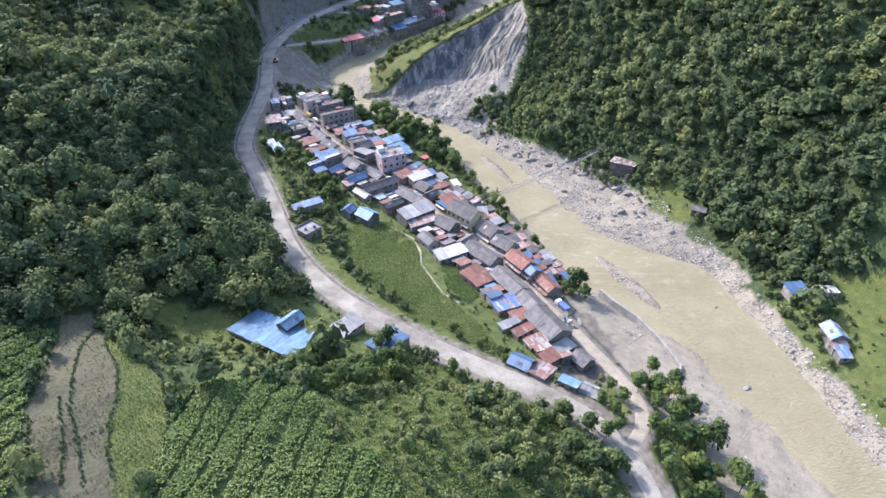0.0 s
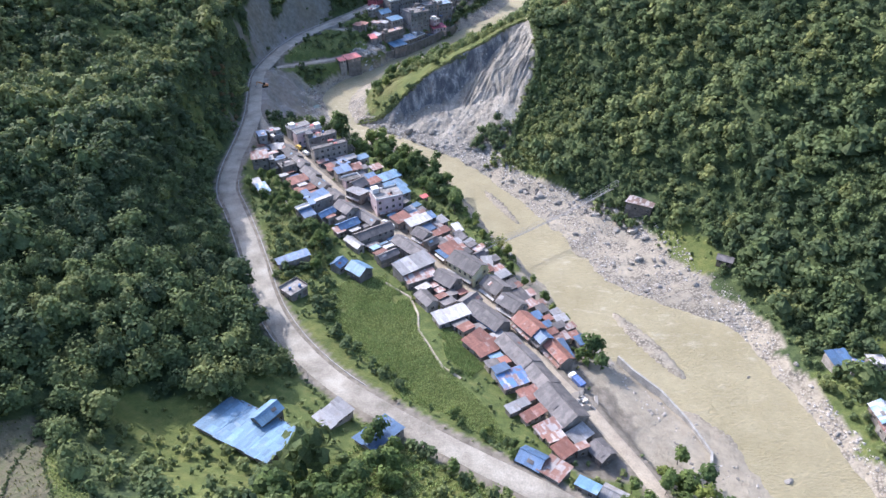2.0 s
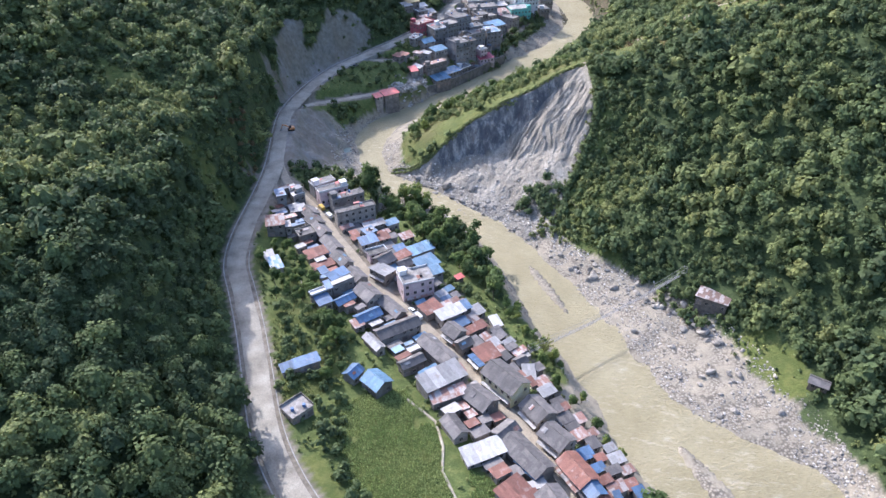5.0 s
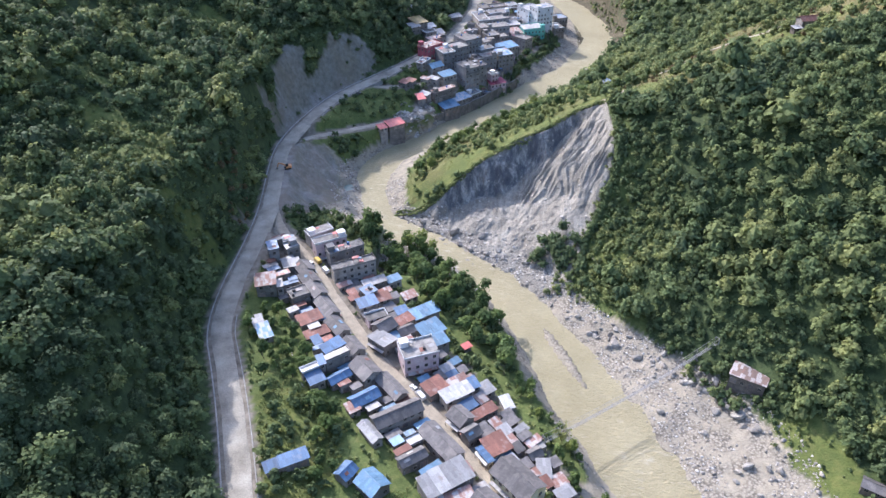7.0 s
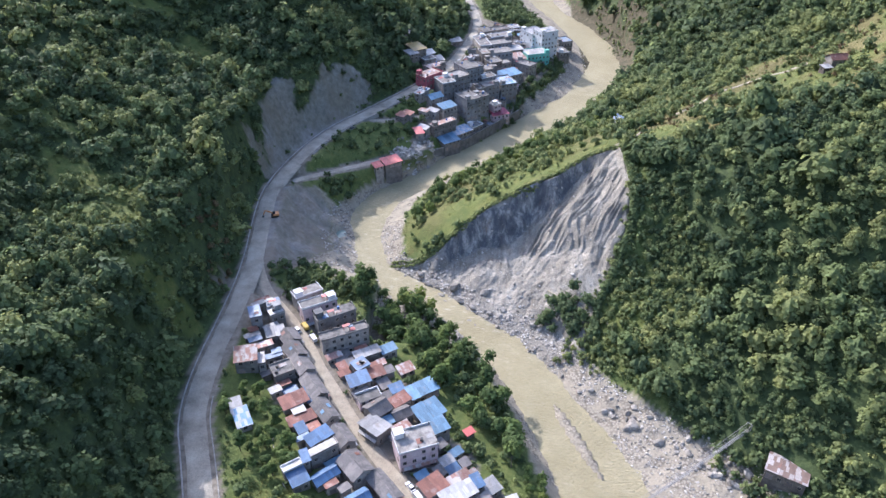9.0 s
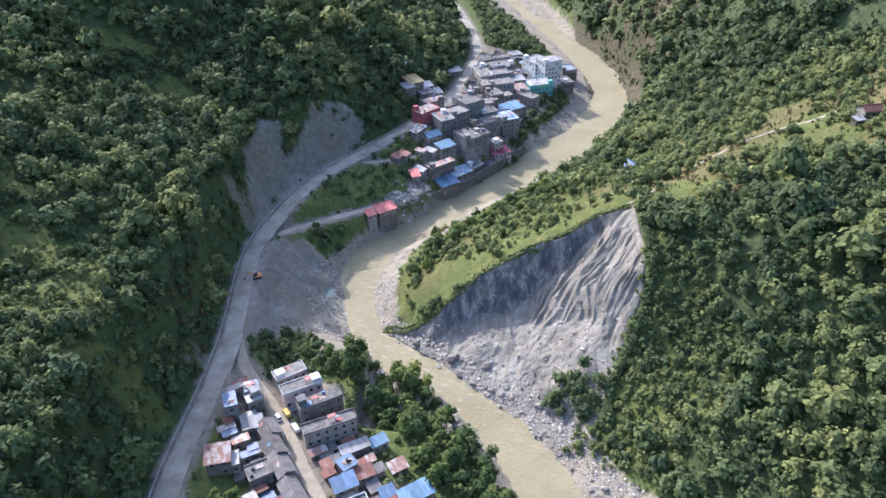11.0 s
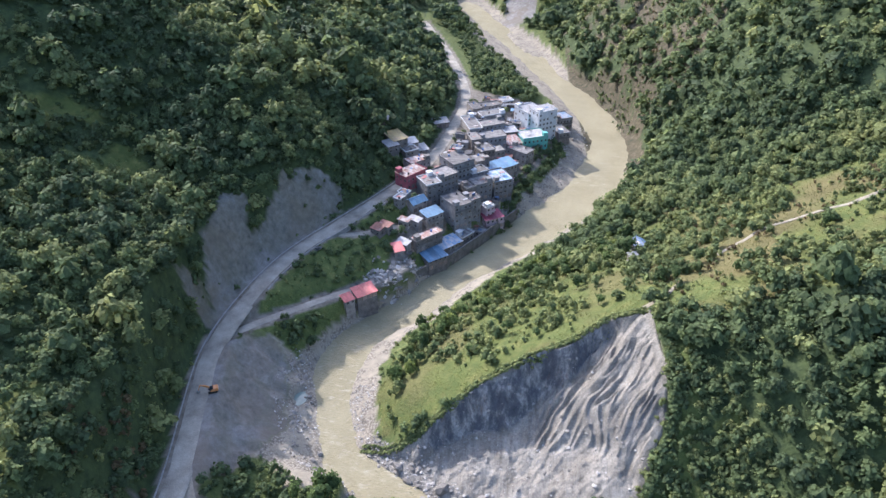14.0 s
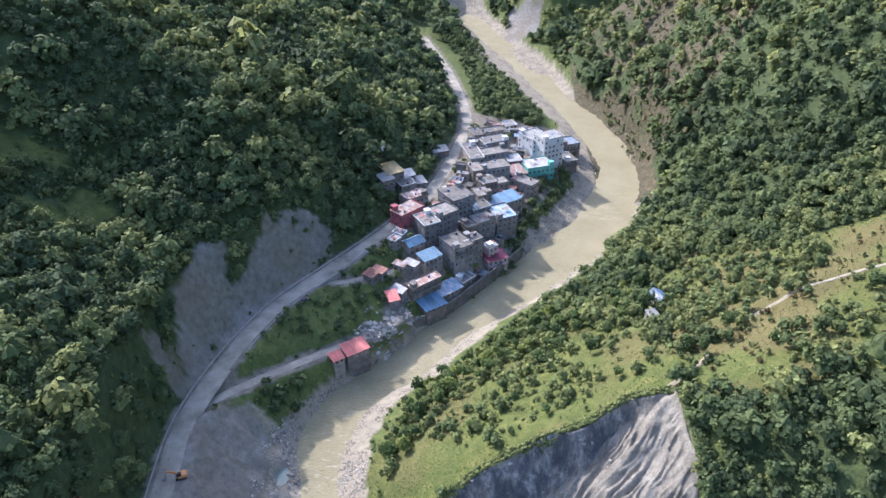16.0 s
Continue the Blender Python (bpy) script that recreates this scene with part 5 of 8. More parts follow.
house(18.1, 273.3, 5, 4.6, 6.7, 3.0, "shed", "tin", "plaster")
house(3.1, 279.3, 35, 8.2, 7.4, 4.5, "shed", "rust", "plaster")
house(-0.3, 274.5, 128, 7.1, 2.5, 3.5, "shed", "blue", "plaster")
house(-4.9, 282.2, 132, 4.9, 5.8, 4.5, "gable", "slate", "plaster")
house(-8.8, 288.6, 137, 7.2, 6.7, 4.5, "gable", "slate", "plaster")
house(-2.2, 292.9, 40, 11.9, 3.8, 3.5, "shed", "rust", "plaster")
house(-10.8, 299.2, 37, 11.4, 5.6, 5.5, "shed", "white", "plaster")
house(-12.4, 304.5, 38, 11.0, 3.4, 5, "shed", "rustwhite", "plaster")
house(-5.4, 305.0, 33, 3.2, 5.2, 5.5, "shed", "blue", "plaster")
house(-18.7, 301.8, 44, 8.2, 6.1, 4.5, "shed", "rust", "plaster")
house(6.3, 300.2, 26, 3.8, 5.6, 3, "shed", "white", "plaster")
house(-1.0, 305.7, 40, 5.1, 5.5, 3, "shed", "tin", "plaster")
house(-25.6, 314.7, 24, 13.2, 9.3, 9.5, "flat", "concrete", "pink")
house(-26.6, 343.3, 35, 11.3, 6.1, 4, "shed", "skyblue", "plaster")
house(-23.2, 333.0, 41, 10.1, 7.7, 4, "shed", "skyblue", "plaster")
house(-19.9, 324.5, 35, 8.1, 6.0, 6, "shed", "skyblue", "plaster")
house(-33.6, 336.5, 45, 7.2, 4.8, 4, "shed", "rust", "plaster")
house(-32.2, 330.1, 35, 6.6, 5.1, 4, "gable", "slate", "plaster")
house(-40.3, 330.2, 137, 7.3, 7.7, 5, "gable", "slate", "plaster")
house(-39.8, 322.0, 145, 9.1, 7.0, 5, "shed", "tin", "plaster")
house(-32.9, 298.1, 43, 5.5, 12.9, 4.5, "gable", "slate", "plaster")
house(-40.7, 291.5, 40, 10.0, 5.5, 4, "gable", "blue", "plaster")
house(-43.8, 286.8, 40, 4.2, 4.4, 3, "shed", "rustwhite", "plaster")
house(-28.9, 285.1, 35, 16.8, 6.2, 5, "gable", "slate", "plaster")
house(-36.3, 277.1, 132, 9.5, 3.8, 3.5, "gable", "tin", "plaster")
house(-22.4, 276.0, 37, 5.5, 3.9, 3.5, "flat", "white", "plaster")
house(-13.9, 275.9, 133, 16.0, 6.6, 5, "gable", "slate", "plaster")
house(-22.1, 268.4, 37, 9.1, 4.3, 4.5, "gable", "slate", "plaster")
house(-15.7, 265.7, 44, 7.3, 3.6, 3.5, "shed", "skyblue", "plaster")
house(-10.2, 262.1, 34, 14.0, 4.1, 6.5, "shed", "rustwhite", "plaster")
house(-86.0, 322.9, 29, 4.1, 6.2, 3, "shed", "tin", "plaster")
house(-82.2, 318.0, 32, 5.0, 7.8, 3, "shed", "bluetin", "plaster")
house(-58.2, 260.8, 32, 13.2, 4.1, 3.5, "shed", "blue", "plaster")
house(-40.4, 260.2, 60, 5.7, 5.0, 3.5, "gable", "blue", "plaster")
house(-32.3, 257.5, 49, 7.3, 8.2, 3.8, "gable", "skyblue", "plaster")
house(15.3, 278.8, 34, 4.7, 4.1, 3, "gable", "slate", "plaster")
house(-54.5, 241.7, 49, 8.2, 7.0, 3.5, "flat", "ruin", "plaster")
house(-48.8, 341.6, 31, 8.0, 5.5, 6, "shed", "blue", "plaster")
house(-43.6, 347.9, 30, 6.1, 4.9, 5, "shed", "rust", "plaster")
house(-49.7, 349.7, 44, 6.0, 5.9, 6, "flat", "blue", "plaster")
house(-48.8, 357.6, 33, 10.2, 3.7, 5, "shed", "tin", "plaster")
house(-41.8, 362.4, 37, 6.6, 4.2, 4, "shed", "skyblue", "plaster")
house(-33.9, 353.6, 36, 6.2, 4.5, 3, "shed", "rustwhite", "plaster")
house(-44.1, 334.9, 31, 8.4, 4.6, 5, "flat", "concrete", "pink")
house(-68.2, 328.4, 37, 9.3, 5.5, 4, "shed", "rust", "plaster")
house(-63.9, 331.7, 36, 3.7, 6.3, 4, "shed", "blue", "plaster")
house(-63.0, 335.2, 129, 11.8, 5.9, 5, "gable", "slate", "plaster")
house(-56.7, 324.8, 131, 10.5, 5.6, 5, "gable", "slate", "plaster")
house(-63.8, 321.4, 36, 9.4, 4.1, 3.5, "shed", "rust", "plaster")
house(-55.9, 312.8, 46, 8.6, 4.6, 6, "shed", "blue", "plaster")
house(-62.8, 317.0, 39, 3.5, 4.3, 3.5, "shed", "blue", "plaster")
house(-49.0, 314.3, 131, 8.9, 6.2, 5.5, "gable", "slate", "plaster")
house(-53.4, 307.5, 40, 9.9, 3.7, 6.5, "flat", "white", "plaster")
house(-57.7, 303.3, 30, 2.6, 4.5, 6.5, "shed", "blue", "plaster")
house(-60.9, 299.9, 38, 6.5, 3.0, 5, "flat", "white", "plaster")
house(-58.4, 297.0, 37, 5.8, 5.6, 4, "shed", "blue", "plaster")
house(-50.9, 299.4, 44, 8.4, 4.3, 4, "gable", "blue", "plaster")
house(-42.6, 303.7, 134, 10.0, 7.5, 5.5, "gable", "slate", "plaster")
house(-88.8, 343.7, 17, 8.1, 7.4, 6.5, "shed", "rustwhite", "plaster")
house(-83.4, 343.7, 21, 2.9, 6.9, 5.5, "flat", "tin", "plaster")
house(-75.4, 341.0, 34, 7.8, 6.9, 5.5, "flat", "concrete", "plaster")
house(-69.5, 344.9, 130, 10.2, 6.0, 5.5, "gable", "slate", "plaster")
house(-73.8, 351.3, 130, 8.9, 6.6, 5, "gable", "slate", "plaster")
house(-77.7, 359.2, 130, 7.7, 6.6, 5, "gable", "slate", "plaster")
house(-58.1, 362.9, 29, 18.7, 5.1, 9.5, "flat", "concrete", "plaster")
house(-63.6, 372.7, 34, 16.2, 5.4, 10, "flat", "concrete", "grey")
house(-71.6, 378.5, 33, 14.7, 5.8, 10, "flat", "concrete", "pink")
house(-77.9, 385.8, 38, 11.9, 6.1, 10, "flat", "concrete", "grey")
house(-92.3, 365.7, 26, 4.7, 7.2, 7, "flat", "blue", "grey")
house(-88.6, 375.8, 27, 5.7, 5.0, 7, "flat", "blue", "grey")
house(-85.7, 369.9, 36, 5.9, 5.8, 7, "flat", "white", "grey")
house(-83.8, 361.0, 26, 7.3, 5.1, 4, "shed", "tin", "plaster")
house(-52.8, 167.5, 151, 25.9, 14.4, 2.6, "shed", "skyblue", "plaster")
house(-48.5, 172.0, 54, 8.2, 5.2, 4.7, "gable", "skyblue", "plaster")
house(-31.4, 178.0, 50, 10.4, 6.5, 2.6, "shed", "tin", "plaster")
house(-17.8, 172.2, 141, 8.1, 13.1, 3.0, "shed", "blue", "plaster")
house(25.2, 166.5, 146, 7.6, 6.2, 2.6, "gable", "blue", "plaster")
house(31.1, 163.3, 141, 7.3, 7.6, 2.6, "shed", "rustwhite", "plaster")
house(39.2, 157.2, 147, 6.5, 4.0, 2.6, "shed", "skyblue", "plaster")
house(46.5, 156.4, 147, 6.9, 5.2, 2.6, "gable", "tin", "plaster")
house(91.6, 319.0, 152, 12.5, 9.5, 3.2, "shed", "rustred", "plank")
house(116.5, 275.0, 150, 6.6, 4.4, 2.6, "gable", "slate", "plank")
house(136.6, 216.5, 9, 7.7, 6.7, 3.2, "shed", "blue", "plaster")
house(140.9, 211.7, 153, 4.3, 5.9, 2.8, "shed", "rustblue", "plaster")
house(147.6, 213.4, 178, 5.7, 5.4, 2.8, "shed", "white", "plaster")
house(139.7, 191.2, 3, 6.8, 8.4, 3.2, "gable", "bluetin", "plaster")
house(139.0, 186.0, 6, 6.2, 5.1, 3, "shed", "rustwhite", "plaster")
house(138.8, 181.7, 1, 4.6, 5.5, 3, "shed", "bluetin", "plaster")
house(62.2, 534.8, 26, 6.7, 7.4, 4, "gable", "blue", "plaster")
house(55.5, 515.4, 20, 4.4, 4.7, 3.0, "shed", "tin", "plaster")
house(-64.4, 522.0, 36, 10.9, 7.5, 3.2, "shed", "redtin", "plaster")
house(-71.1, 515.4, 39, 5.5, 6.0, 2.8, "shed", "redtin", "plaster")
house(-35.4, 562.8, 39, 12.3, 11.2, 6, "shed", "skyblue", "plaster")
house(-28.0, 573.9, 44, 13.6, 8.2, 7, "shed", "bluetin", "plaster")
house(-39.1, 568.3, 43, 17.8, 6.2, 7, "flat", "rustwhite", "plaster")
house(-19.9, 584.5, 50, 9.9, 6.3, 7, "flat", "concrete", "plaster")
house(-37.7, 585.2, 41, 11.2, 7.7, 8, "shed", "skyblue", "plaster")
house(-46.7, 593.3, 42, 10.2, 7.7, 5, "gable", "skyblue", "plaster")
house(-25.0, 593.5, 38, 11.9, 14.8, 14, "flat", "concrete", "grey")
house(-16.9, 601.5, 38, 8.6, 8.1, 12, "flat", "concrete", "grey")
house(-5.1, 605.7, 29, 12.1, 8.3, 7, "shed", "maroon", "pink")
house(-7.6, 607.4, 43, 6.8, 5.8, 9, "flat", "white", "pink")
house(-52.5, 555.8, 25, 5.5, 7.8, 4, "shed", "redtin", "plaster")
house(-26.9, 633.6, 37, 14.6, 16.7, 13, "flat", "concrete", "grey")
house(-33.5, 614.1, 42, 13.5, 12.3, 13, "flat", "concrete", "grey")
house(-40.6, 604.2, 33, 9.5, 13.3, 12, "flat", "concrete", "grey")
house(-2.2, 632.0, 28, 12.4, 14.9, 12, "flat", "bluetin", "grey")
house(-0.8, 651.5, 38, 20.4, 10.1, 8, "shed", "skyblue", "plaster")
house(12.1, 677.9, 53, 9.8, 16.1, 7, "flat", "concrete", "plaster")
house(20.2, 701.0, 22, 18.4, 14.5, 8, "flat", "white", "green")
house(28.0, 720.3, 32, 15.6, 13.2, 20, "flat", "white", "white")
house(19.4, 729.2, 35, 15.0, 16.6, 15, "flat", "white", "white")
house(43.8, 750.2, 25, 13.7, 12.7, 8, "flat", "bluetin", "plaster")
house(41.8, 725.0, 22, 9.1, 13.5, 7, "flat", "concrete", "plaster")
house(-7.2, 685.4, 23, 18.8, 10.6, 8, "flat", "concrete", "grey")
house(-10.9, 666.1, 29, 10.8, 10.0, 7, "flat", "concrete", "plaster")
house(-3.8, 670.3, 30, 10.1, 8.4, 6, "flat", "concrete", "plaster")
house(-13.5, 650.2, 26, 9.0, 10.9, 8, "flat", "concrete", "plaster")
house(-14.8, 634.8, 35, 12.3, 9.0, 9, "flat", "concrete", "grey")
house(-12.7, 623.2, 31, 12.3, 9.8, 10, "flat", "concrete", "grey")
house(-19.0, 616.9, 36, 7.4, 7.1, 8, "flat", "concrete", "plaster")
house(-7.4, 706.8, 25, 18.4, 9.6, 7, "flat", "concrete", "grey")
house(-7.6, 725.8, 27, 17.9, 10.2, 7, "flat", "concrete", "grey")
house(-9.2, 743.6, 25, 16.7, 8.7, 6, "flat", "concrete", "plaster")
house(-20.4, 698.9, 18, 9.3, 23.0, 7, "flat", "concrete", "plaster")
house(-18.3, 679.6, 21, 7.3, 13.7, 6, "flat", "concrete", "plaster")
house(-19.3, 735.4, 22, 7.5, 14.6, 6, "flat", "concrete", "plaster")
house(5.3, 704.4, 19, 10.0, 10.2, 6, "flat", "tin", "plaster")
house(6.9, 691.8, 25, 10.8, 11.5, 5, "shed", "rustwhite", "plaster")
house(3.5, 767.2, 25, 9.0, 9.2, 5, "flat", "white", "plaster")
house(-51.7, 613.5, 49, 15.8, 10.6, 8, "flat", "rustwhite", "maroon")
house(-50.0, 630.6, 37, 13.9, 9.3, 7, "flat", "rustwhite", "plaster")
house(-55.8, 643.0, 34, 9.5, 8.1, 6, "flat", "concrete", "plaster")
house(-49.8, 653.4, 29, 7.9, 8.2, 5, "shed", "tin", "plaster")
house(-56.3, 653.2, 29, 8.3, 7.5, 5, "shed", "white", "plaster")
house(-64.4, 647.5, 40, 10.5, 11.8, 6, "shed", "yellowtin", "plaster")
house(-66.5, 638.6, 38, 8.0, 8.2, 5, "shed", "tin", "plaster")
house(-41.6, 703.8, 24, 11.0, 7.8, 4, "shed", "tin", "plaster")
house(-74.0, 661.2, 37, 8.9, 7.5, 4, "shed", "tin", "plaster")
house(145, 489, 15, 9.0, 6.0, 3.2, "gable", "rust", "plaster")
house(139, 484, 20, 4.5, 3.6, 2.5, "shed", "white", "plank")
# stands in for a red tarp; the hut under it is added
house(-9, 327, 40, 3.6, 2.6, 2.5, "shed", "redtin", "plank", "lean_to")


# ---- lean-tos and sheds that fill the plots behind the street fronts ----
def fill_sheds(line, side, near, far, y_min, y_max, count, seed, roofs, form="shed", walls="plaster", scale=1.0):
    rng = random.Random(seed)
    pts = [Vector(p) for p in line]
    made = tries = 0
    while made < count and tries < count * 40:
        tries += 1
        k = rng.randrange(len(pts) - 1)
        a, b = pts[k], pts[k + 1]
        d = (b - a).normalized()
        n = Vector((-d.y, d.x, 0)) * side
        p = a.lerp(b, rng.random()) + n * rng.uniform(near, far)
        if not y_min < p.y < y_max:
            continue
        length, depth = scale * rng.uniform(3.2, 6.4), scale * rng.uniform(2.6, 4.4)
        if p.x < float(rail(HIGHWAY_BY_Y, np.array(p.y))[0]) + 9 or bool(within(GREEN_FIELD, np.array(p.x), np.array(p.y))):
            continue
        clear = True
        spots = [p + n * (u * length) + d * (v * depth) for u in (-0.5, 0, 0.5) for v in (-0.5, 0, 0.5)]
        for fx, fy, fa, fl, fd in FOOTPRINTS:
            if abs(p.x - fx) + abs(p.y - fy) > 24:
                continue
            c, s = math.cos(fa), math.sin(fa)
            for q in spots:
                if abs((q.x - fx) * c + (q.y - fy) * s) < fl / 2 - 0.45 and abs(-(q.x - fx) * s + (q.y - fy) * c) < fd / 2 - 0.45:
                    clear = False
                    break
        if clear:
            house(round(p.x, 1), round(p.y, 1), round(math.degrees(math.atan2(n.y, n.x)) + rng.uniform(-4, 4)), length, depth, scale * rng.uniform(2.5, 3.8), form, rng.choice(roofs), walls, "lean_to" if scale == 1 else "house")
            made += 1


MIXED = ("tin", "rust", "rustwhite", "slate", "slate", "rust", "blue", "slate", "tin", "skyblue", "rustwhite")
fill_sheds(STREET, 1, 5.5, 20.0, 172, 385, 84, 5, MIXED)
fill_sheds(STREET, -1, 5.5, 21.0, 226, 380, 92, 6, MIXED)
FLATS = ("concrete", "slate", "concrete", "tin", "concrete", "rustwhite", "rust", "slate")
fill_sheds(HIGHWAY, -1, 9.0, 50.0, 590, 770, 58, 7, FLATS, "flat", "plaster", 1.4)
fill_sheds(HIGHWAY, -1, 5.5, 16.0, 600, 760, 18, 9, FLATS, "flat", "grey", 1.5)
fill_sheds(HIGHWAY, -1, 14.0, 36.0, 560, 605, 10, 8, MIXED, "shed", "plaster", 1.4)
fill_sheds(HIGHWAY, -1, 7.0, 52.0, 600, 770, 46, 10, MIXED, "shed", "plaster", 1.0)

# ---- plants ----
def clear_of(x, y, gap=1.0, road_gap=1.2):
    """1 where no house and no road stands."""
    ok = np.ones(np.shape(x), bool)
    for fx, fy, a, length, depth in FOOTPRINTS if len(np.shape(x)) else ():
        u = (x - fx) * math.cos(a) + (y - fy) * math.sin(a)
        v = -(x - fx) * math.sin(a) + (y - fy) * math.cos(a)
        ok &= ~((np.abs(u) < length / 2 + gap) & (np.abs(v) < depth / 2 + gap))
    for line, half in ROADS:
        ok &= along(line, x, y)[0] > half + road_gap
    return ok


def spread(poly, step, seed, jitter=0.85):
    """Jittered places inside a shape in plan."""
    rng = np.random.default_rng(seed)
    xs, ys = [p[0] for p in poly], [p[1] for p in poly]
    gx, gy = np.meshgrid(np.arange(min(xs), max(xs), step), np.arange(min(ys), max(ys), step))
    x = gx.ravel() + rng.uniform(-jitter, jitter, gx.size) * step
    y = gy.ravel() + rng.uniform(-jitter, jitter, gx.size) * step
    k = within(poly, x, y)
    return x[k], y[k], rng


def tree_kind(seed, n, lobes, size, trunk_h, trunk_r):
    """Meshes for one kind of tree: a crown of unit radius, and a tapered trunk with limbs."""
    co, tri, nr = crown_protos(seed, 1, n, lobes, size)[0]
    co = co + np.array([0, 0, trunk_h - 0.45], np.float32)
    crown = mesh_from("crown", co, tri, M_FOREST, False, {"tone": np.full(len(co), 0.5, np.float32)})
    crown.attributes.new("round", "FLOAT_VECTOR", "POINT").data.foreach_set("vector", nr.ravel())
    rng = random.Random(seed)
    bm = bmesh.new()

    def limb(a, b, ra, rb):
        d = (b - a).normalized()
        s = d.orthogonal().normalized()
        t = d.cross(s)
        rings = [[bm.verts.new(p + (s * math.cos(k * 1.0472) + t * math.sin(k * 1.0472)) * r) for k in range(6)] for p, r in ((a, ra), (b, rb))]
        for k in range(6):
            bm.faces.new((rings[0][k], rings[0][(k + 1) % 6], rings[1][(k + 1) % 6], rings[1][k]))

    top = Vector((rng.uniform(-0.08, 0.08), rng.uniform(-0.08, 0.08), trunk_h * 0.75))
    limb(Vector((0, 0, -0.12)), top, trunk_r, trunk_r * 0.6)
    for k in range(4):
        a = k * 1.57 + rng.uniform(-0.4, 0.4)
        limb(top, top + Vector((0.5 * math.cos(a), 0.5 * math.sin(a), rng.uniform(0.35, 0.6))), trunk_r * 0.5, trunk_r * 0.15)
    return crown, mesh_of("trunk", bm, M_BARK)


TREE_TONES = []
for _k in range(3):
    _m = leaf_mat(("deep_green_leaves", "mid_green_leaves", "fresh_green_leaves")[_k], *(((0.05, 0.08, 0.034), (0.080, 0.12, 0.04), (0.12, 0.16, 0.05)), ((0.075, 0.11, 0.034), (0.115, 0.16, 0.045), (0.16, 0.20, 0.055)), ((0.12, 0.15, 0.034), (0.175, 0.21, 0.048), (0.23, 0.265, 0.065)))[_k], soft=True)
    TREE_TONES.append(_m)
KINDS = [tree_kind(101, 190, 8, 0.13, 0.7, 0.06), tree_kind(102, 150, 6, 0.14, 0.9, 0.05), tree_kind(103, 220, 9, 0.12, 0.6, 0.07), tree_kind(104, 90, 5, 0.13, 1.3, 0.045), tree_kind(105, 170, 7, 0.15, 0.5, 0.06)]
TREE_MESHES = []
for crown, trunk in KINDS:
    for tone in range(3):
        c = crown.copy()
        c.materials.clear()
        c.materials.append(TREE_TONES[tone])
        TREE_MESHES.append((c, trunk, tone))
TONE_WORDS = ("dark green", "mid green", "fresh light green")


def tree(x, y, r, kind, stand, group):
    crown, trunk, tone = TREE_MESHES[kind % len(TREE_MESHES)]
    z = float(height(x, y))
    ob = thing("tree", x, y, z, house_rng.uniform(0, 360), f"{TONE_WORDS[tone]} leafy tree {stand}", "tree", group)
    ob.scale = (r, r, r * house_rng.uniform(0.9, 1.3))
    part("trunk", trunk, None, ob)
    part("crown", crown, None, ob)
    return ob


def grove(poly, step, rmin, rmax, seed, stand, group, tones=(0, 1, 2), share=1.0, gap=1.2, joined=False, clump=None, shades=(0.05, 0.6), leaves=None):
    x, y, rng = spread(poly, step, seed)
    ok = clear_of(x, y, gap, 0.8) & (rng.uniform(0, 1, len(x)) < share)
    ok &= (fbm(x, y, 18, seed, 3) > clump) if clump is not None else True
    if joined:
        n = int(ok.sum())
        if not n:
            return
        spots = np.stack([x[ok], y[ok], height(x[ok], y[ok]) - 0.2, rmin + (rmax - rmin) * rng.uniform(0, 1, n) ** 1.6, rng.uniform(*shades, n)], 1)
        scatter("grove", spots, PROTO_SHRUB if poly[0][1] > 690 and rmax < 3 else PROTO_NEAR if rmax > 3.4 and poly[0][1] < 450 else PROTO_MID, leaves or M_FOREST, f"{'brown dry bushes' if leaves else 'green leafy trees'} {stand}", "trees", seed)
        return
    for px, py in zip(x[ok], y[ok]):
        tree(float(px), float(py), float(rmin + (rmax - rmin) * rng.uniform() ** 1.4), int(rng.integers(5)) * 3 + int(rng.choice(tones)), stand, group)


RIVERSIDE = [(-70, 402), (-55, 392), (-46, 378), (-32, 362), (-24, 352), (-14, 342), (-6, 330), (2, 318), (10, 312), (4, 342), (-8, 370), (-24, 394), (-42, 410), (-62, 412)]
RIVER_HEDGE = [(8, 312), (16, 300), (20, 284), (28, 262), (36, 244), (44, 228), (50, 214), (58, 222), (48, 244), (36, 268), (30, 284), (16, 312)]
FRONT_GROVE = [(-44, 136), (-30, 128), (-18, 136), (-8, 156), (-14, 168), (-30, 160), (-42, 150)]
FRONT_RIVER = [(64, 96), (96, 90), (88, 140), (76, 160), (68, 172), (62, 168), (70, 150), (64, 130)]
GARDENS = [(-64, 318), (-52, 296), (-42, 276), (-38, 262), (-50, 256), (-58, 286), (-74, 312)]
FIELD_EDGE = [(-40, 250), (-50, 250), (-48, 236), (-36, 214), (-24, 202), (-14, 194), (-12, 198), (-26, 210), (-38, 226)]
ROADSIDE = [(-10, 186), (12, 172), (24, 164), (26, 172), (14, 182), (0, 190)]
SPUR = [(-42, 444), (-46, 466), (-40, 490), (-14, 526), (8, 546), (36, 560), (60, 560), (66, 530), (54, 500), (50, 474), (20, 460), (-8, 452)]
SPUR_BACK = [(-46, 464), (-42, 490), (-14, 526), (8, 546), (36, 562), (62, 562), (62, 540), (32, 526), (4, 508), (-20, 488), (-34, 466)]
FAR_STRIP = [(-22, 800), (22, 780), (30, 820), (14, 880), (-8, 940), (-40, 1020), (-80, 1085), (-100, 1060), (-60, 980), (-34, 900)]
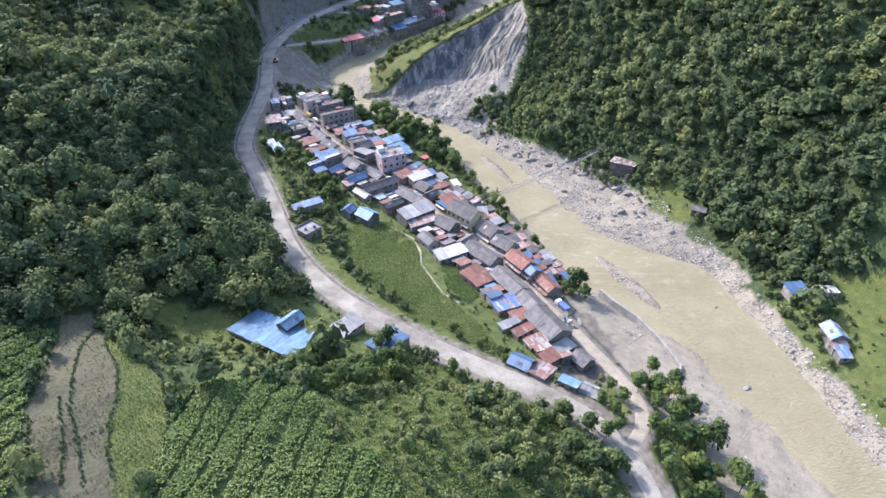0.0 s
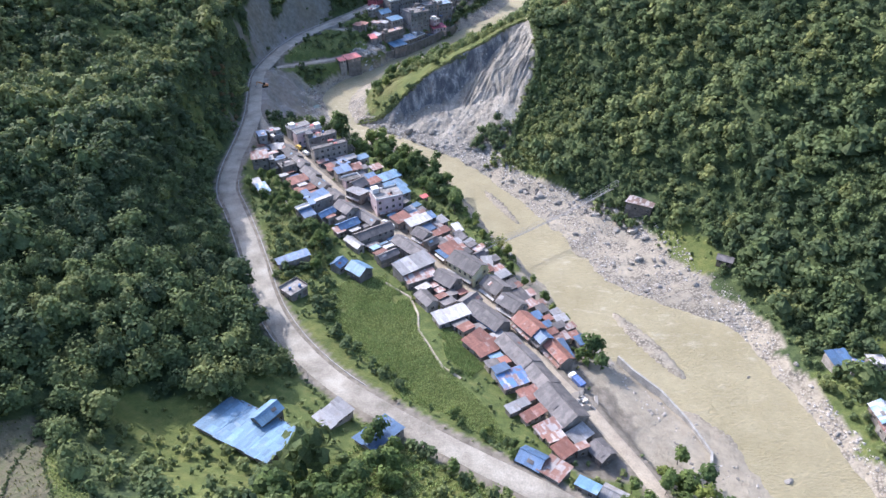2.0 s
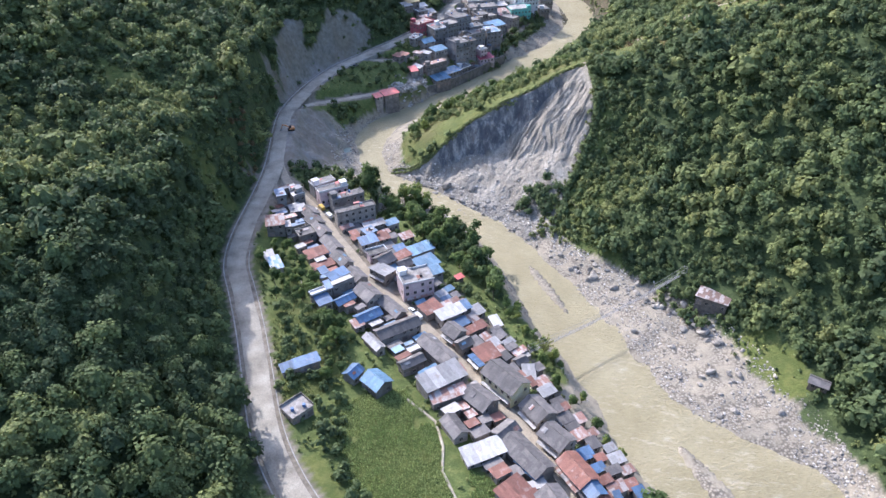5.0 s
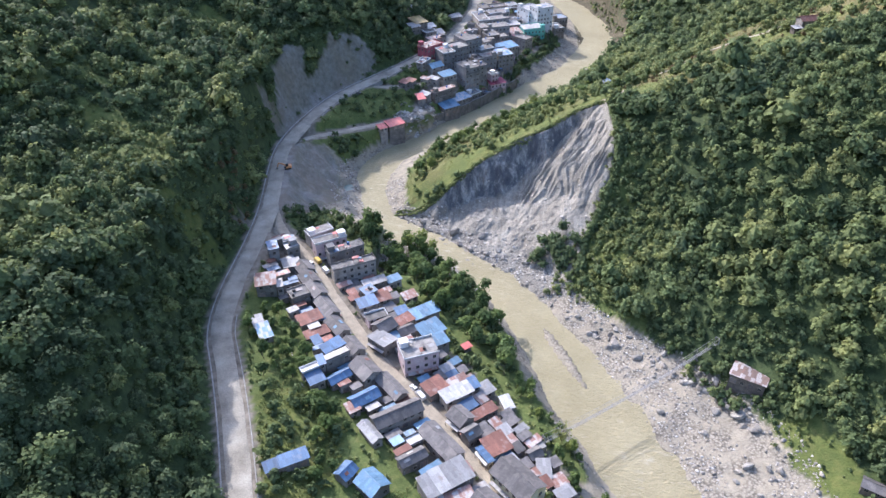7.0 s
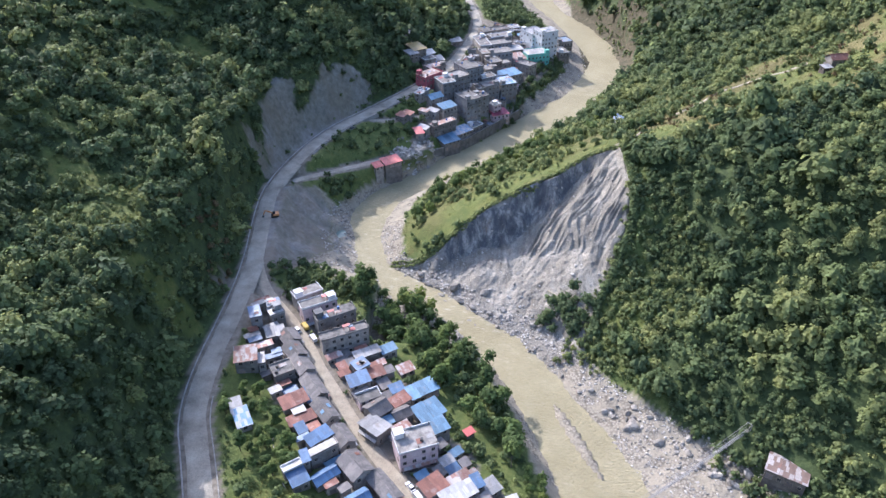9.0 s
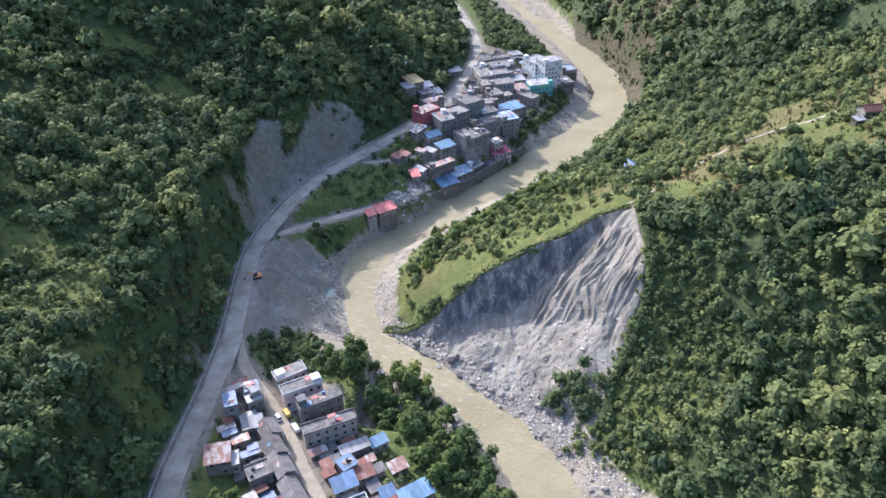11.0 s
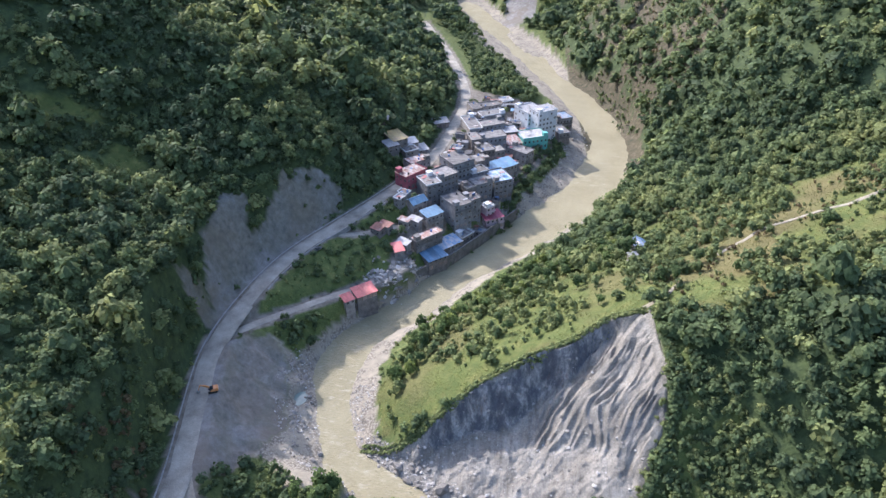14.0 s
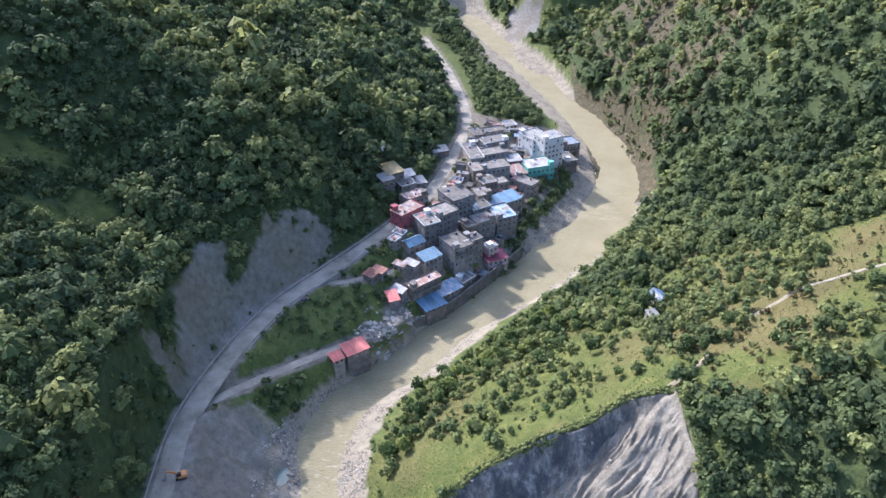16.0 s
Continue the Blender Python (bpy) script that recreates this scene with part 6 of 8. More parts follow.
RIVER_GARDEN = [(-62, 392), (-46, 372), (-30, 352), (-14, 332), (-2, 318), (10, 300), (18, 280), (28, 258), (44, 232), (40, 226), (24, 252), (8, 280), (-14, 310), (-34, 332), (-52, 356), (-68, 376)]
FRONT_TREES = [(2, 112), (24, 100), (50, 95), (52, 118), (46, 136), (34, 146), (24, 150), (10, 154), (2, 148), (8, 130)]
STREET_END = [(-99, 398), (-84, 387), (-66, 398), (-62, 412), (-78, 420), (-93, 414)]
SLIDE_BUSH = [(16, 392), (22, 386), (32, 386), (36, 396), (30, 404), (20, 402)]
LOW_BANK = [(-102, 494), (-96, 484), (-86, 484), (-80, 496), (-84, 506), (-94, 500)]
BEND_BANK = [(98, 690), (106, 735), (104, 770), (96, 830), (84, 880), (66, 960), (76, 970), (100, 880), (116, 800), (122, 740), (112, 690)]
FAR_BANK = [(-8, 594), (4, 628), (12, 662), (24, 700), (30, 750), (50, 752), (42, 694), (24, 655), (11, 626), (2, 600)]
LOW_SLOPE = [(-104, 510), (-88, 516), (-74, 524), (-64, 538), (-56, 550), (-60, 558), (-80, 550), (-94, 534)]
FAR_TOWN = [(-20, 776), (0, 790), (24, 780), (36, 800), (10, 850), (-20, 850)]
grove(RIVERSIDE, 5.2, 2.8, 4.6, 21, "on the river bank below the village", "trees along the river bank", (0, 0, 1))
grove(RIVER_HEDGE, 4.6, 1.4, 2.6, 22, "at the edge of the river bank", "trees along the river bank", (1, 1, 2))
grove(FRONT_GROVE, 5.6, 2.6, 4.2, 23, "on the slope above the highway", "trees on the near slope", (0, 1, 1))
grove(FRONT_SLOPE, 5.0, 1.0, 2.6, 33, "on the weedy slope above the highway", "", (1, 1, 2), 0.7, joined=True, clump=-0.25, shades=(0.3, 0.9))
grove(FIELD_TOP, 3.2, 0.7, 2.6, 58, "on the weedy bank above the fields", "", (0, 1), 0.8, joined=True, clump=-0.12, shades=(0.2, 0.9))
grove(FRONT_RIVER, 6.4, 2.6, 4.2, 24, "between the road and the river", "trees on the near slope", (1, 1, 2))
grove(GARDENS, 4.6, 1.6, 3.3, 25, "in the gardens behind the village", "garden trees", (0, 0, 1, 1), 0.9)
grove(FIELD_EDGE, 2.8, 1.0, 2.7, 26, "along the edge of the green field", "garden trees", (0, 1, 1), 0.95, joined=True, clump=-0.3)
grove(ROADSIDE, 4.2, 1.0, 1.8, 27, "between the highway and the field", "garden trees", (0, 1, 2), 0.9)
grove(SPUR_BACK, 5.6, 1.8, 3.8, 28, "on the grassy spur above the slide", "trees on the spur", (0, 1, 1, 2), 0.85)
grove(NORTH_GARDEN, 4.0, 1.4, 3.2, 55, "in the plots between highway and houses", "garden trees", (0, 0, 1, 1), 0.9)
grove([(-52, 556), (-30, 552), (-8, 590), (10, 628), (24, 668), (40, 720), (30, 770), (-18, 772), (-36, 700), (-44, 640), (-60, 610)], 5.5, 1.2, 2.8, 56, "between the houses of the far village", "", (0, 1), 0.6, 0.6, joined=True, shades=(0.1, 0.6))
grove([(-84, 560), (-70, 552), (-56, 552), (-48, 572), (-52, 594), (-62, 596), (-74, 578)], 3.4, 1.2, 2.8, 57, "on the slope between highway and lane", "", (0, 1), 0.9, 0.6, joined=True, shades=(0.0, 0.5))
grove(FAR_BANK, 4.2, 1.8, 3.4, 29, "on the bank below the far village", "trees below the far village", (0, 1, 1), joined=True)
grove(LOW_SLOPE, 5.4, 1.6, 3.0, 30, "on the dark bank below the highway", "trees below the highway", (0, 0, 1), joined=True)
grove(FAR_TOWN, 8.0, 3.0, 5.0, 31, "beyond the far village", "trees beyond the far village", (0, 0, 1), joined=True)
grove(SPUR, 3.2, 0.7, 2.9, 34, "on the grassy spur above the slide", "", (1, 2), 0.85, joined=True, clump=-0.2, shades=(0.4, 1.0))
grove(SPUR_BACK, 4.0, 1.2, 3.0, 38, "on the river side of the spur", "", (1, 2), 0.8, joined=True, shades=(0.45, 1.0))
grove(FAR_STRIP, 6.0, 2.0, 4.0, 39, "beyond the far village", "", (1, 2), 0.9, joined=True)
grove(LEFT_OPEN, 3.0, 0.7, 2.8, 40, "on the open hillside above the highway", "", (1, 2), 0.85, joined=True, clump=-0.3, shades=(0.3, 1.0))
grove(RIGHT_BUSH, 3.2, 1.0, 2.6, 41, "between gravel bar and houses", "", (1, 2), 0.9, joined=True, shades=(0.2, 0.9))
grove(BRIDGE_HEAD, 3.4, 1.1, 3.0, 46, "on the bank beside the footbridge", "", (0, 1), 0.95, joined=True, clump=-0.45, shades=(0.1, 0.8))
grove(RIGHT_LAWN, 3.4, 0.8, 2.6, 47, "on the grassy bank above the gravel", "", (0, 1), 0.7, joined=True, clump=-0.05, shades=(0.3, 0.9))
grove(WEST_SLIDE, 4.0, 0.6, 2.2, 48, "on the old grey scar", "", (0, 1), 0.6, joined=True, clump=0.08, shades=(0.1, 0.7))
grove(FRONT_TREES, 4.2, 1.6, 3.6, 49, "crowding the slope beside the highway", "", (0, 1), 0.85, joined=True, clump=-0.22, shades=(0.35, 1.0))
grove(STREET_END, 3.0, 1.2, 3.0, 51, "at the end of the village street", "", (0, 1), 0.9, joined=True, shades=(0.0, 0.45))
grove(SLIDE_SIDE, 2.3, 0.8, 2.4, 52, "on the slope beside the landslide", "", (0, 1), 0.95, joined=True, shades=(0.45, 1.0))
grove(WEST_TERRACES, 2.8, 0.5, 1.6, 62, "along the old terraces", "", (0, 1), 0.8, joined=True, shades=(0.3, 1.0))
grove(CROWN_TERRACES, 3.2, 0.5, 1.6, 63, "along the high terraces", "", (0, 1), 0.7, joined=True, shades=(0.2, 0.9))
grove(SLIDE_BUSH, 3.0, 2.0, 3.8, 43, "at the foot of the landslide", "", (0, 1), 1.0, joined=True, shades=(0.0, 0.35))
grove(LOW_BANK, 3.4, 1.4, 3.2, 44, "on the rocky bank below the track", "", (0, 1), 0.9, joined=True, shades=(0.0, 0.4))
grove(BEND_BANK, 4.6, 1.2, 3.2, 45, "at the foot of the far bank", "", (0, 1), 0.8, joined=True, shades=(0.1, 0.7))
grove(ROCKY_FACE, 3.6, 0.8, 2.6, 42, "on the rocky river cliff", "", (1, 2), 0.9, joined=True, shades=(0.2, 0.9))
grove(BROWN_CLIFF, 6.0, 0.8, 2.2, 59, "on the far cliff", "", (1, 2), 0.7, joined=True, clump=-0.1, leaves=M_DRYBUSH)
grove([(-130, 378), (-112, 382), (-110, 410), (-124, 414)], 3.0, 0.8, 2.2, 60, "above the highway cutting", "", (1, 2), 0.9, joined=True, clump=-0.15, leaves=M_DRYBUSH)
grove(HIGH_GRASS, 6.5, 0.6, 1.6, 61, "on the grassy hill", "", (1, 2), 0.5, joined=True, leaves=M_DRYBUSH)
grove(NORTH_GRASS, 3.2, 1.0, 2.9, 37, "in rough grass beside the highway", "", (0, 1), 0.85, joined=True, clump=-0.22)
grove(RIVER_GARDEN, 3.0, 0.9, 2.4, 50, "behind the houses above the river", "", (0, 1), 0.85, 0.6, joined=True, shades=(0.1, 0.7))
grove(HIGH_GRASS, 3.0, 0.8, 3.4, 35, "scattered on the grassy hill", "", (1, 2), 0.8, joined=True, clump=-0.07, shades=(0.3, 1.0))
grove(HIGH_GRASS, 7.0, 0.5, 1.6, 53, "standing singly on the grassy hill", "", (1, 2), 0.6, joined=True, shades=(0.5, 1.0))
grove(BROWN_CLIFF, 4.4, 0.8, 2.6, 54, "clinging to the dry brown cliff", "", (1, 2), 0.9, joined=True, clump=-0.3, shades=(0.3, 1.0))
grove(RIVERSIDE, 4.2, 1.6, 3.4, 36, "crowding the river bank", "", (0, 1), 0.9, joined=True)
for tx, ty, r in ((52.5, 222, 4.6), (55, 216, 3.6), (-18, 172, 3.6), (-20, 168, 3.0), (2.8, 160, 2.6), (17, 154, 1.8), (62, 160, 3.0), (36, 144, 3.2), (42, 139, 3.6), (47, 137, 3.0), (35, 130, 3.4), (41, 124, 4.0), (48, 126, 3.6), (71, 176, 3.4), (77, 168, 3.8), (70, 163, 3.2), (79, 156, 4.2), (82, 143, 4.4), (74, 144, 4.0), (74, 130, 4.2), (85, 132, 3.6), (28, 137, 3.0), (17, 123, 2.6), (22, 115, 3.0), (66, 152, 3.0), (66, 142, 3.2), (48, 152, 2.6), (52, 148, 2.2), (56, 156, 2.8), (53, 161, 2.4), (61, 141, 3.0), (63, 133, 3.2), (62, 125, 3.0), (51, 140, 2.4), (68, 158, 3.0), (65, 166, 2.6)):
    tree(tx, ty, r, 0 if r > 3.4 else 4, "standing apart", "")

for tx, ty, r in ((-34, 404, 4.2), (-29, 400, 3.4), (-40, 401, 3.6)):
    tree(tx, ty, r, 5, "at the water below the village", "trees along the river bank")
for tx, ty, r in ((-36, 505, 3.2), (-26, 516, 3.0), (-23, 508, 2.6), (-8, 505, 3.4), (12, 503, 3.0), (-13, 465, 2.2), (1, 472, 2.6), (12, 463, 2.0), (35, 472, 2.2), (54, 522, 4.2), (49, 530, 3.8), (45, 522, 3.6), (57, 478, 3.2), (62, 474, 2.6), (73, 488, 2.4), (82, 472, 2.6), (116, 490, 3.0), (30, 496, 2.6), (22, 512, 2.8), (38, 508, 3.0)):
    tree(tx, ty, r, (0, 3, 4, 9, 12)[int(tx + ty) % 5], "on the grassy hill above the landslide", "trees on the spur")

FOREST = FOREST[clear_of(FOREST[:, 0], FOREST[:, 1], 2.0, 2.0)]
NEAR_WOODS = (FOREST[:, 1] < 640) & (np.abs(FOREST[:, 0]) < 0.62 * np.hypot(np.minimum(FOREST[:, 1], 420), 130))


def saplings(seed):
    """Young trees that close the gaps between the crowns of the near woods."""
    rng = np.random.default_rng(seed)
    cell = np.zeros((460, 560), bool)
    for x, y, z, r, tone in FOREST[NEAR_WOODS]:
        i, j, n = int((y - 90) / 1.2), int((x + 336) / 1.2), max(1, int(0.72 * r / 1.2))
        cell[max(0, i - n):max(0, i + n + 1), max(0, j - n):max(0, j + n + 1)] = True
    x, y = rng.uniform(-200, 190, 34000), rng.uniform(96, 600, 34000)
    f, z = zones(x, y)
    k = (x < rail(HIGHWAY_BY_Y, y)[0] - 8) | (x > rail(BANK_R, y)[0] + 5)
    k &= ~(f["meadow"] | f["dry"] | f["gravel"] | f["scree"] | f["soil"] | within(CROP_FIELD, x, y) | within(LEFT_CROP, x, y) | within(HALL_YARD, x, y) | within(FRONT_SLOPE, x, y) | within(FIELD_TOP, x, y) | within(SPUR, x, y))
    k &= (z > water_z(y) + 6) & clear_of(x, y, 1.5, 1.5) & (np.abs(x) < 0.6 * np.hypot(np.minimum(y, 420), 130))
    rows = []
    for px, py, pz in zip(x[k], y[k], z[k]):
        i, j = int((py - 90) / 1.2), int((px + 336) / 1.2)
        if cell[i, j]:
            continue
        r = rng.uniform(1.4, 2.9)
        cell[i - 1:i + 2, j - 1:j + 2] = True
        # low tone: the leaf colour is darkened for the shade between crowns
        rows.append((px, py, pz - 0.3, r, float(np.clip(rng.normal(0.26, 0.22), 0, 1))))
    return np.array(rows)


scatter("young_forest", saplings(13), PROTO_MID, M_FOREST, "young green trees and bushes between the taller crowns", "forest", 5)
MIDDLE = (FOREST[:, 1] > 640) & (FOREST[:, 1] < 800) & (np.abs(FOREST[:, 0]) < 220)
scatter("mid_forest", FOREST[MIDDLE & ~NEAR_WOODS], PROTO_MID, M_FOREST, "dense green forest above the far village", "forest", 6)
BEYOND = ~NEAR_WOODS & ~MIDDLE & ((FOREST[:, 1] > 640) | (np.arange(len(FOREST)) % 3 == 0))
scatter("far_forest", FOREST[BEYOND], PROTO_FAR, M_FOREST, "dense green forest on the far slopes", "forest", 3)
CLOSE = NEAR_WOODS & (FOREST[:, 1] < 262) & (FOREST[:, 0] < -40) & (FOREST[:, 0] > -128)
scatter("near_forest", FOREST[CLOSE], PROTO_CLOSE, M_FOREST, "dense dark green broadleaf trees above the highway bend", "forest", 7)
scatter("forest", FOREST[NEAR_WOODS & ~CLOSE], PROTO_NEAR, M_FOREST, "dense dark green broadleaf forest on steep slopes", "forest", 2)


def undergrowth(seed):
    """Shrubs: on open slopes, in gaps of the woods and along banks and gardens."""
    rng = np.random.default_rng(seed)
    rows = []
    for x0, x1, y0, y1, step, share in ((-140, 180, 90, 440, 2.6, 0.46), (-200, 200, 440, 720, 3.0, 0.5), (40, 170, 720, 960, 4.0, 0.6)):
        gx, gy = np.meshgrid(np.arange(x0, x1, step), np.arange(y0, y1, step))
        x = gx.ravel() + rng.uniform(-0.5, 0.5, gx.size) * step
        y = gy.ravel() + rng.uniform(-0.5, 0.5, gx.size) * step
        k = rng.uniform(0, 1, len(x)) < share * (0.55 + 1.6 * (fbm(x, y, 18, 131, 3) + 0.3))
        x, y = x[k], y[k]
        f, z = zones(x, y)
        k = ~(f["dry"] | f["gravel"] | f["scree"] | within(CROP_FIELD, x, y) | within(LEFT_CROP, x, y) | within(GREEN_FIELD, x, y) | within(SIDE_FIELD, x, y) | within(GRASS_FIELD, x, y) | within(STRIP_GRASS, x, y))
        k &= (~f["soil"] | (rng.uniform(0, 1, len(x)) < 0.25)) & (~f["meadow"] | (rng.uniform(0, 1, len(x)) < np.where(within(HIGH_GRASS, x, y) | within(SPUR_GRASS, x, y), 0.22, 0.6)))
        k &= (z > water_z(y) + 4.2) & clear_of(x, y, 0.4, 0.5)
        n = len(x)
        r = rng.uniform(0.5, 1.35, n) * (1 + 0.6 * fbm(x, y, 15, 141, 2))
        tone = np.clip(0.6 + 0.7 * fbm(x, y, 22, 151, 3) + rng.normal(0, 0.2, n), 0, 1)
        rows.append(np.stack([x, y, z - 0.15, r, tone], 1)[k])
    return np.concatenate(rows)


scatter("shrubs", undergrowth(9), PROTO_SHRUB, M_FOREST, "mixed green shrubs and tall weeds on banks and slopes", "shrubs", 4, (0.6, 1.2))


def tuft_protos(seed, count, blades):
    rng = np.random.default_rng(seed)
    out = []
    for _ in range(count):
        co, tri = [], []
        for b in range(blades):
            a, lean, w = rng.uniform(0, 6.28), rng.uniform(0.35, 0.9), 0.22
            d, s = np.array([np.cos(a), np.sin(a), 0]), np.array([-np.sin(a), np.cos(a), 0])
            base = len(co)
            co += [d * 0.05 - s * w * 0.4, d * 0.05 + s * w * 0.4, d * lean * 0.55 + s * w + [0, 0, 0.8], d * lean * 0.55 - s * w + [0, 0, 0.8], d * lean + [0, 0, rng.uniform(0.55, 0.95)]]
            tri += [(base, base + 1, base + 2), (base, base + 2, base + 3), (base + 3, base + 2, base + 4)]
        out.append((np.array(co, np.float32), np.array(tri, np.int32)))
    return out


TUFTS = tuft_protos(7, 6, 5)


def crop(name, poly, step, turn, size, label, seed, rows_gap=1.0, tone0=0.5, ridge=0.0, wild=False):
    """Plants in rows at an angle, in a field."""
    rng = np.random.default_rng(seed)
    cx, cy = np.mean([p[0] for p in poly]), np.mean([p[1] for p in poly])
    c, s = math.cos(turn), math.sin(turn)
    gu, gv = np.meshgrid(np.arange(-75, 75, step), np.arange(-75, 75, step * rows_gap))
    u, v = gu.ravel() + rng.uniform(-0.3, 0.3, gu.size) * step, gv.ravel() + rng.uniform(-0.18, 0.18, gu.size) * step * (5 if wild else 1)
    x, y = cx + u * c - v * s, cy + u * s + v * c
    k = within(poly, x, y) & clear_of(x, y, 0.3, 0.4)
    k &= fbm(x, y, 6, 161, 2) > -0.5
    if wild:
        k &= fbm(x, y, 7, 163, 3) > rng.uniform(-0.35, 0.25, len(x))
    if ridge:
        k &= ((v + 1.3 * fbm(x, y, 20, 165, 2)) % ridge) > 1.35
    x, y = x[k], y[k]
    n = len(x)
    tone = np.clip(tone0 + 0.8 * fbm(x, y, 14, 171, 3) + rng.normal(0, 0.12, n), 0, 1)
    spots = np.stack([x, y, height(x, y) - 0.03, size * rng.uniform(0.7, 1.3, n), tone], 1)
    scatter(name, spots, TUFTS, M_WEED if wild else M_CROP, label, "crop", seed, (0.8, 1.3))


crop("maize_field", CROP_FIELD, 0.66, 1.35, 1.05, "rows of green maize on a sloping terrace", 41, 1.0, 0.7, 6.2)
crop("maize_field", LEFT_CROP, 0.72, 1.2, 1.05, "rows of green maize beside dry terraces", 42, 1.0, 0.6, 6.0)
crop("green_crop", GREEN_FIELD, 0.6, 0.9, 0.55, "even bright green crop between highway and village", 43, 1.0, 0.85)
crop("green_crop", SIDE_FIELD, 0.6, 0.9, 0.6, "small bright green plot behind the houses", 44, 1.0, 0.3)
crop("tall_grass", GRASS_FIELD, 0.9, 1.2, 0.5, "pale green grassy terrace", 45, 1.1, 0.75)
crop("tall_weeds", FRONT_SLOPE, 0.85, 0.7, 0.7, "tall green weeds and maize on a sunny slope", 47, 1.0, 0.55, 4.4)
crop("tall_weeds", HIGH_GRASS, 1.4, 0.7, 0.36, "rough tall grass on the hill", 48, 0.8, 0.95, wild=True)
crop("tall_weeds", SPUR_GRASS, 1.1, 0.7, 0.36, "rough tall grass on the spur", 49, 0.8, 0.9, wild=True)
crop("tall_weeds", NORTH_GRASS, 0.9, 0.7, 0.45, "rough green grass between highway and gardens", 50, 0.8, 0.45, wild=True)
crop("stubble", DRY_FIELD, 0.85, 1.2, 0.34, "sparse stubble and weeds on a dry terrace", 46, 1.2, 0.6, wild=True)


def hedge(line, seed, r=0.33, shades=(0.0, 0.35)):
    """A dark weedy terrace edge between fields."""
    rng = np.random.default_rng(seed)
    rows = []
    for (ax, ay), (bx, by) in zip(line, line[1:]):
        n = max(1, int(math.hypot(bx - ax, by - ay) / 0.32))
        for k in range(n):
            t = (k + rng.uniform(0, 1)) / n
            x, y = ax + (bx - ax) * t + rng.normal(0, 0.25), ay + (by - ay) * t + rng.normal(0, 0.25)
            rows.append((x, y, float(height(x, y)) - 0.1, r * rng.uniform(0.6, 1.4), rng.uniform(*shades)))
    return rows


HEDGES = ([(-97, 152), (-95, 139), (-91, 126), (-87, 115), (-81.5, 106), (-75, 93.5)], [(-94, 150), (-90, 141), (-82, 130), (-78, 120), (-77, 113), (-74, 103), (-70, 96)], [(-80, 136), (-70, 127), (-64.4, 114.7), (-62.5, 104.6), (-65, 94)], [(-91, 118), (-85, 107), (-79, 93)], [(-94, 111), (-90, 102), (-85, 92)], [(-81.5, 106), (-78.5, 108), (-76, 112)], [(-62, 103), (-46, 104), (-31, 103.6), (-23, 101), (-18.6, 107)], [(-106, 151), (-99, 130), (-96, 113)])
for k, line in enumerate(HEDGES):
    scatter("field_edge", hedge(line, 60 + k), PROTO_SHRUB, M_FOREST, "dark weedy terrace edge between the fields", "hedge", 70 + k, (0.7, 1.3))


scatter("rim_grass", hedge(RIM, 80, 0.9, (0.6, 1.0)) + hedge([(px, py + 1.6) for px, py in RIM], 81, 0.8, (0.6, 1.0)), PROTO_SHRUB, M_FOREST, "overhanging grass and weeds on the landslide rim", "grass", 82, (0.3, 0.7))


scatter("slide_edge_bushes", hedge([(px + 1.5, py) for py, px in SLIDE_EDGE], 83, 1.7, (0.1, 0.6)), PROTO_MID, M_FOREST, "green bushes along the edge of the landslide", "bushes", 84, (0.7, 1.2))


def bamboo(x, y, r, tall, seed, label, material):
    """A clump of arching culms with drooping leaves."""
    z = float(height(x, y))
    rng = np.random.default_rng(seed)
    ob = thing("bamboo", x, y, z, 0, label, "bamboo")
    bm = bmesh.new()
    co, tri = [], []
    for k in range(22):
        a, out = rng.uniform(0, 6.28), rng.uniform(0.3, 1.0) * r
        h = tall * rng.uniform(0.7, 1.0)
        prev = None
        for i in range(7):
            t = i / 6
            p = Vector((math.cos(a) * out * t ** 1.8, math.sin(a) * out * t ** 1.8, h * (t - 0.22 * t ** 3)))
            w = 0.07 * (1 - 0.8 * t)
            ring = [bm.verts.new(p + Vector((math.cos(b) * w, math.sin(b) * w, 0))) for b in (0, 2.09, 4.19)]
            if prev:
                for j in range(3):
                    bm.faces.new((prev[j], prev[(j + 1) % 3], ring[(j + 1) % 3], ring[j]))
            prev = ring
            for _ in range(6 if i > 1 else 0):
                d = rng.normal(size=3)
                d[2] -= 0.5
                d /= np.linalg.norm(d)
                s = np.cross(d, rng.normal(size=3))
                s /= np.linalg.norm(s)
                base, q, ln = len(co), np.array(p), rng.uniform(0.5, 1.1)
                co += [q, q + d * ln * 0.5 + s * 0.14, q + d * ln, q + d * ln * 0.5 - s * 0.14]
                tri += [(base, base + 1, base + 2), (base, base + 2, base + 3)]
    part("culms", bm, M_BARK, ob)
    part("leaves", mesh_from("leaves", np.array(co), np.array(tri), material, False, {"tone": np.full(len(co), 0.5)}), None, ob)


bamboo(24.6, 288, 3.2, 9, 1, "yellowed bamboo clump beside the footbridge", M_BAMBOO)
bamboo(-48, 398, 4.5, 11, 2, "tall arching green bamboo clump by the river", M_CROP)
bamboo(-44, 394, 4.0, 10, 3, "tall arching green bamboo clump by the river", M_CROP)

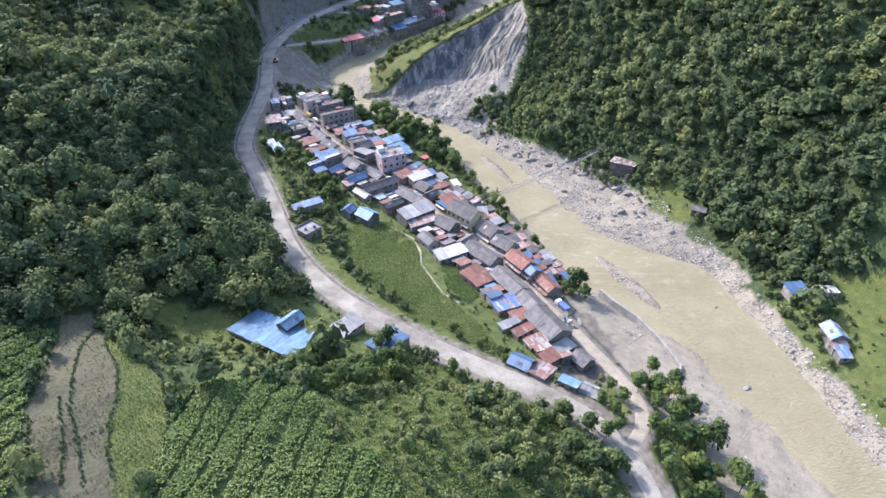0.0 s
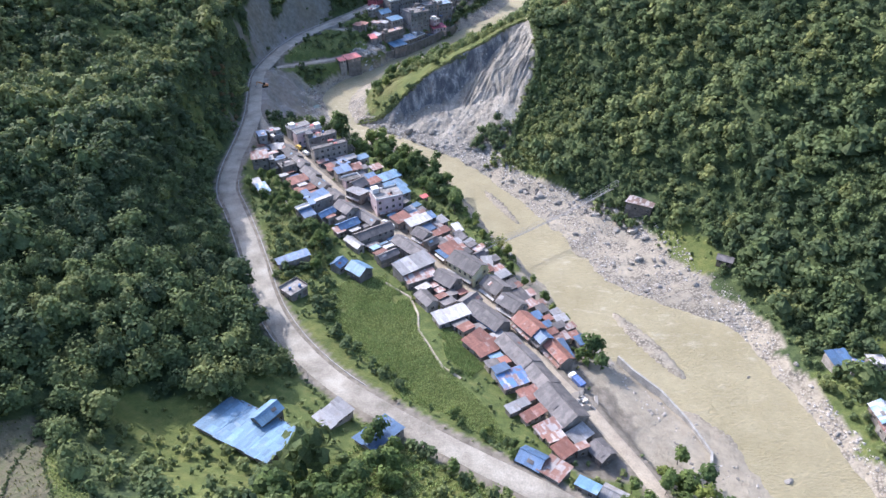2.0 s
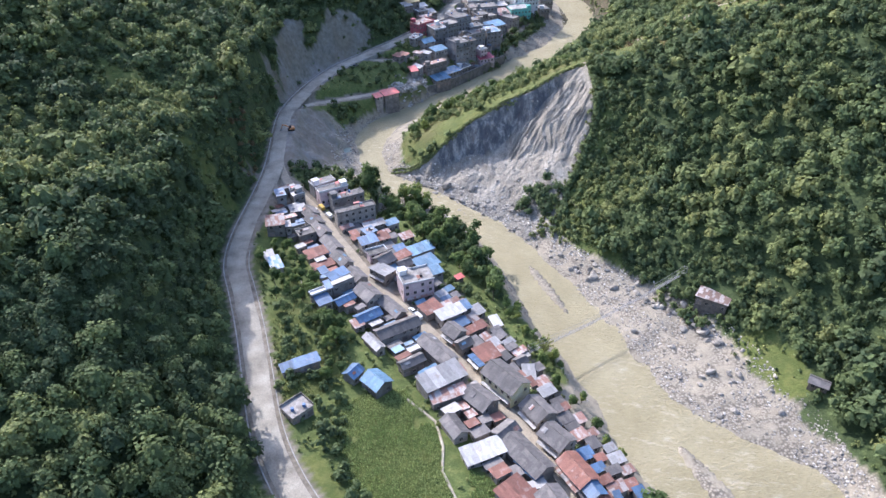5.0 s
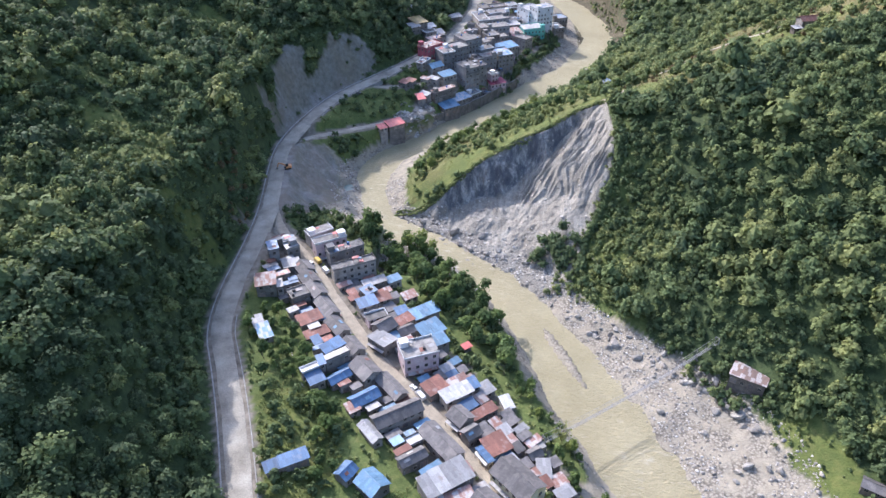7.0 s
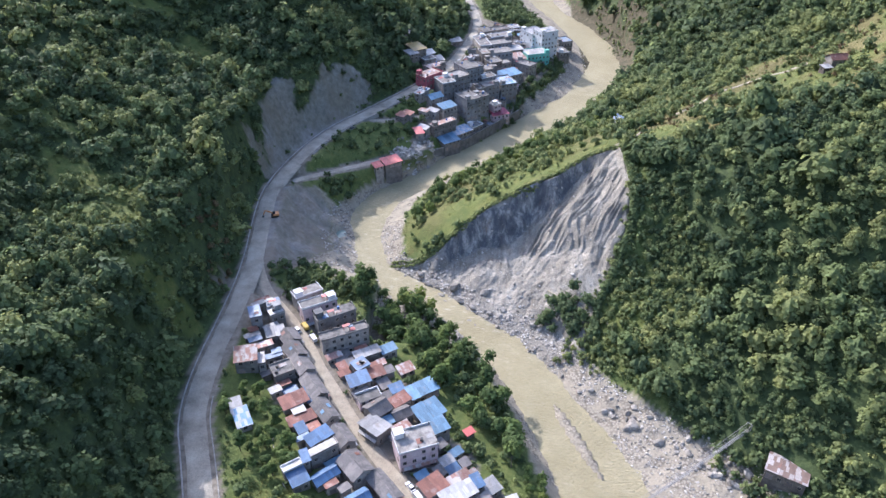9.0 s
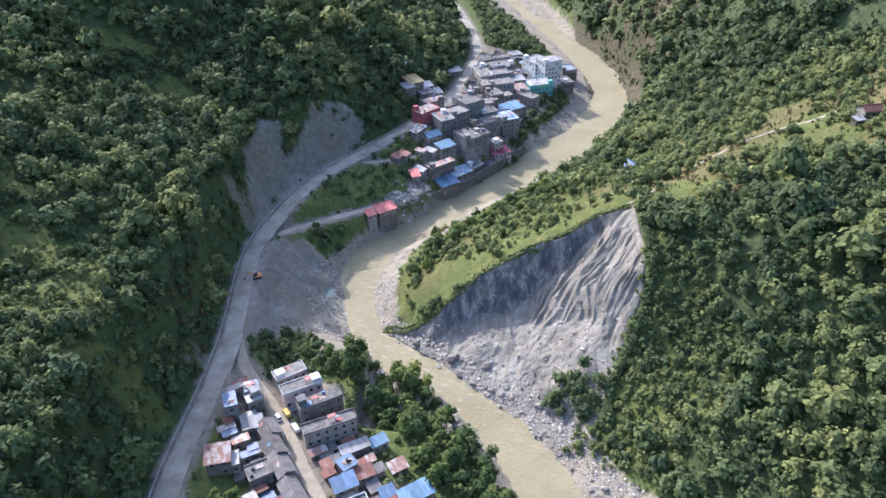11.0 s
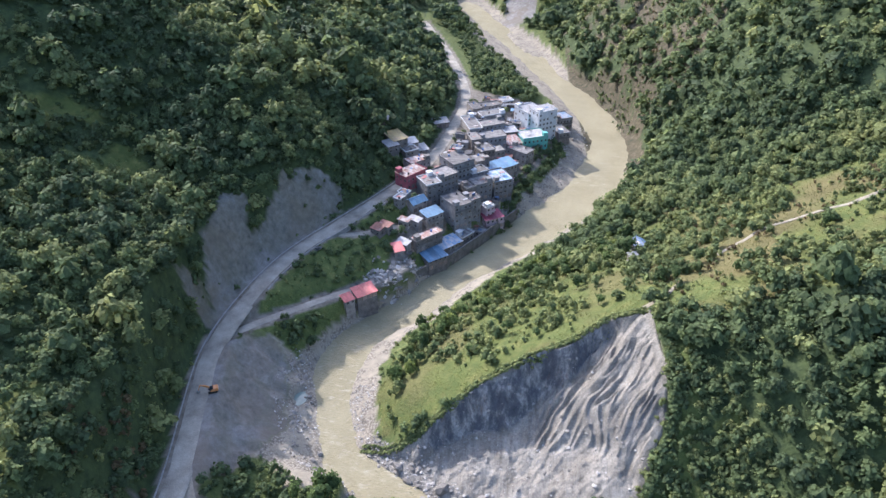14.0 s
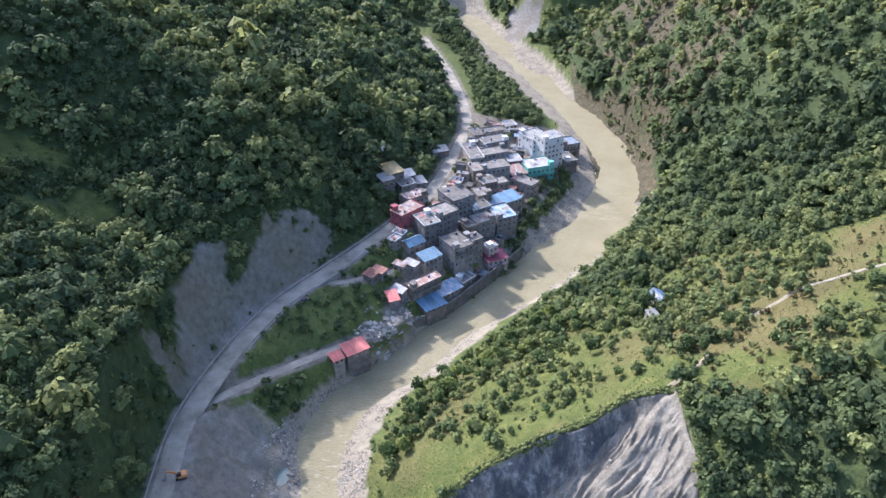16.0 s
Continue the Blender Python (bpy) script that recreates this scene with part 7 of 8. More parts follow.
# ---- stones ----
def stone_mesh(seed, sub=2):
    rng = random.Random(seed)
    bm = bmesh.new()
    bmesh.ops.create_icosphere(bm, subdivisions=sub, radius=1.0)
    off = Vector((rng.uniform(-50, 50), rng.uniform(-50, 50), rng.uniform(-50, 50)))
    cuts = [(Vector((rng.gauss(0, 1), rng.gauss(0, 1), rng.gauss(0, 1))).normalized(), rng.uniform(0.45, 0.8)) for _ in range(7)]
    for v in bm.verts:
        for n, h in cuts:
            over = v.co.dot(n) - h
            if over > 0:
                v.co -= n * over * 0.85
        v.co += v.co.normalized() * 0.12 * noise.noise(v.co * 2.2 + off)
        v.co.z *= 0.72
    return mesh_of("boulder", bm, M_BOULDER)


STONES = [stone_mesh(200 + k) for k in range(8)]


def boulder(x, y, r, seed, stand="on the river shore"):
    rng = random.Random(seed)
    z = float(height(x, y))
    z = max(z, float(water_z(np.array(y))) - 0.6 * r) if r > 1.2 else z
    ob = new("boulder", STONES[seed % len(STONES)])
    ob.matrix_basis = pose(x, y, z + 0.2 * r, rng.uniform(-20, 20), rng.uniform(-20, 20), rng.uniform(0, 360))
    ob.scale = (r * rng.uniform(0.8, 1.3), r * rng.uniform(0.7, 1.1), r * rng.uniform(0.7, 1.1))
    big = "large angular" if r > 1.5 else "angular"
    return tagged(ob, f"{big} grey boulder {stand}", "boulder", "boulders along the river")


for k, (bx, by, br) in enumerate(((48.2, 342.5, 2.6), (76, 319, 2.2), (84.4, 286, 2.3), (86, 307, 2.6), (94, 284.5, 2.0), (104.4, 172.4, 2.3), (108, 217, 1.7), (-30.8, 412.6, 3.2), (-13, 399.5, 2.8), (-6.6, 413, 2.4), (82, 322, 2.4), (79, 309, 1.8), (-10, 396, 2.0), (-27, 416, 2.2), (72, 322, 2.0), (90, 300, 1.8))):
    boulder(bx, by, br, 300 + k)


def stone_rows(seed, n, y0, y1, lo, hi, rmin, rmax, side, stand, start):
    """Boulders strewn between the water's edge and the bank."""
    rng = random.Random(seed)
    for k in range(n):
        y = rng.uniform(y0, y1)
        ay = np.array(y)
        w, b = (rail(WATER_R, ay)[0], rail(BANK_R, ay)[0]) if side > 0 else (rail(WATER_L, ay)[0], rail(BANK_L, ay)[0])
        x = float(w + (b - w) * rng.uniform(lo, hi))
        boulder(x, y, rmin + (rmax - rmin) * rng.random() ** 2.5, start + k, stand)


BLOCKS = [(39, 350), (49, 346), (58, 336), (67, 326), (77, 322), (84, 312), (90, 302)]
block_rng = random.Random(77)
for k in range(54):
    j = block_rng.randrange(6)
    u = block_rng.random()
    bx, by = (BLOCKS[j][i] + (BLOCKS[j + 1][i] - BLOCKS[j][i]) * u for i in (0, 1))
    boulder(bx + block_rng.gauss(0, 1.8), by + block_rng.gauss(0, 1.8), 0.7 + 1.5 * block_rng.random() ** 2, 900 + k, "tumbled below the footbridge bank")

stone_rows(1, 90, 262, 372, 0.15, 1.1, 0.5, 1.7, 1, "on the gravel bar", 400)
stone_rows(2, 60, 372, 432, -0.1, 0.9, 0.5, 1.8, 1, "at the foot of the landslide", 500)
stone_rows(3, 40, 412, 482, 0.0, 1.3, 0.5, 1.5, -1, "on the rubble shore", 600)
stone_rows(4, 40, 120, 262, 0.1, 1.2, 0.4, 1.2, 1, "along the water's edge", 700)
stone_rows(5, 24, 590, 740, 0.0, 0.9, 0.6, 1.4, -1, "on the shore below the far village", 800)


def stone_protos(seed):
    rng = np.random.default_rng(seed)
    protos = []
    for k in range(8):
        bm = bmesh.new()
        bmesh.ops.create_icosphere(bm, subdivisions=1, radius=1.0)
        co = np.array([v.co for v in bm.verts]) * rng.uniform(0.6, 1.2, 3) + rng.normal(0, 0.16, (len(bm.verts), 3))
        co[:, 2] *= 0.7
        tri = np.array([[v.index for v in f.verts] for f in bm.faces], np.int32)
        bm.free()
        protos.append((co.astype(np.float32), tri))
    return protos


STONE_PROTOS = stone_protos(17)


def pebbles(name, seed, n, y0, y1, lo, hi, side, label, rmax=0.55):
    """Cobbles too many to count."""
    rng = np.random.default_rng(seed)
    protos = STONE_PROTOS
    y = rng.uniform(y0, y1, n)
    w, b = (rail(WATER_R, y)[0], rail(BANK_R, y)[0]) if side > 0 else (rail(WATER_L, y)[0], rail(BANK_L, y)[0])
    x = w + (b - w) * rng.uniform(lo, hi, n)
    z = height(x, y)
    k = (z > water_z(y) - 0.4) & (fbm(x, y, 14, 191, 3) > -0.15)
    x, y, z = x[k], y[k], z[k]
    spots = np.stack([x, y, z, 0.16 + rmax * rng.uniform(0, 1, len(x)) ** 3, rng.uniform(0, 1, len(x))], 1)
    scatter(name, spots, protos, M_PEBBLE, label, "stones", seed, (0.8, 1.1))


M_PEBBLE, _pt = new_mat("cobbles")
_ri = _pt.nodes.new("ShaderNodeNewGeometry").outputs["Random Per Island"]
finish(_pt, ramp(_pt, _ri, (0.0, (0.165, 0.148, 0.122)), (0.6, (0.30, 0.272, 0.228)), (1.0, (0.48, 0.445, 0.385))), 0.9)
pebbles("cobbles", 11, 6500, 240, 400, 0.0, 1.15, 1, "grey and pale cobbles on the gravel bar")
pebbles("cobbles", 12, 1500, 400, 470, -0.3, 1.0, 1, "broken stones below the landslide")
pebbles("cobbles", 13, 1500, 410, 485, -0.2, 1.6, -1, "broken stones on the rubble shore")
pebbles("cobbles", 14, 1500, 110, 240, 0.0, 1.2, 1, "cobbles along the water's edge")
pebbles("cobbles", 15, 1600, 590, 760, 0.0, 1.2, -1, "cobbles below the far village")
pebbles("cobbles", 16, 900, 130, 300, 0.2, 1.0, -1, "cobbles on the sandy shore")


def slide_stones(seed, n, label):
    """Stones strewn over the scree, thicker towards its foot."""
    rng = np.random.default_rng(seed)
    x, y = rng.uniform(-50, 46, n), rng.uniform(380, 452, n)
    d, slid, _ = slide_shape(x, y)
    wr = np.interp(x, [-52, -38, -19, -12, 5, 20, 37], [433, 427, 413, 404, 392, 372, 344])
    k = slid & (rng.uniform(0, 1, n) < np.exp(-(y - wr) / 22.0) + 0.06)
    x, y = x[k], y[k]
    spots = np.stack([x, y, height(x, y), 0.15 + 0.9 * rng.uniform(0, 1, len(x)) ** 4, rng.uniform(0, 1, len(x))], 1)
    scatter("slide_stones", spots, STONE_PROTOS, M_PEBBLE, label, "stones", seed, (0.8, 1.1))


slide_stones(18, 6500, "broken grey stones strewn over the scree")
for k, (bx, by, br) in enumerate(((-37, 428, 2.6), (-33, 423, 2.0), (-20, 418, 3.0), (-24, 412, 1.8), (-12, 407, 1.9), (-4, 402, 1.6), (4, 398, 1.5), (-17, 411, 1.7))):
    boulder(bx, by, br, 340 + k, "at the foot of the landslide" if by > 380 else "on the gravel bar beside the footbridge")


# ---- walls along road and river ----
def wall_line(name, line, low, high, thick, material, label, category="wall"):
    """A wall along a line in plan; low and high are heights above the line's own z."""
    run = []
    for a, b in zip(line, line[1:]):
        a, b = Vector(a), Vector(b)
        n = max(1, int((b - a).length / 3))
        run += [a.lerp(b, k / n) for k in range(n)]
    run.append(Vector(line[-1]))
    bm = bmesh.new()
    rings = []
    for i, p in enumerate(run):
        d = run[min(i + 1, len(run) - 1)] - run[max(i - 1, 0)]
        s = Vector((d.y, -d.x, 0)).normalized() * thick / 2
        top = high + 0.12 * noise.noise(p * 0.3)
        rings.append([bm.verts.new(q) for q in (p - s * 1.3 + Vector((0, 0, low)), p + s * 1.3 + Vector((0, 0, low)), p + s + Vector((0, 0, top)), p - s + Vector((0, 0, top)))])
    for r, q in zip(rings, rings[1:]):
        for k in range(4):
            bm.faces.new((r[k], r[(k + 1) % 4], q[(k + 1) % 4], q[k]))
    bm.faces.new(rings[0])
    bm.faces.new(rings[-1][::-1])
    bmesh.ops.recalc_face_normals(bm, faces=bm.faces)
    ob = new(name, mesh_of(name, bm, material))
    return tagged(ob, label, category, kind="structure")


def offset(line, d):
    out = []
    for i, p in enumerate(line):
        a, b = Vector(line[max(i - 1, 0)]), Vector(line[min(i + 1, len(line) - 1)])
        t = (b - a)
        s = Vector((t.y, -t.x, 0)).normalized() * d
        out.append((p[0] + s.x, p[1] + s.y, p[2]))
    return out


HILL_EDGE = [p for p in HIGHWAY if 205 < p[1] < 640]
wall_line("wall_drain", offset(HILL_EDGE, -5.0), -0.6, 0.32, 0.4, M_CONCRETE, "low concrete drain wall along the foot of the hill")
wall_line("wall_roadside", offset([p for p in HIGHWAY if 190 < p[1] < 330], 4.9), -0.8, 0.28, 0.3, M_CONCRETE, "low stone parapet on the valley side of the highway")
wall_line("wall_retaining", offset([p for p in HIGHWAY if 505 < p[1] < 600], 5.0), -3.0, 0.4, 0.6, M_CONCRETE, "concrete retaining wall below the highway")
wall_line("wall_flood", [(63, 224, 6.5), (66.7, 217.2, 6.5), (74.3, 206.9, 6.5), (79.7, 194.2, 6.5), (83.3, 181, 6.5), (79, 168.8, 6.5)], -3.5, 1.3, 0.7, M_CONCRETE, "pale concrete flood wall on the river shore")
wall_line("wall_quay", [(-68, 516.8, 6.0), (-66, 519.6, 6.0), (-60, 526.4, 5.6), (-52, 539.7, 4), (-41.3, 551.9, 3), (-25.6, 567.5, 3), (-11.8, 586.7, 3), (9.7, 620.2, 2)], -6, 1.6, 0.9, M_STONEWALL, "stained concrete river wall below the far village")
wall_line("wall_path", [(-74, 320, 19.2), (-66, 300, 19.6), (-50, 280, 19), (-36, 266, 17.6), (-22, 254, 16.4)], -0.8, 0.35, 0.3, M_CONCRETE, "narrow concrete channel along the field edge")


def footpath(name, line, half, label):
    pts = [(x, y, float(height(x, y)) + 0.06) for x, y in line]
    fine = []
    for a, b in zip(pts, pts[1:]):
        n = max(1, int(math.hypot(b[0] - a[0], b[1] - a[1]) / 2))
        for k in range(n):
            x, y = a[0] + (b[0] - a[0]) * k / n, a[1] + (b[1] - a[1]) * k / n
            fine.append((x, y, float(height(x, y)) + 0.12))
    fine.append(pts[-1])
    return ribbon(name, fine, half, M_PATH, label, 0.1, 0.2 + 0.5 * (half > 0.7))


footpath("path_field", [(-22, 254), (-12, 246), (-9, 236), (-8.5, 227), (-4.5, 219), (0, 208), (6, 203)], 0.5, "narrow pale footpath along the field edge")
footpath("path_slope", [(20, 408), (26, 402), (28, 398), (35, 395), (41, 390), (46, 380)], 0.22, "narrow pale footpath across the slope")
footpath("path_ridge", [(48, 458), (58, 466), (64, 472)], 0.8, "pale worn path at the top of the landslide")
footpath("path_hill", [(80, 490), (85, 494), (97, 500), (104, 501), (115, 502), (128, 503), (150, 510)], 0.8, "pale rocky path across the grassy hill")


# ---- footbridge ----
def footbridge(a, b, rise):
    a, b = Vector(a), Vector(b)
    run = b - a
    length = run.length
    d = run.normalized()
    s = Vector((-d.y, d.x, 0)).normalized()
    br = thing("footbridge", a.x, a.y, a.z, 0, "long narrow steel suspension footbridge over the river", "footbridge")

    def deck_at(t):
        return run * t + Vector((0, 0, -1.6 * 4 * t * (1 - t)))

    def tube(pts, r, name, material, label=""):
        bm = bmesh.new()
        prev = None
        for i, p in enumerate(pts):
            q = pts[min(i + 1, len(pts) - 1)] - pts[max(i - 1, 0)]
            u = q.normalized().orthogonal().normalized()
            v = q.normalized().cross(u)
            ring = [bm.verts.new(p + u * r * math.cos(k * 1.2566) + v * r * math.sin(k * 1.2566)) for k in range(5)]
            if prev:
                for k in range(5):
                    bm.faces.new((prev[k], prev[(k + 1) % 5], ring[(k + 1) % 5], ring[k]))
            prev = ring
        return part(name, bm, material, br, label)

    n = 120
    for i in range(n):
        bm = bmesh.new()
        p, q = deck_at(i / n + 0.0023), deck_at((i + 1) / n - 0.0023)
        lo = [bm.verts.new(w + s * k * 0.65) for w in (p, q) for k in (-1, 1)]
        hi = [bm.verts.new(v.co + Vector((0, 0, 0.09))) for v in lo]
        for f in ((0, 1, 3, 2), (6, 7, 5, 4)):
            bm.faces.new([(lo + hi)[k] for k in f])
        for k, m in ((0, 1), (1, 3), (3, 2), (2, 0)):
            bm.faces.new((lo[k], hi[k], hi[m], lo[m]))
        bmesh.ops.recalc_face_normals(bm, faces=bm.faces)
        part("deck_plank", bm, M_STEEL, br)
    for side in (-1, 1):
        cable = [run * t + s * side * 0.8 + Vector((0, 0, rise - (rise - 0.2) * 4 * t * (1 - t))) for t in [k / 40 for k in range(41)]]
        tube(cable, 0.06, "main_cable", M_STEEL)
        tube([deck_at(k / 40) + s * side * 0.68 + Vector((0, 0, 1.05)) for k in range(41)], 0.035, "hand_cable", M_STEEL)
        for k in range(1, 24):
            t = k / 24
            tube([deck_at(t) + s * side * 0.66, run * t + s * side * 0.8 + Vector((0, 0, max(rise - (rise - 0.2) * 4 * t * (1 - t), 0.3)))], 0.02, "hanger", M_STEEL)
        for base in (Vector((0, 0, 0)), run):
            tube([base + s * side * 0.9 + Vector((0, 0, -4.0)), base + s * side * 0.8 + Vector((0, 0, rise + 0.2))], 0.16, "tower_leg", M_STEEL)
    for base, out in ((Vector((0, 0, 0)), -d), (run, d)):
        tube([base - s * 0.9 + Vector((0, 0, rise)), base + s * 0.9 + Vector((0, 0, rise))], 0.12, "tower_beam", M_STEEL)
        bm = bmesh.new()
        c = base + out * 2.0
        vs = [bm.verts.new(c + out * u * 2.0 + s * v * 1.6 + Vector((0, 0, w))) for w in (-5.5, 0.05) for v in (-1, 1) for u in (-1, 1)]
        for f in ((0, 2, 3, 1), (4, 5, 7, 6), (0, 1, 5, 4), (2, 6, 7, 3), (0, 4, 6, 2), (1, 3, 7, 5)):
            bm.faces.new([vs[k] for k in f])
        bmesh.ops.recalc_face_normals(bm, faces=bm.faces)
        part("abutment", bm, M_CONCRETE, br)
    return br


footbridge((18.3, 284.0, 13.0), (83.6, 334.8, 14.3), 2.8)


# ---- vehicles ----
def car_paint(name, colour):
    m, t = new_mat(name)
    finish(t, mix(t, ramp(t, noise_tex(t, 2.0, 3, place(t)), (0.4, (0, 0, 0)), (0.7, (0.4, 0.4, 0.4))), colour, (0.35, 0.32, 0.27)), 0.35)
    return m


PAINTS = {"white": car_paint("white_paint", (0.72, 0.72, 0.70)), "dark": car_paint("dark_paint", (0.05, 0.06, 0.07)), "yellow": car_paint("yellow_paint", (0.62, 0.40, 0.06)), "orange": car_paint("orange_paint", (0.55, 0.20, 0.04)), "blue": car_paint("blue_paint", (0.06, 0.12, 0.30)), "red": car_paint("red_paint", (0.4, 0.05, 0.04))}


def loft(sections):
    """A closed shell through cross-sections of (x, [(y, z), ...])."""
    bm = bmesh.new()
    rings = [[bm.verts.new((x, y, z)) for y, z in sec] for x, sec in sections]
    for r, q in zip(rings, rings[1:]):
        for k in range(len(r)):
            bm.faces.new((r[k], r[(k + 1) % len(r)], q[(k + 1) % len(q)], q[k]))
    bm.faces.new(rings[0][::-1])
    bm.faces.new(rings[-1])
    bmesh.ops.recalc_face_normals(bm, faces=bm.faces)
    return bm


def section(w, lo, hi, taper=0.85):
    return [(-w, lo), (w, lo), (w, (lo + hi) / 2), (w * taper, hi), (-w * taper, hi), (-w, (lo + hi) / 2)]


def wheel(parent, x, y, r, w):
    bm = bmesh.new()
    bmesh.ops.create_cone(bm, cap_ends=True, segments=14, radius1=r, radius2=r, depth=w, matrix=pose(0, 0, 0, 90, 0, 0))
    wh = part("wheel", bm, M_RUBBER, parent, at=pose(x, y, r))
    bm = bmesh.new()
    bmesh.ops.create_cone(bm, cap_ends=True, segments=12, radius1=r * 0.55, radius2=r * 0.5, depth=w + 0.03, matrix=pose(0, 0, 0, 90, 0, 0))
    part("rim", bm, M_STEEL, wh)


def vehicle(x, y, turn, kind, paint, label, category):
    z = float(height(x, y)) + 0.14
    ob = thing("vehicle", x, y, z, turn, label, category)
    long, wide, tall = {"car": (4.0, 1.7, 1.5), "van": (4.6, 1.8, 2.0), "truck": (6.8, 2.3, 2.7)}[kind]
    hw, L = wide / 2, long / 2
    m = PAINTS[paint]
    if kind == "car":
        part("body", loft([(-L, section(hw * 0.86, 0.35, 0.8)), (-L * 0.92, section(hw, 0.28, 0.92)), (L * 0.3, section(hw, 0.28, 0.95)), (L * 0.95, section(hw * 0.92, 0.3, 0.78)), (L, section(hw * 0.8, 0.38, 0.68))]), m, ob)
        part("cabin_glass", loft([(-L * 0.82, section(hw * 0.88, 0.85, 0.98)), (-L * 0.55, section(hw * 0.88, 0.85, 1.42, 0.8)), (L * 0.05, section(hw * 0.88, 0.85, 1.42, 0.8)), (L * 0.42, section(hw * 0.88, 0.85, 0.96))]), M_PANE, ob)
        part("roof", loft([(-L * 0.58, section(hw * 0.74, 1.40, 1.46)), (L * 0.08, section(hw * 0.74, 1.40, 1.46))]), m, ob)
    elif kind == "van":
        part("body", loft([(-L, section(hw * 0.95, 0.35, 1.85, 0.9)), (L * 0.45, section(hw, 0.3, 1.95, 0.9)), (L * 0.8, section(hw, 0.3, 1.25, 0.92)), (L, section(hw * 0.9, 0.35, 0.95))]), m, ob)
        part("windscreen", loft([(L * 0.50, section(hw * 0.86, 1.86, 1.90)), (L * 0.80, section(hw * 0.88, 1.26, 1.32))]), M_PANE, ob)
        part("side_glass", loft([(-L * 0.85, section(hw * 1.01, 1.25, 1.6, 0.97)), (L * 0.4, section(hw * 1.01, 1.25, 1.6, 0.97))]), M_PANE, ob)
    else:
        part("cab", loft([(L * 0.45, section(hw, 0.6, 2.4, 0.95)), (L * 0.9, section(hw, 0.6, 2.3, 0.95)), (L, section(hw * 0.95, 0.6, 1.3))]), m, ob)
        part("cargo_bed", loft([(-L, section(hw, 0.9, 2.2, 1.0)), (L * 0.4, section(hw, 0.9, 2.2, 1.0))]), PAINTS["blue"] if paint != "blue" else PAINTS["orange"], ob)
        part("chassis", loft([(-L, section(hw * 0.5, 0.5, 0.9, 1.0)), (L * 0.9, section(hw * 0.5, 0.5, 0.9, 1.0))]), M_RUBBER, ob)
    r = 0.33 if kind != "truck" else 0.48
    for sx in (-0.62, 0.62):
        for sy in (-1, 1):
            wheel(ob, sx * L, sy * (hw - 0.12), r, 0.24)
    return ob


vehicle(-25.7, 302.6, 131, "car", "white", "small white car parked in the earth street", "car")
vehicle(-23.2, 299.4, 131, "van", "white", "white van parked in the earth street", "van")
vehicle(-75.5, 370.8, 130, "van", "yellow", "yellow van parked beside tall houses", "van")
vehicle(-70.8, 364.6, 130, "van", "white", "white van parked beside tall houses", "van")
vehicle(-77.8, 368.6, 128, "car", "white", "white car parked beside grey roofed houses", "car")
vehicle(44.6, 205.6, 120, "truck", "white", "white lorry parked at the edge of the street", "lorry")
vehicle(-89.2, 540.1, 55, "car", "dark", "dark car driving on the dusty highway", "car")
vehicle(-54.0, 610.5, 62, "car", "white", "white car on the highway near the far village", "car")


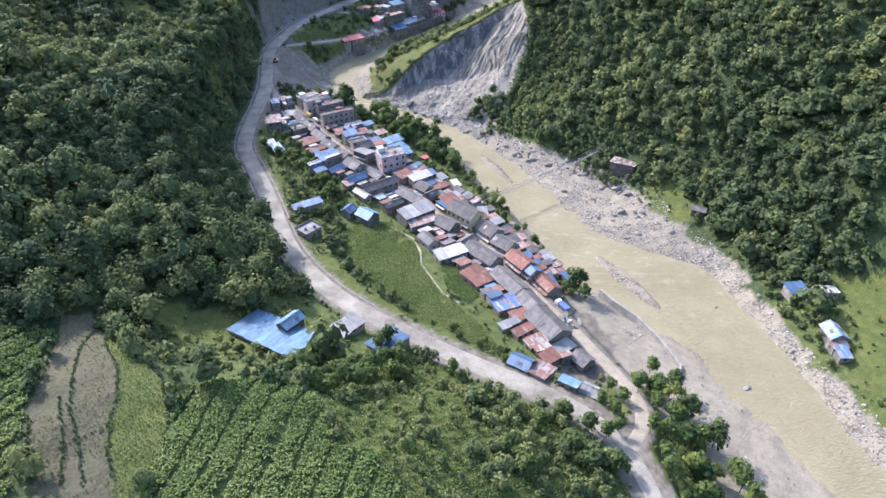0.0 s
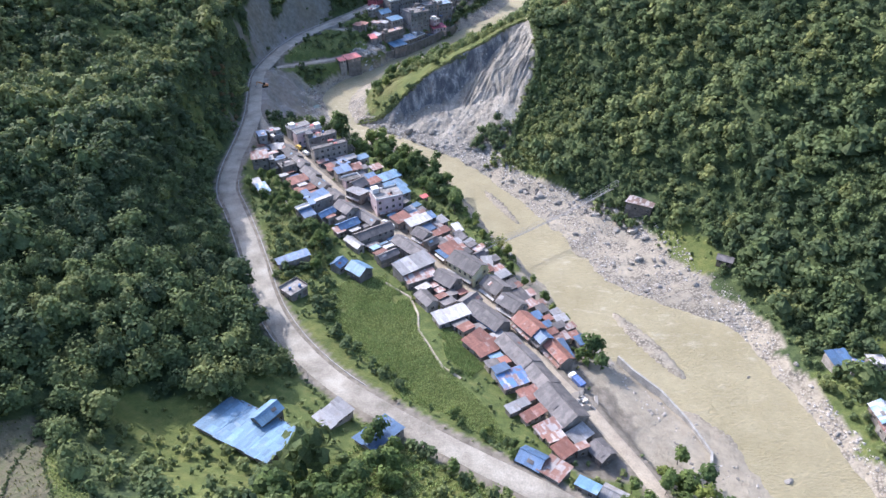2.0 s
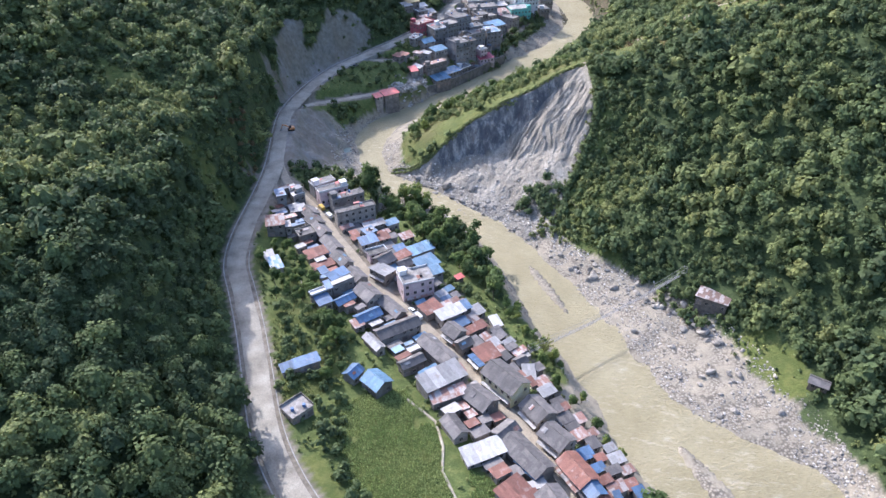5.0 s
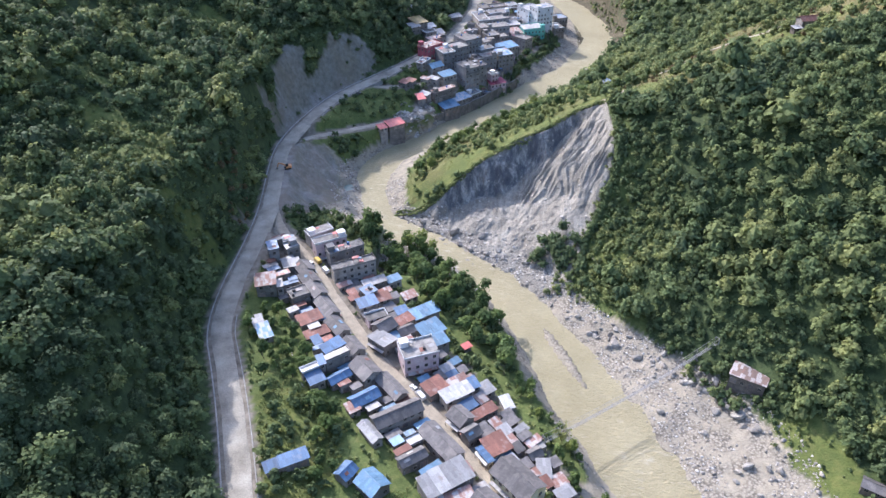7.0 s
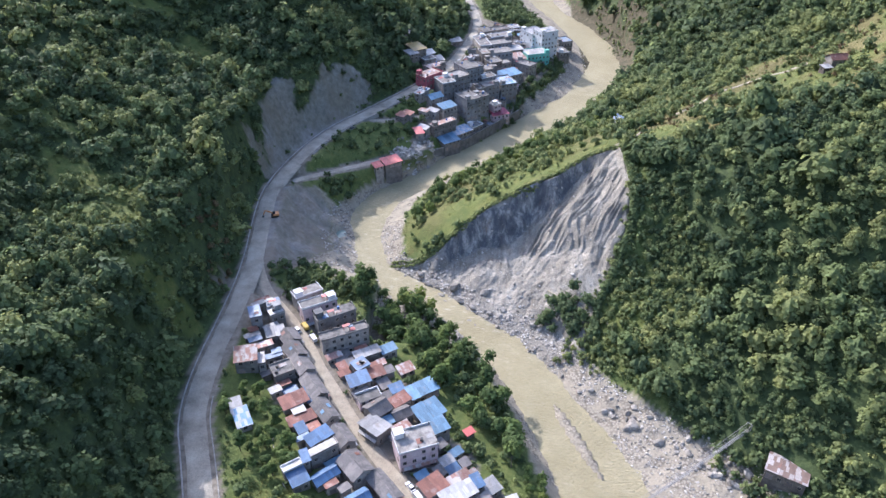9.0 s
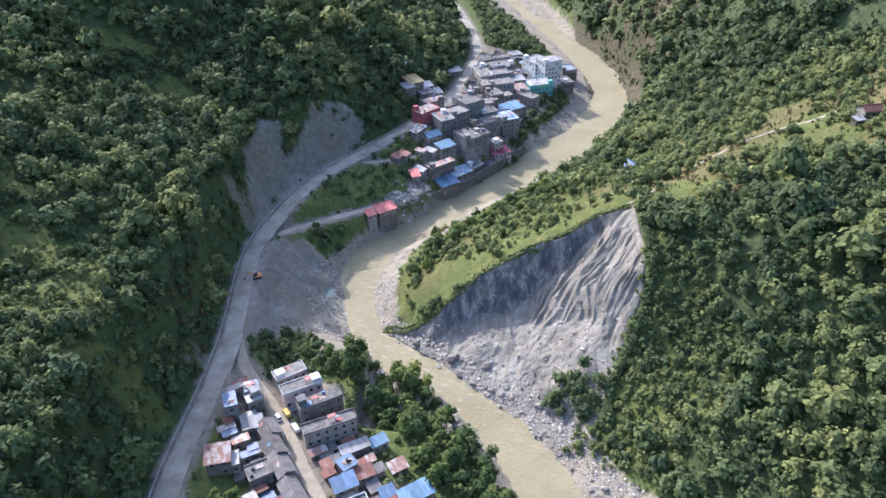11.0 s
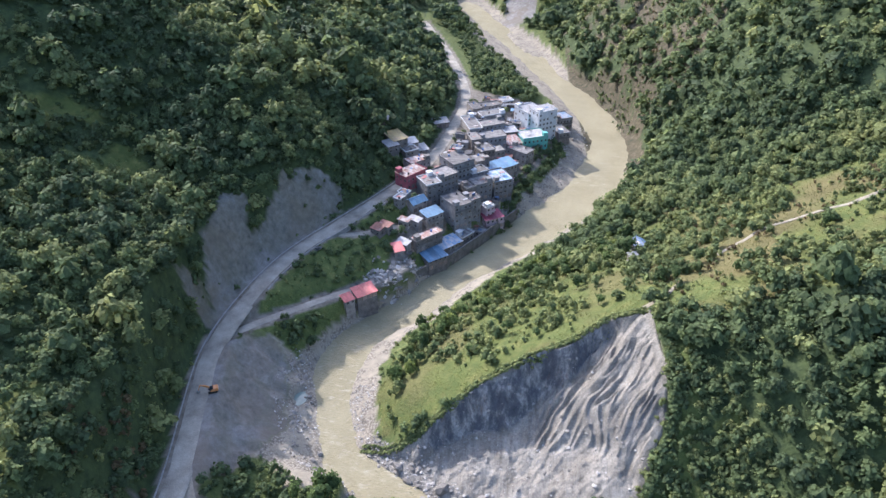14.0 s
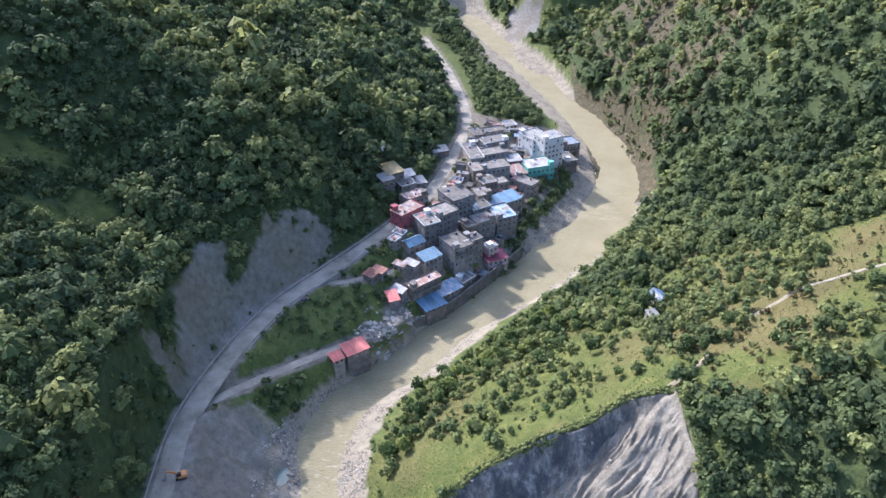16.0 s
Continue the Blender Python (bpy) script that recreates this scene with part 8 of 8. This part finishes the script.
def excavator(x, y, turn):
    z = float(height(x, y)) + 0.12
    ob = thing("excavator", x, y, z, turn, "orange tracked excavator standing at the road edge", "excavator")
    for sy in (-1, 1):
        part("track", loft([(-1.7, section(0.25, 0.15, 0.6, 0.9)), (-1.4, section(0.25, 0.0, 0.8, 0.95)), (1.4, section(0.25, 0.0, 0.8, 0.95)), (1.7, section(0.25, 0.15, 0.6, 0.9))]), M_RUBBER, ob, at=pose(0, sy * 1.0, 0))
    part("body", loft([(-2.0, section(1.15, 0.95, 1.7)), (-1.6, section(1.25, 0.9, 2.0)), (0.4, section(1.25, 0.9, 1.9)), (0.9, section(1.2, 0.9, 1.4))]), PAINTS["orange"], ob)
    part("cab", loft([(-0.3, section(0.5, 1.4, 2.9, 0.9)), (0.9, section(0.5, 1.3, 2.8, 0.85))]), M_PANE, ob, at=pose(0, 0.6, 0))
    part("boom", loft([(0, section(0.22, -0.3, 0.3)), (2.2, section(0.25, 0.0, 0.6)), (4.2, section(0.18, -0.1, 0.25))]), PAINTS["orange"], ob, at=pose(0.6, -0.3, 1.6, 0, -28, 0))
    part("arm", loft([(0, section(0.16, -0.2, 0.2)), (2.6, section(0.12, -0.12, 0.12))]), PAINTS["orange"], ob, at=pose(4.3, -0.3, 3.5, 0, 70, 0))
    part("bucket", loft([(-0.5, section(0.5, -0.4, 0.2)), (0.2, section(0.55, -0.6, 0.3)), (0.6, section(0.5, -0.5, -0.2))]), M_STEEL, ob, at=pose(5.2, -0.3, 1.1))


excavator(-107.0, 441.5, 200)


# ---- rubble of broken walls on the bank of the far village ----
def rubble(name, cx, cy, rx, ry, n, seed, label):
    rng = np.random.default_rng(seed)
    co, fa = [], []
    for _ in range(n):
        x, y = cx + rng.normal() * rx, cy + rng.normal() * ry
        z = float(height(x, y)) + rng.uniform(0.0, 0.6)
        m = pose(x, y, z, rng.uniform(-40, 40), rng.uniform(-40, 40), rng.uniform(0, 360))
        sx, sy, sz = rng.uniform(0.4, 1.8), rng.uniform(0.3, 1.1), rng.uniform(0.1, 0.4)
        base = len(co)
        co += [m @ Vector((a * sx, b * sy, c * sz)) for c in (-1, 1) for b in (-1, 1) for a in (-1, 1)]
        fa += [[base + i for i in f] for f in ((0, 2, 3, 1), (4, 5, 7, 6), (0, 1, 5, 4), (2, 6, 7, 3), (0, 4, 6, 2), (1, 3, 7, 5))]
    me = mesh_from(name, np.array([tuple(v) for v in co]), np.array(fa), M_PEBBLE, False)
    tagged(new(name, me), label, "rubble", kind="stuff")


rubble("rubble", -56, 537, 5.0, 4.5, 150, 1, "heap of broken concrete and timber on the river bank")
rubble("rubble", -46, 550, 3.0, 3.0, 60, 2, "broken slabs beside collapsed houses")
rubble("scrap", 44.4, 197.2, 1.6, 1.6, 26, 3, "scattered scrap beside the street")
